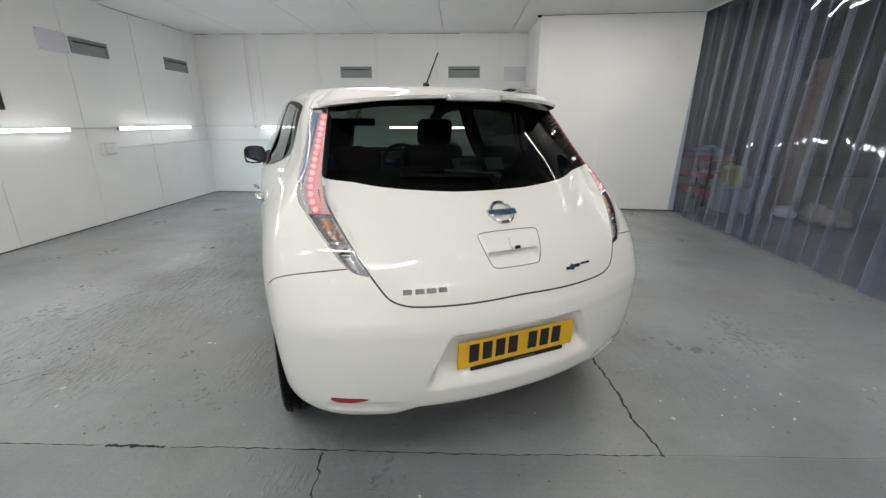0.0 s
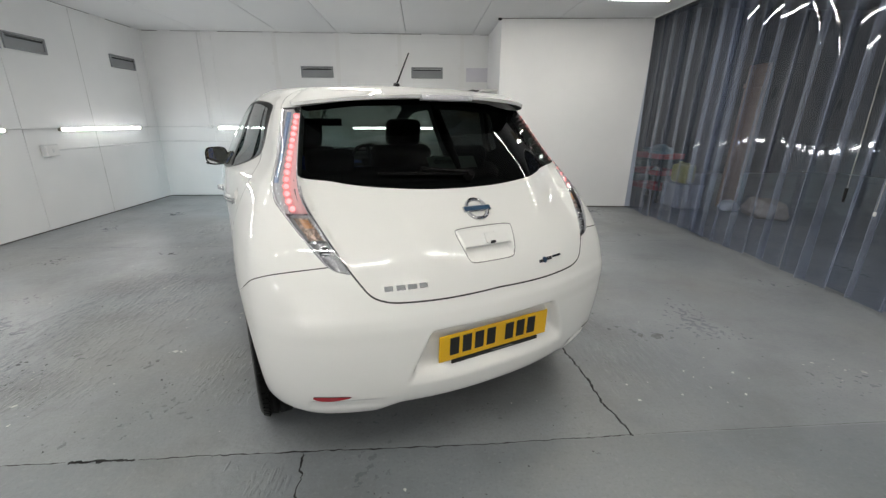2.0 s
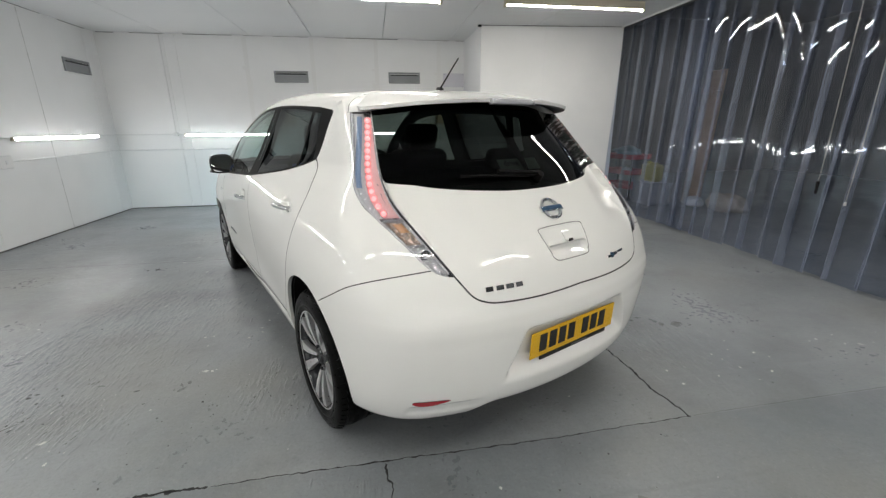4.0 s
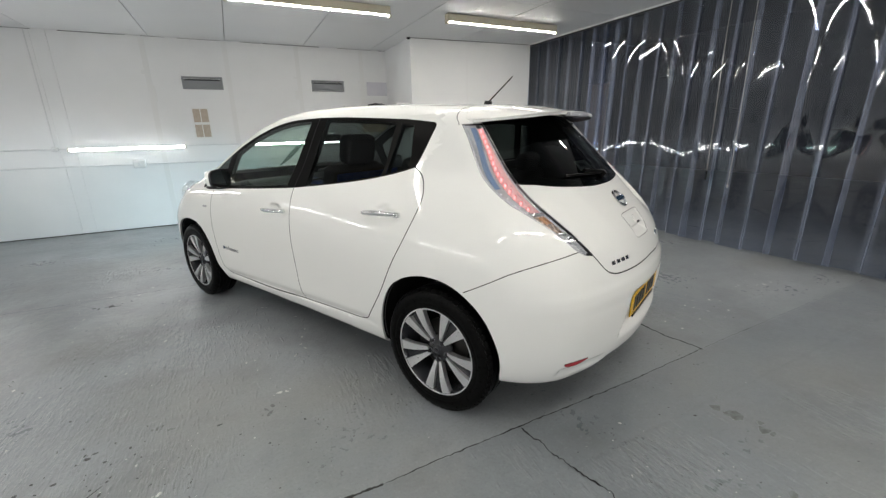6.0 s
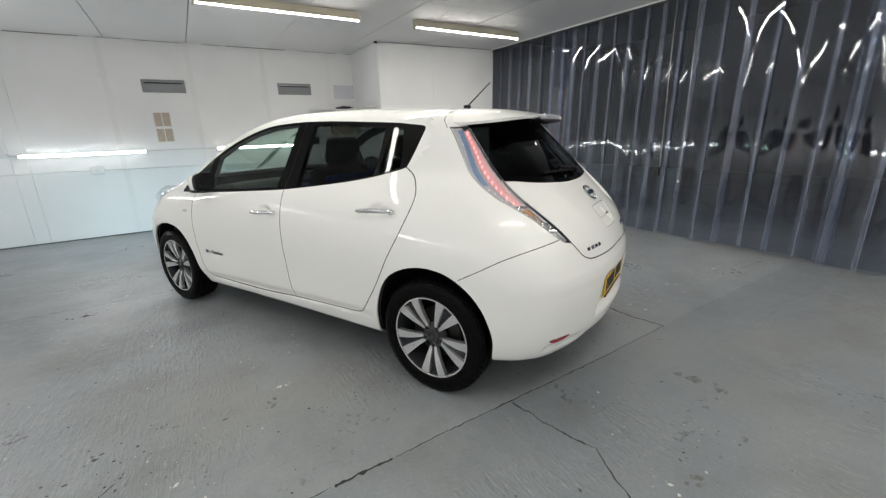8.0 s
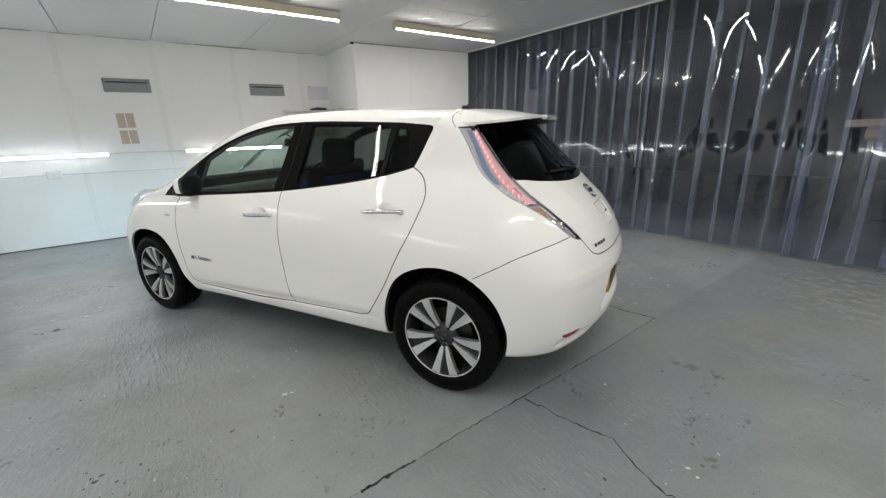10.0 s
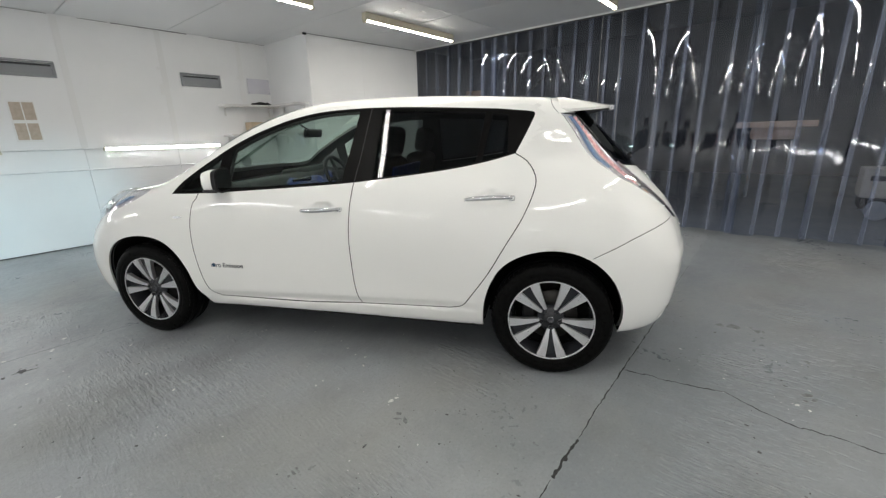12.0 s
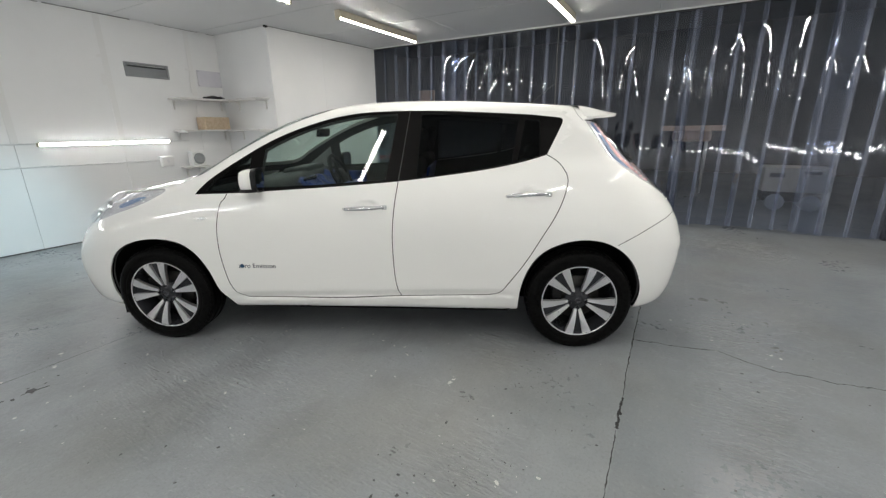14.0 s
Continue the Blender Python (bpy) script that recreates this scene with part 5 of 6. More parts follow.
def make_wheel(turn):
    """An alloy wheel whose outer face looks along +y; y = 0 is its middle plane."""
    v, f = lathe([(0.229, 0.094), (0.2285, 0.099), (0.223, 0.099), (0.219, 0.092), (0.213, 0.070), (0.207, 0.03), (0.20, -0.02), (0.205, -0.08), (0.225, -0.09)], 72)
    wheel = mesh_part("wheel", v, f, alloy_dark, car, label="alloy wheel with machined blades and dark pockets")
    v, f = lathe([(0.2295, 0.0995), (0.2255, 0.1005), (0.222, 0.0985)], 72)
    mesh_part("rim_edge", v, f, alloy, wheel)
    tread = []
    for o in (0.082, 0.066, 0.060, 0.057, 0.036, 0.033, 0.027, 0.024, 0.002):
        groove = 0.062 < o + 0.0 < 0.066 or o in (0.060, 0.057, 0.033, 0.027)
        tread.append((0.315 if groove else 0.3225 - 0.25 * max(0, o - 0.05) ** 1.2, o))
    half = [(0.224, 0.090), (0.228, 0.0985), (0.236, 0.1035), (0.250, 0.107), (0.256, 0.1075), (0.258, 0.1060), (0.262, 0.1075), (0.272, 0.1085), (0.290, 0.106), (0.304, 0.100), (0.312, 0.092)] + tread
    full = half + [(r, -o) for r, o in half[::-1]]
    v, f = lathe(full, 96)
    tyre = mesh_part("tyre", v, f, rubber, wheel, label="black low-profile road tyre")
    # shoulder blocks
    bm = bmesh.new()
    for i in range(60):
        a = 2 * math.pi * i / 60
        block(0.024, 0.024, 0.006, 0.0, Matrix.Rotation(a, 4, "Y") @ Matrix.Translation((0, 0.083, 0.3165)) @ Matrix.Rotation(-0.5, 4, "X") @ Matrix.Rotation(0.25, 4, "Z"), bm=bm)
    part("tread_block", bm, rubber, tyre)

    def wedge(r0, r1, a0, a1, b0, b1, o0, o1, depth):
        """A blade between two radii: angles a at the hub and b at the rim, offsets o."""
        top, n = [], 5
        for i in range(n):
            u = i / (n - 1)
            r, o = r0 + (r1 - r0) * u, o0 + (o1 - o0) * u + 0.006 * math.sin(math.pi * u)
            lo, hi = math.radians(a0 + (b0 - a0) * u), math.radians(a1 + (b1 - a1) * u)
            top.append([(r * math.cos(lo), o, r * math.sin(lo)), (r * math.cos(hi), o, r * math.sin(hi))])
        verts = [p for pair in top for p in pair] + [(x, y - depth, z) for pair in top for x, y, z in pair]
        faces, k = [], 2 * n
        for i in range(n - 1):
            a = 2 * i
            faces += [(a, a + 1, a + 3, a + 2), (a + k, a + 2 + k, a + 3 + k, a + 1 + k), (a, a + 2, a + 2 + k, a + k), (a + 1, a + 1 + k, a + 3 + k, a + 3)]
        faces += [(0, k, k + 1, 1), (k - 2, k - 1, 2 * k - 1, 2 * k - 2)]
        return verts, faces
    for g in range(5):
        mid = turn + 72 * g
        for s in (1, -1):
            v, f = wedge(0.062, 0.2235, mid + s * 5, mid + s * 19, mid + s * 8, mid + s * 21, 0.074, 0.096, 0.026)
            mesh_part("blade", v, f, alloy, wheel, smooth=False)
        v, f = wedge(0.055, 0.222, mid - 8, mid + 8, mid - 10, mid + 10, 0.062, 0.076, 0.02)
        mesh_part("pocket_web", v, f, alloy_dark, wheel, smooth=False)
        a = math.radians(mid)
        part("wheel_nut", rod(0.0095, (0.054 * math.cos(a), 0.04, 0.054 * math.sin(a)), (0.054 * math.cos(a), 0.080, 0.054 * math.sin(a)), 6), nut_steel, wheel)
        seat_v, seat_f = lathe([(0.0105, 0.0665), (0.0125, 0.071), (0.0145, 0.0705), (0.016, 0.064)], 14)
        seat = mesh_part("nut_seat", seat_v, seat_f, lamp_dark, wheel)
        seat.matrix_basis = Matrix.Translation((0.054 * math.cos(a), 0.0, 0.054 * math.sin(a)))
    v, f = lathe([(0.0, 0.082), (0.024, 0.081), (0.028, 0.077), (0.030, 0.070), (0.046, 0.068), (0.072, 0.060), (0.078, 0.040)], 40)
    mesh_part("hub", v, f, alloy_dark, wheel)
    v, f = lathe([(0.0, 0.083), (0.012, 0.083), (0.014, 0.0845), (0.017, 0.0845), (0.018, 0.0825)], 24)
    mesh_part("hub_cap", v, f, nut_steel, wheel)
    v, f = lathe([(0.06, 0.012), (0.142, 0.012), (0.144, 0.008), (0.144, -0.01), (0.06, -0.01)], 48)
    mesh_part("brake_disc", v, f, steel, wheel)
    bm = block(0.07, 0.06, 0.13, 0.01, pose(0.12, 0.0, 0.03))
    part("brake_caliper", bm, black_satin, wheel)
    v, f = lathe([(0.0, -0.03), (0.2, -0.03)], 32)
    mesh_part("back_plate", v, f, black_matt, wheel)
    return wheel


for x, turns in ((0.0, (267, 250)), (2.70, (80, 60))):
    for s, t in zip((1, -1), turns):
        w = make_wheel(t)
        w.matrix_basis = pose(x, s * 0.768, 0.3225, 0, 0, 0 if s > 0 else 180)


# tail lamps: points between the fin's inner and outer edges
outer_y = curve([p[2] for p in fin_outer[::-1]], [p[1] for p in fin_outer[::-1]])
outer_x = curve([p[2] for p in fin_outer[::-1]], [p[0] for p in fin_outer[::-1]])


def fin_points(zs, fs, push):
    zs, fs = np.asarray(zs, float), np.asarray(fs, float)
    inner = on_rear(np.stack([fin_edge(zs) + 0.002, zs], 1))
    outer = np.stack([outer_x(zs), outer_y(zs), zs], 1)
    p = from_disc(to_disc(inner + (outer - inner) * fs[:, None]))
    return p + push * body_normals(p)


def fin_strip(z0, z1, f0, f1, push, n=24, thick=0.006):
    """A strip of the lamp fin between two shares of its width; a pair gives the share at its foot and at its top."""
    zs = np.linspace(z0, z1, n)
    f0, f1 = (np.linspace(*f, n) if isinstance(f, tuple) else np.full(n, f) for f in (f0, f1))
    a, b = fin_points(zs, f0, push), fin_points(zs, f1, push)
    c, d = fin_points(zs, f0, push - thick), fin_points(zs, f1, push - thick)
    faces = []
    for i in range(n - 1):
        faces += [(i, i + 1, n + i + 1, n + i), (i, 2 * n + i, 2 * n + i + 1, i + 1), (n + i, n + i + 1, 3 * n + i + 1, 3 * n + i)]
    return np.concatenate([a, b, c, d]), faces


tail_lamps = [o for o in car.children if o.name.startswith("tail_lamp")]
led_z = np.linspace(1.375, 1.052, 15)
led_at = fin_points(led_z, np.interp(led_z, (1.05, 1.225, 1.38), (0.52, 0.41, 0.24)), -0.013)
aim = Vector((-1.0, 0.22, 0.10)).normalized()
for lamp, s in zip(tail_lamps, (1, -1)):
    m = np.array([1, s, 1])
    turn_faces = (lambda fs: fs) if s > 0 else (lambda fs: [f[::-1] for f in fs])
    v, f = fin_strip(1.040, 1.392, 0.03, (0.70, 0.40), -0.018)
    mesh_part("red_panel", v * m, turn_faces(f), red_glow, lamp, label="translucent red lamp panel")
    v, f = fin_strip(1.125, 1.384, (0.72, 0.46), (0.90, 0.70), -0.001, 18, 0.003)
    mesh_part("blue_panel", v * m, turn_faces(f), lamp_blue, lamp, label="smoky blue lamp panel")
    v, f = fin_strip(0.858, 1.036, 0.03, 0.97, -0.020, 14)
    mesh_part("lower_bowl", v * m, turn_faces(f), lamp_silver, lamp)
    v, f = fin_strip(1.034, 1.398, (0.68, 0.38), 0.99, -0.005, 24, 0.03)
    mesh_part("silver_panel", v * m, turn_faces(f), lamp_silver, lamp)
    v, f = fin_strip(0.955, 1.024, 0.14, 0.74, -0.014, 10)
    mesh_part("indicator_bowl", v * m, turn_faces(f), amber_bowl, lamp, label="smoked amber indicator cell")
    v, f = fin_strip(0.992, 1.018, 0.22, 0.56, -0.009, 6)
    mesh_part("indicator_bulb", v * m, turn_faces(f), amber, lamp, label="amber indicator bulb")
    v, f = fin_strip(0.866, 0.946, 0.14, 0.80, -0.015, 10)
    mesh_part("reflector_bowl", v * m, turn_faces(f), lamp_silver, lamp)
    for z0, z1, f0, f1 in ((1.026, 1.033, 0.05, 0.95), (0.947, 0.954, 0.08, 0.95)):
        v, f = fin_strip(z0, z1, f0, f1, -0.008, 3, 0.02)
        mesh_part("divider", v * m, turn_faces(f), chrome, lamp)
    for k in range(7):
        z = 0.870 + 0.0105 * k
        v, f = fin_strip(z, z + 0.0045, 0.16, 0.76, -0.008, 3)
        mesh_part("rib", v * m, turn_faces(f), lamp_silver, lamp)
    eye = fin_points([0.922], [0.46], -0.009)[0]
    for r, mat in ((0.019, chrome), (0.013, lamp_dark)):
        ring_v, ring_f = lathe([(0.0, -0.002), (r * 0.7, 0.0), (r, 0.007), (r * 1.08, 0.007), (r * 1.1, 0.0)], 20, "Z")
        cell = mesh_part("reflector_cup", ring_v, ring_f, mat, lamp)
        cell.matrix_basis = Matrix.Translation(Vector(eye * m)) @ Vector(aim * Vector(m)).to_track_quat("Z", "Y").to_matrix().to_4x4()
    bezel_v, bezel_f = fin_strip(0.862, 1.398, -0.01, 0.05, -0.011, 24, 0.04)
    mesh_part("inner_edge", bezel_v * m, turn_faces(bezel_f), lamp_silver, lamp)
    bezel_v, bezel_f = fin_strip(0.862, 1.398, 0.90, 0.985, 0.001)
    mesh_part("silver_edge", bezel_v * m, turn_faces(bezel_f), lamp_silver, lamp)
    way = Vector(aim * Vector(m)).to_track_quat("Z", "Y").to_matrix().to_4x4()
    cup_v, cup_f = lathe([(0.0105, 0.000), (0.0130, 0.008), (0.0142, 0.008), (0.0130, -0.006)], 14, "Z")
    for p in led_at:
        at = Matrix.Translation(Vector(p * m)) @ way
        bm = bmesh.new()
        bmesh.ops.create_uvsphere(bm, u_segments=10, v_segments=6, radius=0.0105)
        bmesh.ops.scale(bm, vec=(1, 1, 0.6), verts=bm.verts)
        led = part("red_diode", bm, red_led, lamp, smooth=True, at=at)
        cup = mesh_part("diode_cup", cup_v, cup_f, red_glow, lamp)
        cup.matrix_basis = at
headlamps = [o for o in car.children if o.name.startswith("headlamp")]
for head, s in zip(headlamps, (1, -1)):
    for name, mat, ring in (("blue_strip", lamp_blue, [(2.72, 0.964), (2.84, 0.918), (2.93, 0.892), (2.95, 0.908), (2.87, 0.938), (2.78, 0.964)]),
                            ("bulb_bowl", lamp_silver, [(3.06, 0.865), (3.22, 0.80), (3.24, 0.84), (3.16, 0.90), (3.07, 0.915)])):
        p = on_side(smooth_line(ring, 0.02, True))
        n = body_normals(p)
        p = (p + 0.001 * n) * np.array([1, s, 1])
        mid = on_side([np.mean(ring, 0)])
        q = (mid + 0.004 * body_normals(mid)) * np.array([1, s, 1])
        k = len(p)
        mesh_part(name, np.concatenate([p, q]), [((i, (i + 1) % k, k) if s > 0 else ((i + 1) % k, i, k)) for i in range(k)], mat, head)

    for cx, cz, r in ((3.10, 0.885, 0.036), (3.215, 0.825, 0.026)):
        p = on_side([(cx, cz)])
        n = body_normals(p)[0]
        cup_v, cup_f = lathe([(0.0, 0.012), (r * 0.42, 0.010), (r * 0.5, 0.002), (r * 0.9, 0.008), (r, 0.018), (r * 1.12, 0.014), (r * 1.15, 0.0)], 28, "Z")
        cup = mesh_part("projector", cup_v, cup_f, chrome, head, label="round chrome projector")
        way = Vector((0.6, 0.8 * s, 0.25)).normalized().to_track_quat("Z", "Y").to_matrix().to_4x4()
        cup.matrix_basis = Matrix.Translation(Vector((p[0] - 0.004 * n) * np.array([1, s, 1]))) @ way

# roof spoiler over the hatch glass
ys = np.linspace(-0.59, 0.59, 41)
tip_x = -0.318 + 0.09 * (np.abs(ys) / 0.59) ** 2 + 0.17 * (np.abs(ys) / 0.59) ** 7
tip_z = 1.447 - 0.03 * (ys / 0.55) ** 2
root_x = 0.02 - 0.02 * (np.abs(ys) / 0.6) ** 4
rows_top, rows_low = [], []
for u in np.linspace(0, 1, 9):
    x = root_x + (tip_x - root_x) * u
    roof = top_line(x) - top_bow(x) * (ys / 0.6) ** 2 - 0.055 * ease(0.50, 0.61, np.abs(ys)) + 0.002
    z = roof * (1 - u**2) + (tip_z + 0.012) * u**2
    rows_top.append(np.stack([x, ys, z], 1))
    low = z - 0.014 - 0.03 * (1 - u) * (1 - ease(0.45, 0.6, np.abs(ys)))
    rows_low.append(np.stack([x + 0.006 * u, ys, low], 1))
grid = lambda n, m, o: [(o + i * m + j, o + i * m + j + 1, o + (i + 1) * m + j + 1, o + (i + 1) * m + j) for i in range(n - 1) for j in range(m - 1)]
spoiler = mesh_part("spoiler", np.concatenate(rows_top), [f[::-1] for f in grid(9, 41, 0)], paint, car)
low = np.concatenate(rows_low)
mesh_part("spoiler_underside", low, grid(9, 41, 0), black_satin, spoiler)
edge = np.concatenate([rows_top[-1], rows_low[-1]])
mesh_part("spoiler_edge", edge, grid(2, 41, 0), paint, spoiler)
for j in (0, 40):
    e = np.concatenate([np.array([r[j] for r in rows_top]), np.array([r[j] for r in rows_low])])
    mesh_part("spoiler_end", e, grid(2, 9, 0), paint, spoiler)
stop = block(0.04, 0.25, 0.030, 0.006, pose(-0.318, 0.0, 1.444, 0, 8, 0))
part("brake_light", stop, lens_clear, car, "clear high-level brake light")
part("brake_light_bowl", block(0.028, 0.24, 0.022, 0.004, pose(-0.318, 0.0, 1.444, 0, 8, 0)), lamp_silver, car)

# aerial
aerial = part("aerial", block(0.05, 0.024, 0.026, 0.009, pose(0.236, 0, 1.533, 0, -8, 0)), black_satin, car, smooth=True)
part("mast", rod(0.0045, (0.232, 0, 1.54), (0.072, 0, 1.668), 8, 0.003), black_satin, aerial)

# door handles
for s in (1, -1):
    for x0, z0, x1, z1 in ((1.44, 0.904, 1.172, 0.917), (0.470, 0.972, 0.206, 0.984)):
        line = np.stack([np.linspace(x0, x1, 17), np.linspace(z0, z1, 17)], 1)
        p = on_side(line)
        n = np.repeat(body_normals(p[:1]), 17, 0)
        u = np.linspace(0, 1, 17)
        p = p[0] + (p[-1] - p[0]) * u[:, None] + n * (0.006 * np.sin(np.pi * u))[:, None]
        tall = 0.014 * np.clip(np.sin(np.pi * (0.12 + 0.8 * u)), 0, 1) ** 0.5
        out = 0.010 + 0.026 * np.sin(np.pi * u) ** 0.5
        verts, faces, k = [], [], 8
        for i in range(17):
            for j in range(k):
                a = 2 * math.pi * j / k
                verts.append((p[i] + n[i] * (out[i] + 0.006 * math.cos(a)) + np.array([0, 0, 1]) * tall[i] * math.sin(a)) * np.array([1, s, 1]))
        for i in range(16):
            for j in range(k):
                q = (i * k + j, i * k + (j + 1) % k, (i + 1) * k + (j + 1) % k, (i + 1) * k + j)
                faces.append(q if s < 0 else q[::-1])
        faces += [tuple(range(k)), tuple(range(16 * k, 17 * k))]
        handle = mesh_part("door_handle", verts, faces, chrome, car, label="chrome door handle")
        c = (p[15] + n[15] * 0.012) * np.array([1, s, 1])
        part("key_cover", block(0.035, 0.02, 0.026, 0.005, Matrix.Translation(Vector(c))), chrome, handle)

# door mirrors
for s in (1, -1):
    bm = bmesh.new()
    bmesh.ops.create_cube(bm, size=1.0)
    bmesh.ops.subdivide_edges(bm, edges=bm.edges[:], cuts=5, use_grid_fill=True)
    for v in bm.verts:
        c = Vector(v.co) * 2
        q = Vector((c.x * math.sqrt(max(0, 1 - c.y**2 / 3.2 - c.z**2 / 3.2 + c.y**2 * c.z**2 / 6)), c.y * math.sqrt(max(0, 1 - c.x**2 / 3 - c.z**2 / 3 + c.x**2 * c.z**2 / 5)), c.z * math.sqrt(max(0, 1 - c.x**2 / 3 - c.y**2 / 3 + c.x**2 * c.y**2 / 5))))
        v.co = Vector((q.x * 0.055, q.y * 0.074, q.z * 0.065))
    keep = [v for v in bm.verts if v.co.x < -0.040]
    for v in keep:
        v.co.x = -0.040
    low = bm.copy()
    mir = part("door_mirror", bm, paint, car, "white door mirror cap on a black base", smooth=True, at=pose(1.978, s * 0.905, 1.082, 0, 0, s * 10))
    back = bmesh.new()
    bmesh.ops.create_cone(back, cap_ends=True, segments=40, radius1=1, radius2=0.93, depth=0.03, matrix=pose(0, 0, 0, 0, 90, 0))
    for v in back.verts:
        y, z = v.co.y, v.co.z
        r = max(1e-6, (abs(y) ** 3.2 + abs(z) ** 3.2) ** (1 / 3.2))
        y, z = y / r * min(1, math.hypot(y, z)), z / r * min(1, math.hypot(y, z))
        v.co = Vector((v.co.x - 0.040, y * 0.084, z * 0.072))
    part("mirror_frame", back, black_satin, mir)
    g = bmesh.new()
    bmesh.ops.create_circle(g, cap_ends=True, segments=40, radius=1, matrix=pose(0, 0, 0, 0, -90, 0))
    for v in g.verts:
        y, z = v.co.y, v.co.z
        r = max(1e-6, (abs(y) ** 3.2 + abs(z) ** 3.2) ** (1 / 3.2))
        v.co = Vector((-0.0565, y / r * 0.074, z / r * 0.061))
    part("mirror_glass", g, mirror_glass, mir)
    for v in low.verts:
        v.co = Vector((v.co.x * 1.02, v.co.y * 1.02, -0.043 + (v.co.z - 0.070) * 0.2))
    part("mirror_base", low, black_satin, mir, smooth=True)
    part("mirror_arm", block(0.05, 0.07, 0.03, 0.01, pose(0.01, -s * 0.075, -0.056)), black_satin, mir)

# hatch wiper
wiper = part("rear_wiper", rod(0.022, (-0.452, -0.03, 1.122), (-0.482, -0.03, 1.150), 20, 0.016), window_black, car, "black rear wiper lying across the glass")


def on_glass(y, z, push):
    p = on_rear([(abs(y), z)])
    q = (p + push * body_normals(p))[0]
    return Vector((q[0], math.copysign(q[1], y), q[2]))


arm = [on_glass(y, z, 0.022) for y, z in ((-0.03, 1.135), (0.08, 1.146), (0.18, 1.156))]
blade = [on_glass(y, z, 0.012) for y, z in ((-0.01, 1.136), (0.10, 1.140), (0.22, 1.146), (0.35, 1.150))]
bm = bmesh.new()
for a, b in zip(arm, arm[1:]):
    rod(0.009, a, b, 8, bm=bm)
part("wiper_arm", bm, window_black, wiper)
bm = bmesh.new()
for a, b in zip(blade, blade[1:]):
    rod(0.006, a, b, 8, bm=bm)
part("wiper_blade", bm, window_black, wiper)

# number plate with its characters as plain bars
plate = part("number_plate", block(0.006, 0.52, 0.111, 0.002, pose(-0.745, 0.0, 0.533, 0, -3, 0)), plate_yellow, car, "yellow rear number plate with black characters")
for i, y in enumerate((0.195, 0.139, 0.083, 0.027, -0.062, -0.118, -0.174)):
    part("character_bar", block(0.004, 0.040, 0.074, 0.001, pose(-0.7488 + 0.0, y, 0.537, 0, -3, 0)), plate_black, plate)
part("plate_holder", block(0.008, 0.42, 0.016, 0.002, pose(-0.743, -0.005, 0.468, 0, -3, 0)), plate_black, plate, "black dealer strip under the plate")
part("holder_writing", block(0.002, 0.10, 0.004, 0.0, pose(-0.7478, -0.03, 0.469, 0, -3, 0)), logo_grey, plate)


def stick_on(name, bm, mat, y, z, push, parent, label="", spin=0):
    """Lays a flat piece (drawn in x and y) on the car's rear."""
    p = on_rear([(abs(y), z)])
    n = body_normals(p)[0]
    q = p[0] + push * n
    if y < 0:
        q, n = q * np.array([1, -1, 1]), n * np.array([1, -1, 1])
    nz = Vector(n)
    right = Vector((0, 0, 1)).cross(nz).normalized()
    up = nz.cross(right)
    m = Matrix((right, up, nz)).transposed().to_4x4()
    m.translation = Vector(q)
    return part(name, bm, mat, parent, label, at=m @ Matrix.Rotation(radians(spin), 4, "Z"))


v, f = lathe([(0.037, 0.0), (0.038, 0.004), (0.040, 0.003), (0.042, 0.006), (0.047, 0.009), (0.052, 0.006), (0.054, 0.0)], 48, "Z")
ring = bmesh.new()
vs = [ring.verts.new(p) for p in v]
for q in f:
    ring.faces.new([vs[i] for i in q])
emblem = stick_on("badge_ring", ring, chrome, 0.0, 1.012, 0.004, car, "round chrome badge with a plain bar")
stick_on("badge_bar", block(0.128, 0.029, 0.010, 0.004), chrome, 0.0, 1.012, 0.007, car)
stick_on("badge_bar", block(0.120, 0.021, 0.010, 0.003), badge_blue, 0.0, 1.012, 0.0085, car, "dark blue bar of the badge")
for i, (y, w) in enumerate(((0.428, 0.030), (0.386, 0.032), (0.346, 0.034), (0.306, 0.030))):
    stick_on("letter_bar", block(w, 0.018, 0.003, 0.001), chrome, y, 0.793, 0.002, car)
stick_on("letter_bar", block(0.026, 0.012, 0.003, 0.001), lamp_dark, -0.232, 0.800, 0.002, car)
dot = bmesh.new()
bmesh.ops.create_cone(dot, cap_ends=True, segments=20, radius1=0.013, radius2=0.011, depth=0.004)
stick_on("emblem_dot", dot, badge_blue, -0.254, 0.802, 0.002, car)
stick_on("letter_bar", block(0.030, 0.014, 0.003, 0.001), lamp_dark, -0.280, 0.804, 0.002, car)
stick_on("letter_bar", block(0.052, 0.010, 0.003, 0.001), chrome, -0.325, 0.807, 0.002, car)
stick_on("grip_tab", block(0.050, 0.046, 0.016, 0.005, None, 2), paint, -0.016, 0.914, -0.001, car)
stick_on("hatch_button", block(0.022, 0.011, 0.012, 0.003, None, 2), black_satin, -0.018, 0.897, 0.006, car)
part("diffuser", block(0.02, 1.00, 0.08, 0.004, pose(-0.40, 0, 0.225)), black_matt, car)
part("air_dam", block(0.02, 1.2, 0.09, 0.004, pose(3.22, 0, 0.165)), black_matt, car)
# hidden tray and side flanges, added to block light under the car
part("battery_tray", block(1.95, 1.34, 0.09, 0.02, pose(1.37, 0, 0.205)), black_matt, car)
for s_ in (1, -1):
    part("sill_flange", block(1.84, 0.012, 0.07, 0.003, pose(1.34, s_ * 0.70, 0.215)), black_matt, car)
    part("wheel_deflector", block(0.012, 0.20, 0.06, 0.003, pose(3.06, s_ * 0.70, 0.185)), black_satin, car)


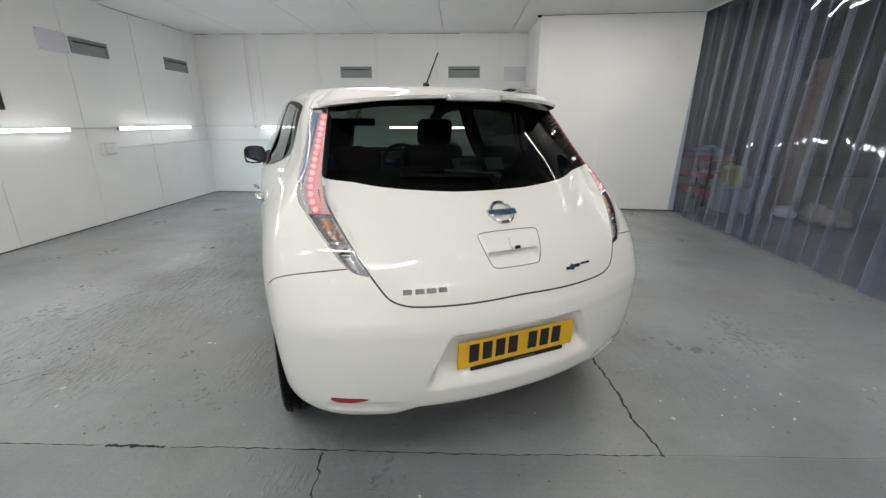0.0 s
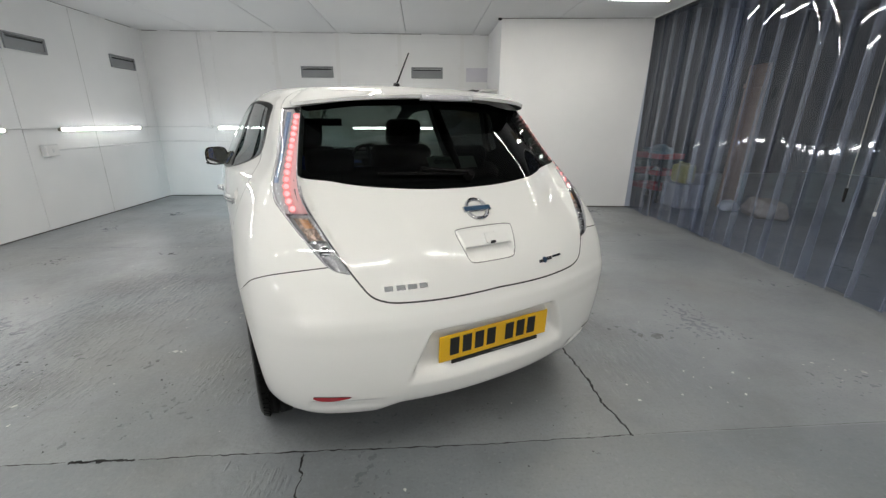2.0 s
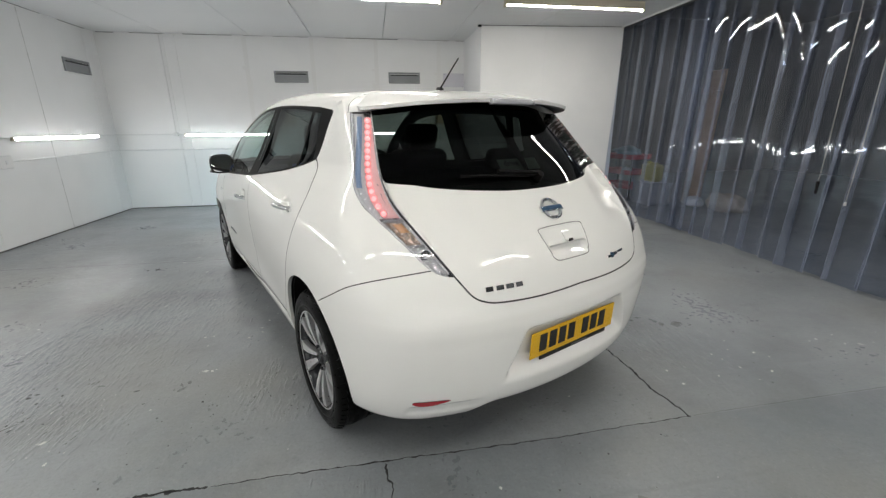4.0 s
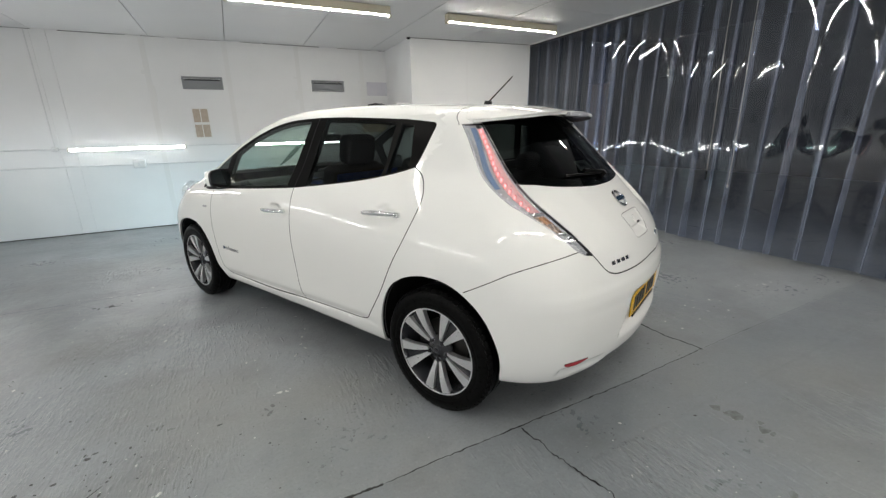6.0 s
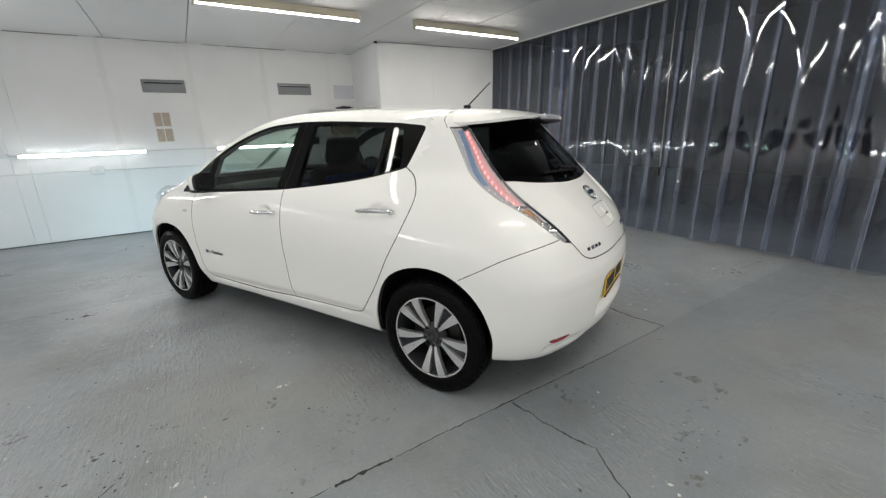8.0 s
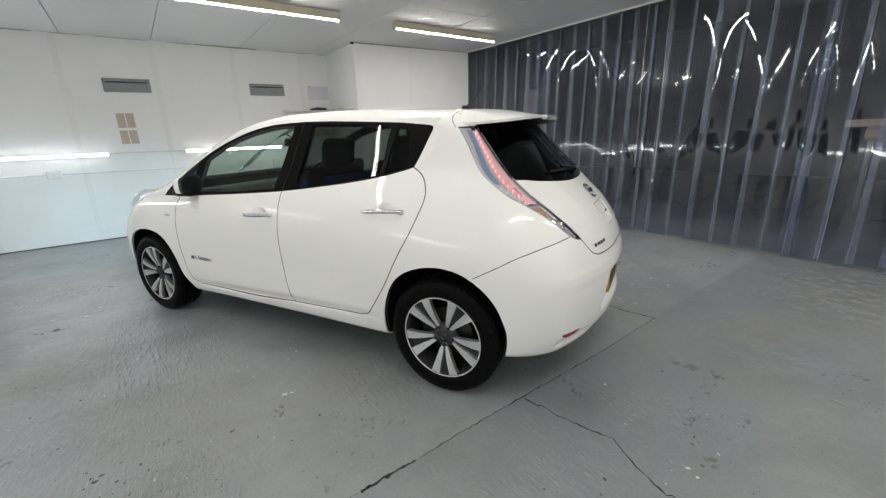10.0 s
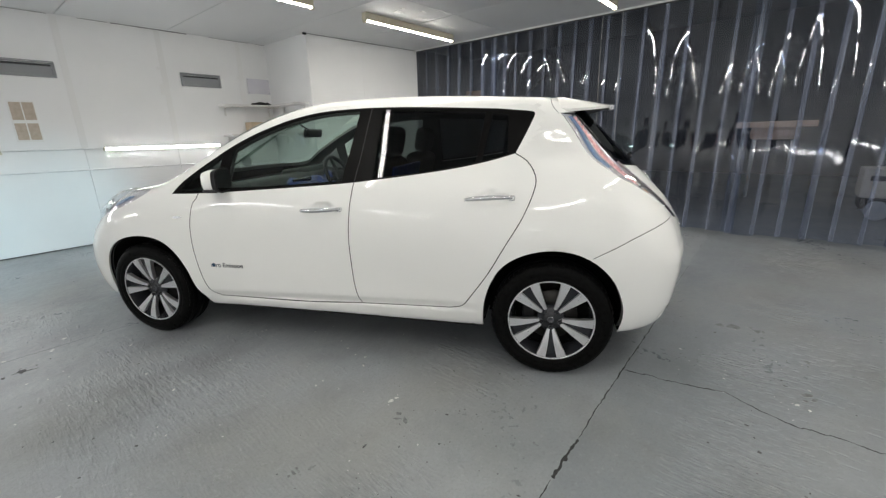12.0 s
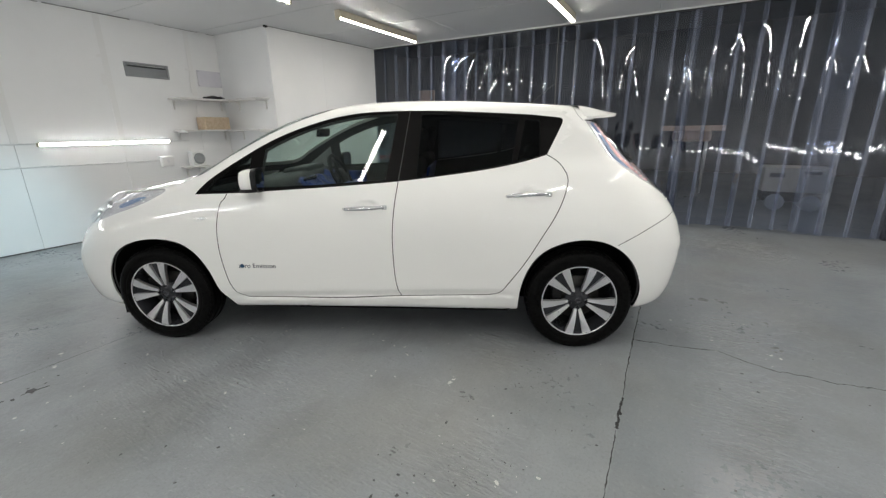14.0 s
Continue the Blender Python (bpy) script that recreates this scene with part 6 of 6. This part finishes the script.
def words(text, size, mat, name, parent, at):
    """Raised lettering in the built-in font."""
    cu = bpy.data.curves.new(name, "FONT")
    cu.body, cu.size, cu.extrude, cu.align_x, cu.align_y = text, size, 0.0006, "CENTER", "CENTER"
    tmp = bpy.data.objects.new(name, cu)
    me = bpy.data.meshes.new_from_object(tmp)
    bpy.data.objects.remove(tmp)
    me.materials.append(mat)
    ob = new(name, me)
    ob.parent = parent
    ob.matrix_basis = at
    return ob


p = on_side([(2.03, 0.535)])
n = body_normals(p)[0]
at = Matrix.Translation(Vector(p[0] + 0.002 * n)) @ Matrix((Vector((-1, 0, 0)), Vector((0, -n[2], 1)).normalized(), Vector((0, 1, n[2])).normalized())).transposed().to_4x4()
lettering = material("dark_lettering", (0.05, 0.055, 0.07), 0.35)
words("zero Emission", 0.044, lettering, "door_writing", car, at)
dot = bmesh.new()
bmesh.ops.create_circle(dot, cap_ends=True, segments=24, radius=0.0135, matrix=pose(-0.098, 0.0, 0.001))
part("emblem_dot", dot, badge_blue, car, at=at)


# cabin
def cushion(sx, sy, sz, r, m):
    return block(sx, sy, sz, r, m, 4)


def car_seat(x, y):
    seat = part("seat", cushion(0.50, 0.50, 0.16, 0.06, pose(x + 0.18, y, 0.55, 0, -6, 0)), cloth, car, smooth=True)
    part("backrest", cushion(0.14, 0.48, 0.66, 0.055, pose(x - 0.13, y, 0.86, 0, -17, 0)), cloth, seat, smooth=True)
    part("headrest", cushion(0.10, 0.27, 0.19, 0.045, pose(x - 0.245, y, 1.275, 0, -12, 0)), cloth, seat, smooth=True)
    for s in (1, -1):
        part("headrest_post", rod(0.006, (x - 0.22, y + s * 0.07, 1.13), (x - 0.24, y + s * 0.07, 1.22), 8), steel, seat)


car_seat(1.28, 0.37)
car_seat(1.28, -0.37)
bench = part("rear_bench", cushion(0.50, 1.25, 0.17, 0.06, pose(0.62, 0, 0.58, 0, -6, 0)), cloth, car, smooth=True)
part("backrest", cushion(0.14, 1.25, 0.56, 0.055, pose(0.26, 0, 0.85, 0, -20, 0)), cloth, bench, smooth=True)
for y in (0.40, -0.40):
    part("headrest", cushion(0.09, 0.24, 0.12, 0.04, pose(0.16, y, 1.16, 0, -12, 0)), cloth, bench, smooth=True)
part("parcel_shelf", block(0.42, 1.15, 0.02, 0.008, pose(-0.08, 0, 1.02)), lining, car)
dash = part("dashboard", cushion(0.62, 1.46, 0.22, 0.09, pose(2.30, 0, 0.90, 0, 8, 0)), dash_grey, car, smooth=True)
part("instrument_hood", cushion(0.22, 0.46, 0.09, 0.035, pose(2.16, -0.37, 1.02, 0, 6, 0)), dash_grey, dash, smooth=True)
part("centre_screen", block(0.02, 0.26, 0.15, 0.008, pose(1.985, 0.0, 0.93, 0, -12, 0)), black_gloss, dash)
part("console", cushion(0.9, 0.22, 0.22, 0.05, pose(1.55, 0, 0.55)), dash_grey, dash, smooth=True)
v, f = [], []
for i in range(40):
    a = 2 * math.pi * i / 40
    for j in range(8):
        b = 2 * math.pi * j / 8
        v.append(((0.19 + 0.016 * math.cos(b)) * math.cos(a), (0.19 + 0.016 * math.cos(b)) * math.sin(a), 0.016 * math.sin(b)))
for i in range(40):
    for j in range(8):
        f.append((i * 8 + j, ((i + 1) % 40) * 8 + j, ((i + 1) % 40) * 8 + (j + 1) % 8, i * 8 + (j + 1) % 8))
steering = mesh_part("steering_wheel", v, f, black_satin, car)
steering.matrix_basis = pose(1.83, -0.37, 0.97, 0, -65, 0)
part("steering_boss", cushion(0.13, 0.16, 0.05, 0.02, None), black_satin, steering, smooth=True)
for a in (0, 180, 270):
    part("spoke", block(0.13, 0.035, 0.02, 0.006, Matrix.Rotation(radians(a + 90), 4, "Z") @ Matrix.Translation((0.12, 0, 0))), black_satin, steering)
inner = part("interior_mirror", block(0.03, 0.24, 0.065, 0.014, pose(1.83, 0, 1.345, 0, -12, 0), 3), black_satin, car, smooth=True)
part("stem", rod(0.007, (1.84, 0, 1.36), (1.93, 0, 1.41), 8), black_satin, inner)
cover_blue = material("blue_cover_film", (0.008, 0.03, 0.20), 0.35)
grain(cover_blue, 14, 0.35, 0.65, colours=((0.004, 0.016, 0.10), (0.018, 0.06, 0.32)), bump=0.5, dist=0.02)
verts, faces = [], []
for i in range(25):
    for j in range(37):
        x, y = 1.72 + 0.30 * i / 24, -0.66 + 0.84 * j / 36
        z = 0.91 + 0.09 * ease(0.5, 1.0, i / 24) + 0.03 * noise.noise(Vector((x * 7, y * 7, 0))) + 0.012 * noise.noise(Vector((x * 25, y * 25, 3)))
        verts.append((x, y, z))
for i in range(24):
    for j in range(36):
        a = i * 37 + j
        faces.append((a, a + 37, a + 38, a + 1))
mesh_part("cover_film", verts, faces, cover_blue, car, smooth=True, label="crumpled blue plastic film over wheel and dashboard")
for y, x in ((0.37, 1.15),):
    part("seat_cover", cushion(0.155, 0.495, 0.50, 0.06, pose(x - 0.035, y, 0.815, 0, -17, 0)), cover_blue, car, "blue plastic cover over the seat back", smooth=True)
bright_blue = material("blue_bag_plastic", (0.03, 0.11, 0.62), 0.3)
grain(bright_blue, 12, 0.35, 0.65, colours=((0.02, 0.08, 0.50), (0.05, 0.16, 0.75)), bump=0.4, dist=0.02)
part("seat_bag", block(0.016, 0.53, 0.42, 0.006, pose(0.985, 0.36, 0.925, 0, -12, 0)), bright_blue, car, "blue plastic bag over the back of the seat")
part("door_cover", block(0.62, 0.03, 0.24, 0.012, pose(2.02, -0.775, 0.86)), cover_blue, car)
card = material("paper_card", (0.36, 0.40, 0.37), 0.7)
slip = stick_on("paper_card", block(0.23, 0.062, 0.002, 0.0005), card, 0.005, 1.197, -0.02, car, "pale paper card behind the hatch glass")
words("drive", 0.044, plate_black, "card_writing", slip, Matrix.Translation((-0.045, 0.006, 0.002)))

# headlamp beams, thrown ahead and slightly down
for s in (1, -1):
    beam = bpy.data.lights.new("headlamp_beam", "SPOT")
    beam.energy, beam.color, beam.spot_size, beam.spot_blend, beam.shadow_soft_size = 80.0, (0.50, 0.86, 1.0), radians(64), 1.0, 0.05
    ob = new("headlamp_beam", beam)
    ob.parent = headlamps[0 if s > 0 else 1]
    ob.matrix_basis = look((3.45, s * 0.62, 0.80), (5.45, s * 0.66, 0.36))


# ---- strip curtain and the dark workshop behind it ----
curtain = tagged(new("strip_curtain"), "floor-length curtain of clear overlapping plastic strips", "strip curtain")
rng = random.Random(4)


def strip(y, width, x, bow, lean, foot):
    """One hanging plastic strip, slightly bowed across and rippled along its height."""
    n, k = 13, 15
    phase = rng.random() * 6
    verts, faces = [], []
    for j in range(k):
        z = 2.80 + (foot - 2.80) * j / (k - 1)
        drop = (2.80 - z) / 2.77
        for i in range(n):
            u = -1 + 2 * i / (n - 1)
            verts.append((x - 0.10 * drop + bow * (1 - u * u) + drop * lean * u + 0.006 * math.sin(phase + 3.1 * z) * drop, y + u * width / 2 + 0.012 * drop * math.sin(phase * 2 + z), z))
    for j in range(k - 1):
        for i in range(n - 1):
            a = j * n + i
            faces.append((a, a + 1, a + n + 1, a + n))
    ob = mesh_part("strip", verts, faces, pvc, curtain)
    across = ob.data.uv_layers.new(name="across")
    for loop in ob.data.loops:
        across.data[loop.index].uv = (-1 + 2 * (loop.vertex_index % n) / (n - 1), loop.vertex_index // n / (k - 1))
    return ob


laps = [6.70, 6.47, 6.22, 5.96, 5.71, 5.46, 5.21, 4.99, 4.79, 4.59, 4.34, 4.10, 3.87, 3.63, 3.41, 3.18, 2.97, 2.71, 2.46, 2.20, 1.95, 1.71, 1.48, 1.23]
while laps[-1] > -0.8:
    laps.append(laps[-1] - rng.uniform(0.23, 0.26))
for i, (a, b) in enumerate(zip(laps, laps[1:])):
    strip((a + b) / 2, a - b + rng.uniform(0.034, 0.050), CURTAIN + (0.022 if i % 2 else -0.006), rng.uniform(0.005, 0.019) * (1 if rng.random() < 0.7 else -1), rng.uniform(-0.012, 0.012), rng.uniform(0.012, 0.05))
for y, w in ((5.13, 0.30), (4.93, 0.30), (1.49, 0.13), (-0.05, 0.3)):
    strip(y, w, CURTAIN + 0.05, 0.010, 0.01, 0.03)
cord_grey = material("grey_cord", (0.34, 0.34, 0.33), 0.7)
grain(cord_grey, 300, 0.3, 0.7, colours=((0.26, 0.26, 0.25), (0.42, 0.42, 0.41)))
for y, low, knob in ((3.22, 0.86, black_satin), (2.96, 0.72, seam_white)):
    line = [Vector((3.42 - 0.09 * (2.80 - z) / 2.8 + 0.008 * math.sin(2.1 * z), y + 0.015 * math.sin(1.7 * z + y), z)) for z in np.linspace(2.80, low, 12)]
    bm = bmesh.new()
    for a, b in zip(line, line[1:]):
        rod(0.0026, a, b, 6, bm=bm)
    pull = part("pull_cord", bm, cord_grey)
    end = line[-1]
    part("grip", rod(0.013, end, end - Vector((0, 0, 0.11)), 10, 0.009) if knob is black_satin else rod(0.009, end, end - Vector((0, 0, 0.03)), 10), knob, pull, "black grip" if knob is black_satin else "white bead")
    tagged(pull, "thin grey pull cord with a black grip by the curtain" if knob is black_satin else "thin grey pull cord with a white bead by the curtain", "pull cord")

# the unlit room's gloom is put into the near-black colour of its walls
near_black = material("near_black_gloom", (0.015, 0.017, 0.023), 0.8)
grain(near_black, 1.2, 0.3, 0.7, colours=((0.009, 0.0105, 0.016), (0.018, 0.019, 0.025)))
structure("workshop_wall_east", block(0.2, 15.3, 4.2, m=Matrix.Translation((11.9, 3.9, 2.1))), near_black, "workshop wall behind the curtain, its gloom painted near-black", "wall")
structure("workshop_wall_north", block(8.6, 0.2, 4.2, m=Matrix.Translation((7.8, 11.4, 2.1))), near_black, "end wall of the workshop, its gloom painted near-black", "wall")
structure("workshop_wall_south", block(8.6, 0.2, 4.2, m=Matrix.Translation((7.8, FRONT - 0.1, 2.1))), near_black, "end wall of the workshop, its gloom painted near-black", "wall")
structure("workshop_wall_west", block(0.15, 3.3, 4.2, m=Matrix.Translation((3.555, 9.93, 2.1))), near_black, "partition of the workshop, its gloom painted near-black", "wall")
structure("workshop_ceiling", block(8.6, 15.3, 0.2, m=Matrix.Translation((7.8, 3.9, 4.2))), near_black, "workshop roof, its gloom painted near-black", "ceiling")
structure("partition_header", block(0.14, 11.9, 1.5, m=Matrix.Translation((CURTAIN + 0.09, 2.35, 3.56))), near_black, "wall over the strip curtain", "wall")

red_enamel = material("red_enamel", (0.42, 0.03, 0.05), 0.4)
grain(red_enamel, 12, 0.3, 0.7, colours=((0.36, 0.025, 0.04), (0.48, 0.045, 0.06)))
yellow_plastic = material("olive_yellow_plastic", (0.45, 0.42, 0.10), 0.5)
grain(yellow_plastic, 10, 0.3, 0.7, colours=((0.40, 0.37, 0.08), (0.50, 0.46, 0.13)))
grey_plastic = material("grey_tub_plastic", (0.36, 0.37, 0.40), 0.5)
grain(grey_plastic, 10, 0.3, 0.7, colours=((0.32, 0.33, 0.36), (0.40, 0.41, 0.44)))
blue_rag = material("blue_rag", (0.12, 0.22, 0.26), 0.9)
grain(blue_rag, 18, 0.3, 0.7, colours=((0.09, 0.18, 0.22), (0.20, 0.30, 0.33)))


def lump(sx, sy, sz, seed, wild=0.5):
    bm = bmesh.new()
    bmesh.ops.create_icosphere(bm, subdivisions=3, radius=1)
    for v in bm.verts:
        k = 1 + wild * noise.noise(v.co * 1.7 + Vector((seed, 0, 0)))
        v.co = Vector((v.co.x * sx * k, v.co.y * sy * k, max(-0.7, v.co.z) * sz * k))
    return bm


trolley = new("tool_trolley")
for z in (0.22, 0.48, 0.76):
    tray = part("tray", block(0.45, 0.75, 0.02, 0.004, Matrix.Translation((0, 0, z))), red_enamel, trolley)
    for s in (1, -1):
        part("tray_edge", block(0.02, 0.75, 0.07, 0.004, Matrix.Translation((s * 0.215, 0, z + 0.04))), red_enamel, tray)
        part("tray_edge", block(0.41, 0.02, 0.07, 0.004, Matrix.Translation((0, s * 0.365, z + 0.04))), red_enamel, tray)
for sx in (1, -1):
    for sy in (1, -1):
        part("post", block(0.03, 0.03, 0.74, 0.004, Matrix.Translation((sx * 0.21, sy * 0.36, 0.45))), black_satin, trolley)
        part("castor", rod(0.045, (sx * 0.21 - 0.012, sy * 0.36, 0.045), (sx * 0.21 + 0.012, sy * 0.36, 0.045), 16), black_satin, trolley)
trolley.matrix_basis = pose(4.25, 7.45, 0, 0, 0, 12)
tagged(trolley, "red three-tier tool trolley on castors behind the curtain", "tool trolley")
tagged(part("rag_heap", lump(0.2, 0.3, 0.11, 3), blue_rag, smooth=True, at=pose(4.25, 7.42, 0.86)), "heap of blue rags on the trolley", "rags")
tagged(part("rag_heap", lump(0.08, 0.1, 0.06, 9), seam_white, smooth=True, at=pose(4.2, 7.3, 0.54)), "white rag on the trolley's middle tray", "rags")
tub = part("plastic_tub", block(0.42, 0.5, 0.38, 0.03, None, 3), grey_plastic)
part("rim", block(0.45, 0.53, 0.03, 0.01, Matrix.Translation((0, 0, 0.19))), grey_plastic, tub)
tub.matrix_basis = pose(4.35, 6.75, 0.195)
tagged(tub, "grey plastic tub on the floor beside the trolley", "plastic tub")
can = part("jerry_can", block(0.2, 0.38, 0.30, 0.05, None, 3), yellow_plastic)
part("spout", rod(0.03, (0, 0.1, 0.14), (0, 0.1, 0.19), 14), yellow_plastic, can)
part("can_handle", block(0.03, 0.16, 0.03, 0.01, Matrix.Translation((0, -0.04, 0.16))), yellow_plastic, can)
can.matrix_basis = pose(4.32, 6.75, 0.55)
tagged(can, "olive-yellow plastic can standing on the grey tub", "canister")
tagged(part("cloth_heap", lump(0.22, 0.32, 0.16, 5), tan, smooth=True, at=pose(5.1, 5.9, 0.12)), "heap of tan cloths on the floor", "cloths")
tagged(part("cloth_heap", lump(0.12, 0.14, 0.10, 7), seam_white, smooth=True, at=pose(4.9, 6.35, 0.07)), "small white cloth heap on the floor", "cloths")
crate_beige = material("beige_crate_plastic", (0.46, 0.43, 0.38), 0.5)
grain(crate_beige, 8, 0.3, 0.7, colours=((0.56, 0.50, 0.42), (0.64, 0.58, 0.50)))
crate = part("wheeled_crate", block(0.5, 0.86, 0.40, 0.02, Matrix.Translation((0, 0, 0.50)), 2), crate_beige)
for y in (-0.24, 0.22):
    part("castor", rod(0.13, (-0.27, y, 0.13), (-0.21, y, 0.13), 24), grey_plastic, crate)
    part("castor", rod(0.13, (0.21, y, 0.13), (0.27, y, 0.13), 24), grey_plastic, crate)
part("chassis", block(0.46, 0.8, 0.16, 0.01, Matrix.Translation((0, 0, 0.22))), black_satin, crate)
part("label_bar", block(0.004, 0.20, 0.07, 0.0, Matrix.Translation((-0.252, 0.25, 0.57))), near_black, crate)
part("label_bar", block(0.004, 0.22, 0.05, 0.0, Matrix.Translation((-0.252, -0.2, 0.62))), near_black, crate)
crate.matrix_basis = pose(5.6, -0.25, 0)
tagged(crate, "beige wheeled crate behind the plastic curtain", "crate")
pale_wood = material("pale_pink_wood", (0.62, 0.46, 0.36), 0.6)
grain(pale_wood, 3, 0.3, 0.7, colours=((0.72, 0.48, 0.34), (0.80, 0.57, 0.43)), stretch=(1, 8, 1))
bench = part("workbench", block(0.6, 1.12, 0.10, 0.01, Matrix.Translation((0, 0, 1.32))), pale_wood)
part("apron", block(0.3, 0.70, 0.22, 0.06, Matrix.Translation((0, 0, 1.17))), pale_wood, bench)
for y in (-0.28, 0.28):
    part("bench_leg", block(0.08, 0.06, 1.10, 0.01, Matrix.Translation((0, y, 0.55))), vent_grey, bench)
bench.matrix_basis = pose(7.0, 1.27, 0)
tagged(bench, "tan-topped tall bench on two grey legs", "workbench")
# unseen fill tubes, added to brighten the things behind the curtain
fill_lamp = lamp_material("workshop_fill_glow", (1.0, 0.93, 0.82), 75.0)
for x, y in ((7.5, 8.5), (5.3, 1.2)):
    lamp = new("workshop_fill_light")
    part("housing", block(0.10, 1.5, 0.06, 0.01, Matrix.Translation((0, 0, 0.05))), fitting_white, lamp)
    part("tube", rod(0.018, (0, -0.72, 0), (0, 0.72, 0), 10), fill_lamp, lamp)
    lamp.matrix_basis = pose(x, y, 4.02)
    tagged(lamp, "unseen fill tube added to light the workshop things", "ceiling light", "workshop tubes")
board_brown = material("brown_board", (0.36, 0.21, 0.12), 0.6)
grain(board_brown, 2.5, 0.3, 0.7, colours=((0.30, 0.17, 0.10), (0.42, 0.25, 0.15)), stretch=(1, 1, 6))
board = part("leaning_board", block(0.04, 0.40, 2.20, 0.006, Matrix.Translation((0, 0, 1.10))), board_brown)
part("batten", block(0.03, 0.40, 0.06, 0.004, Matrix.Translation((-0.034, 0, 1.9))), board_brown, board)
board.matrix_basis = pose(5.0, 6.56, 0, 0, 3, 0)
tagged(board, "tall brown wooden board leaning behind the curtain", "board")
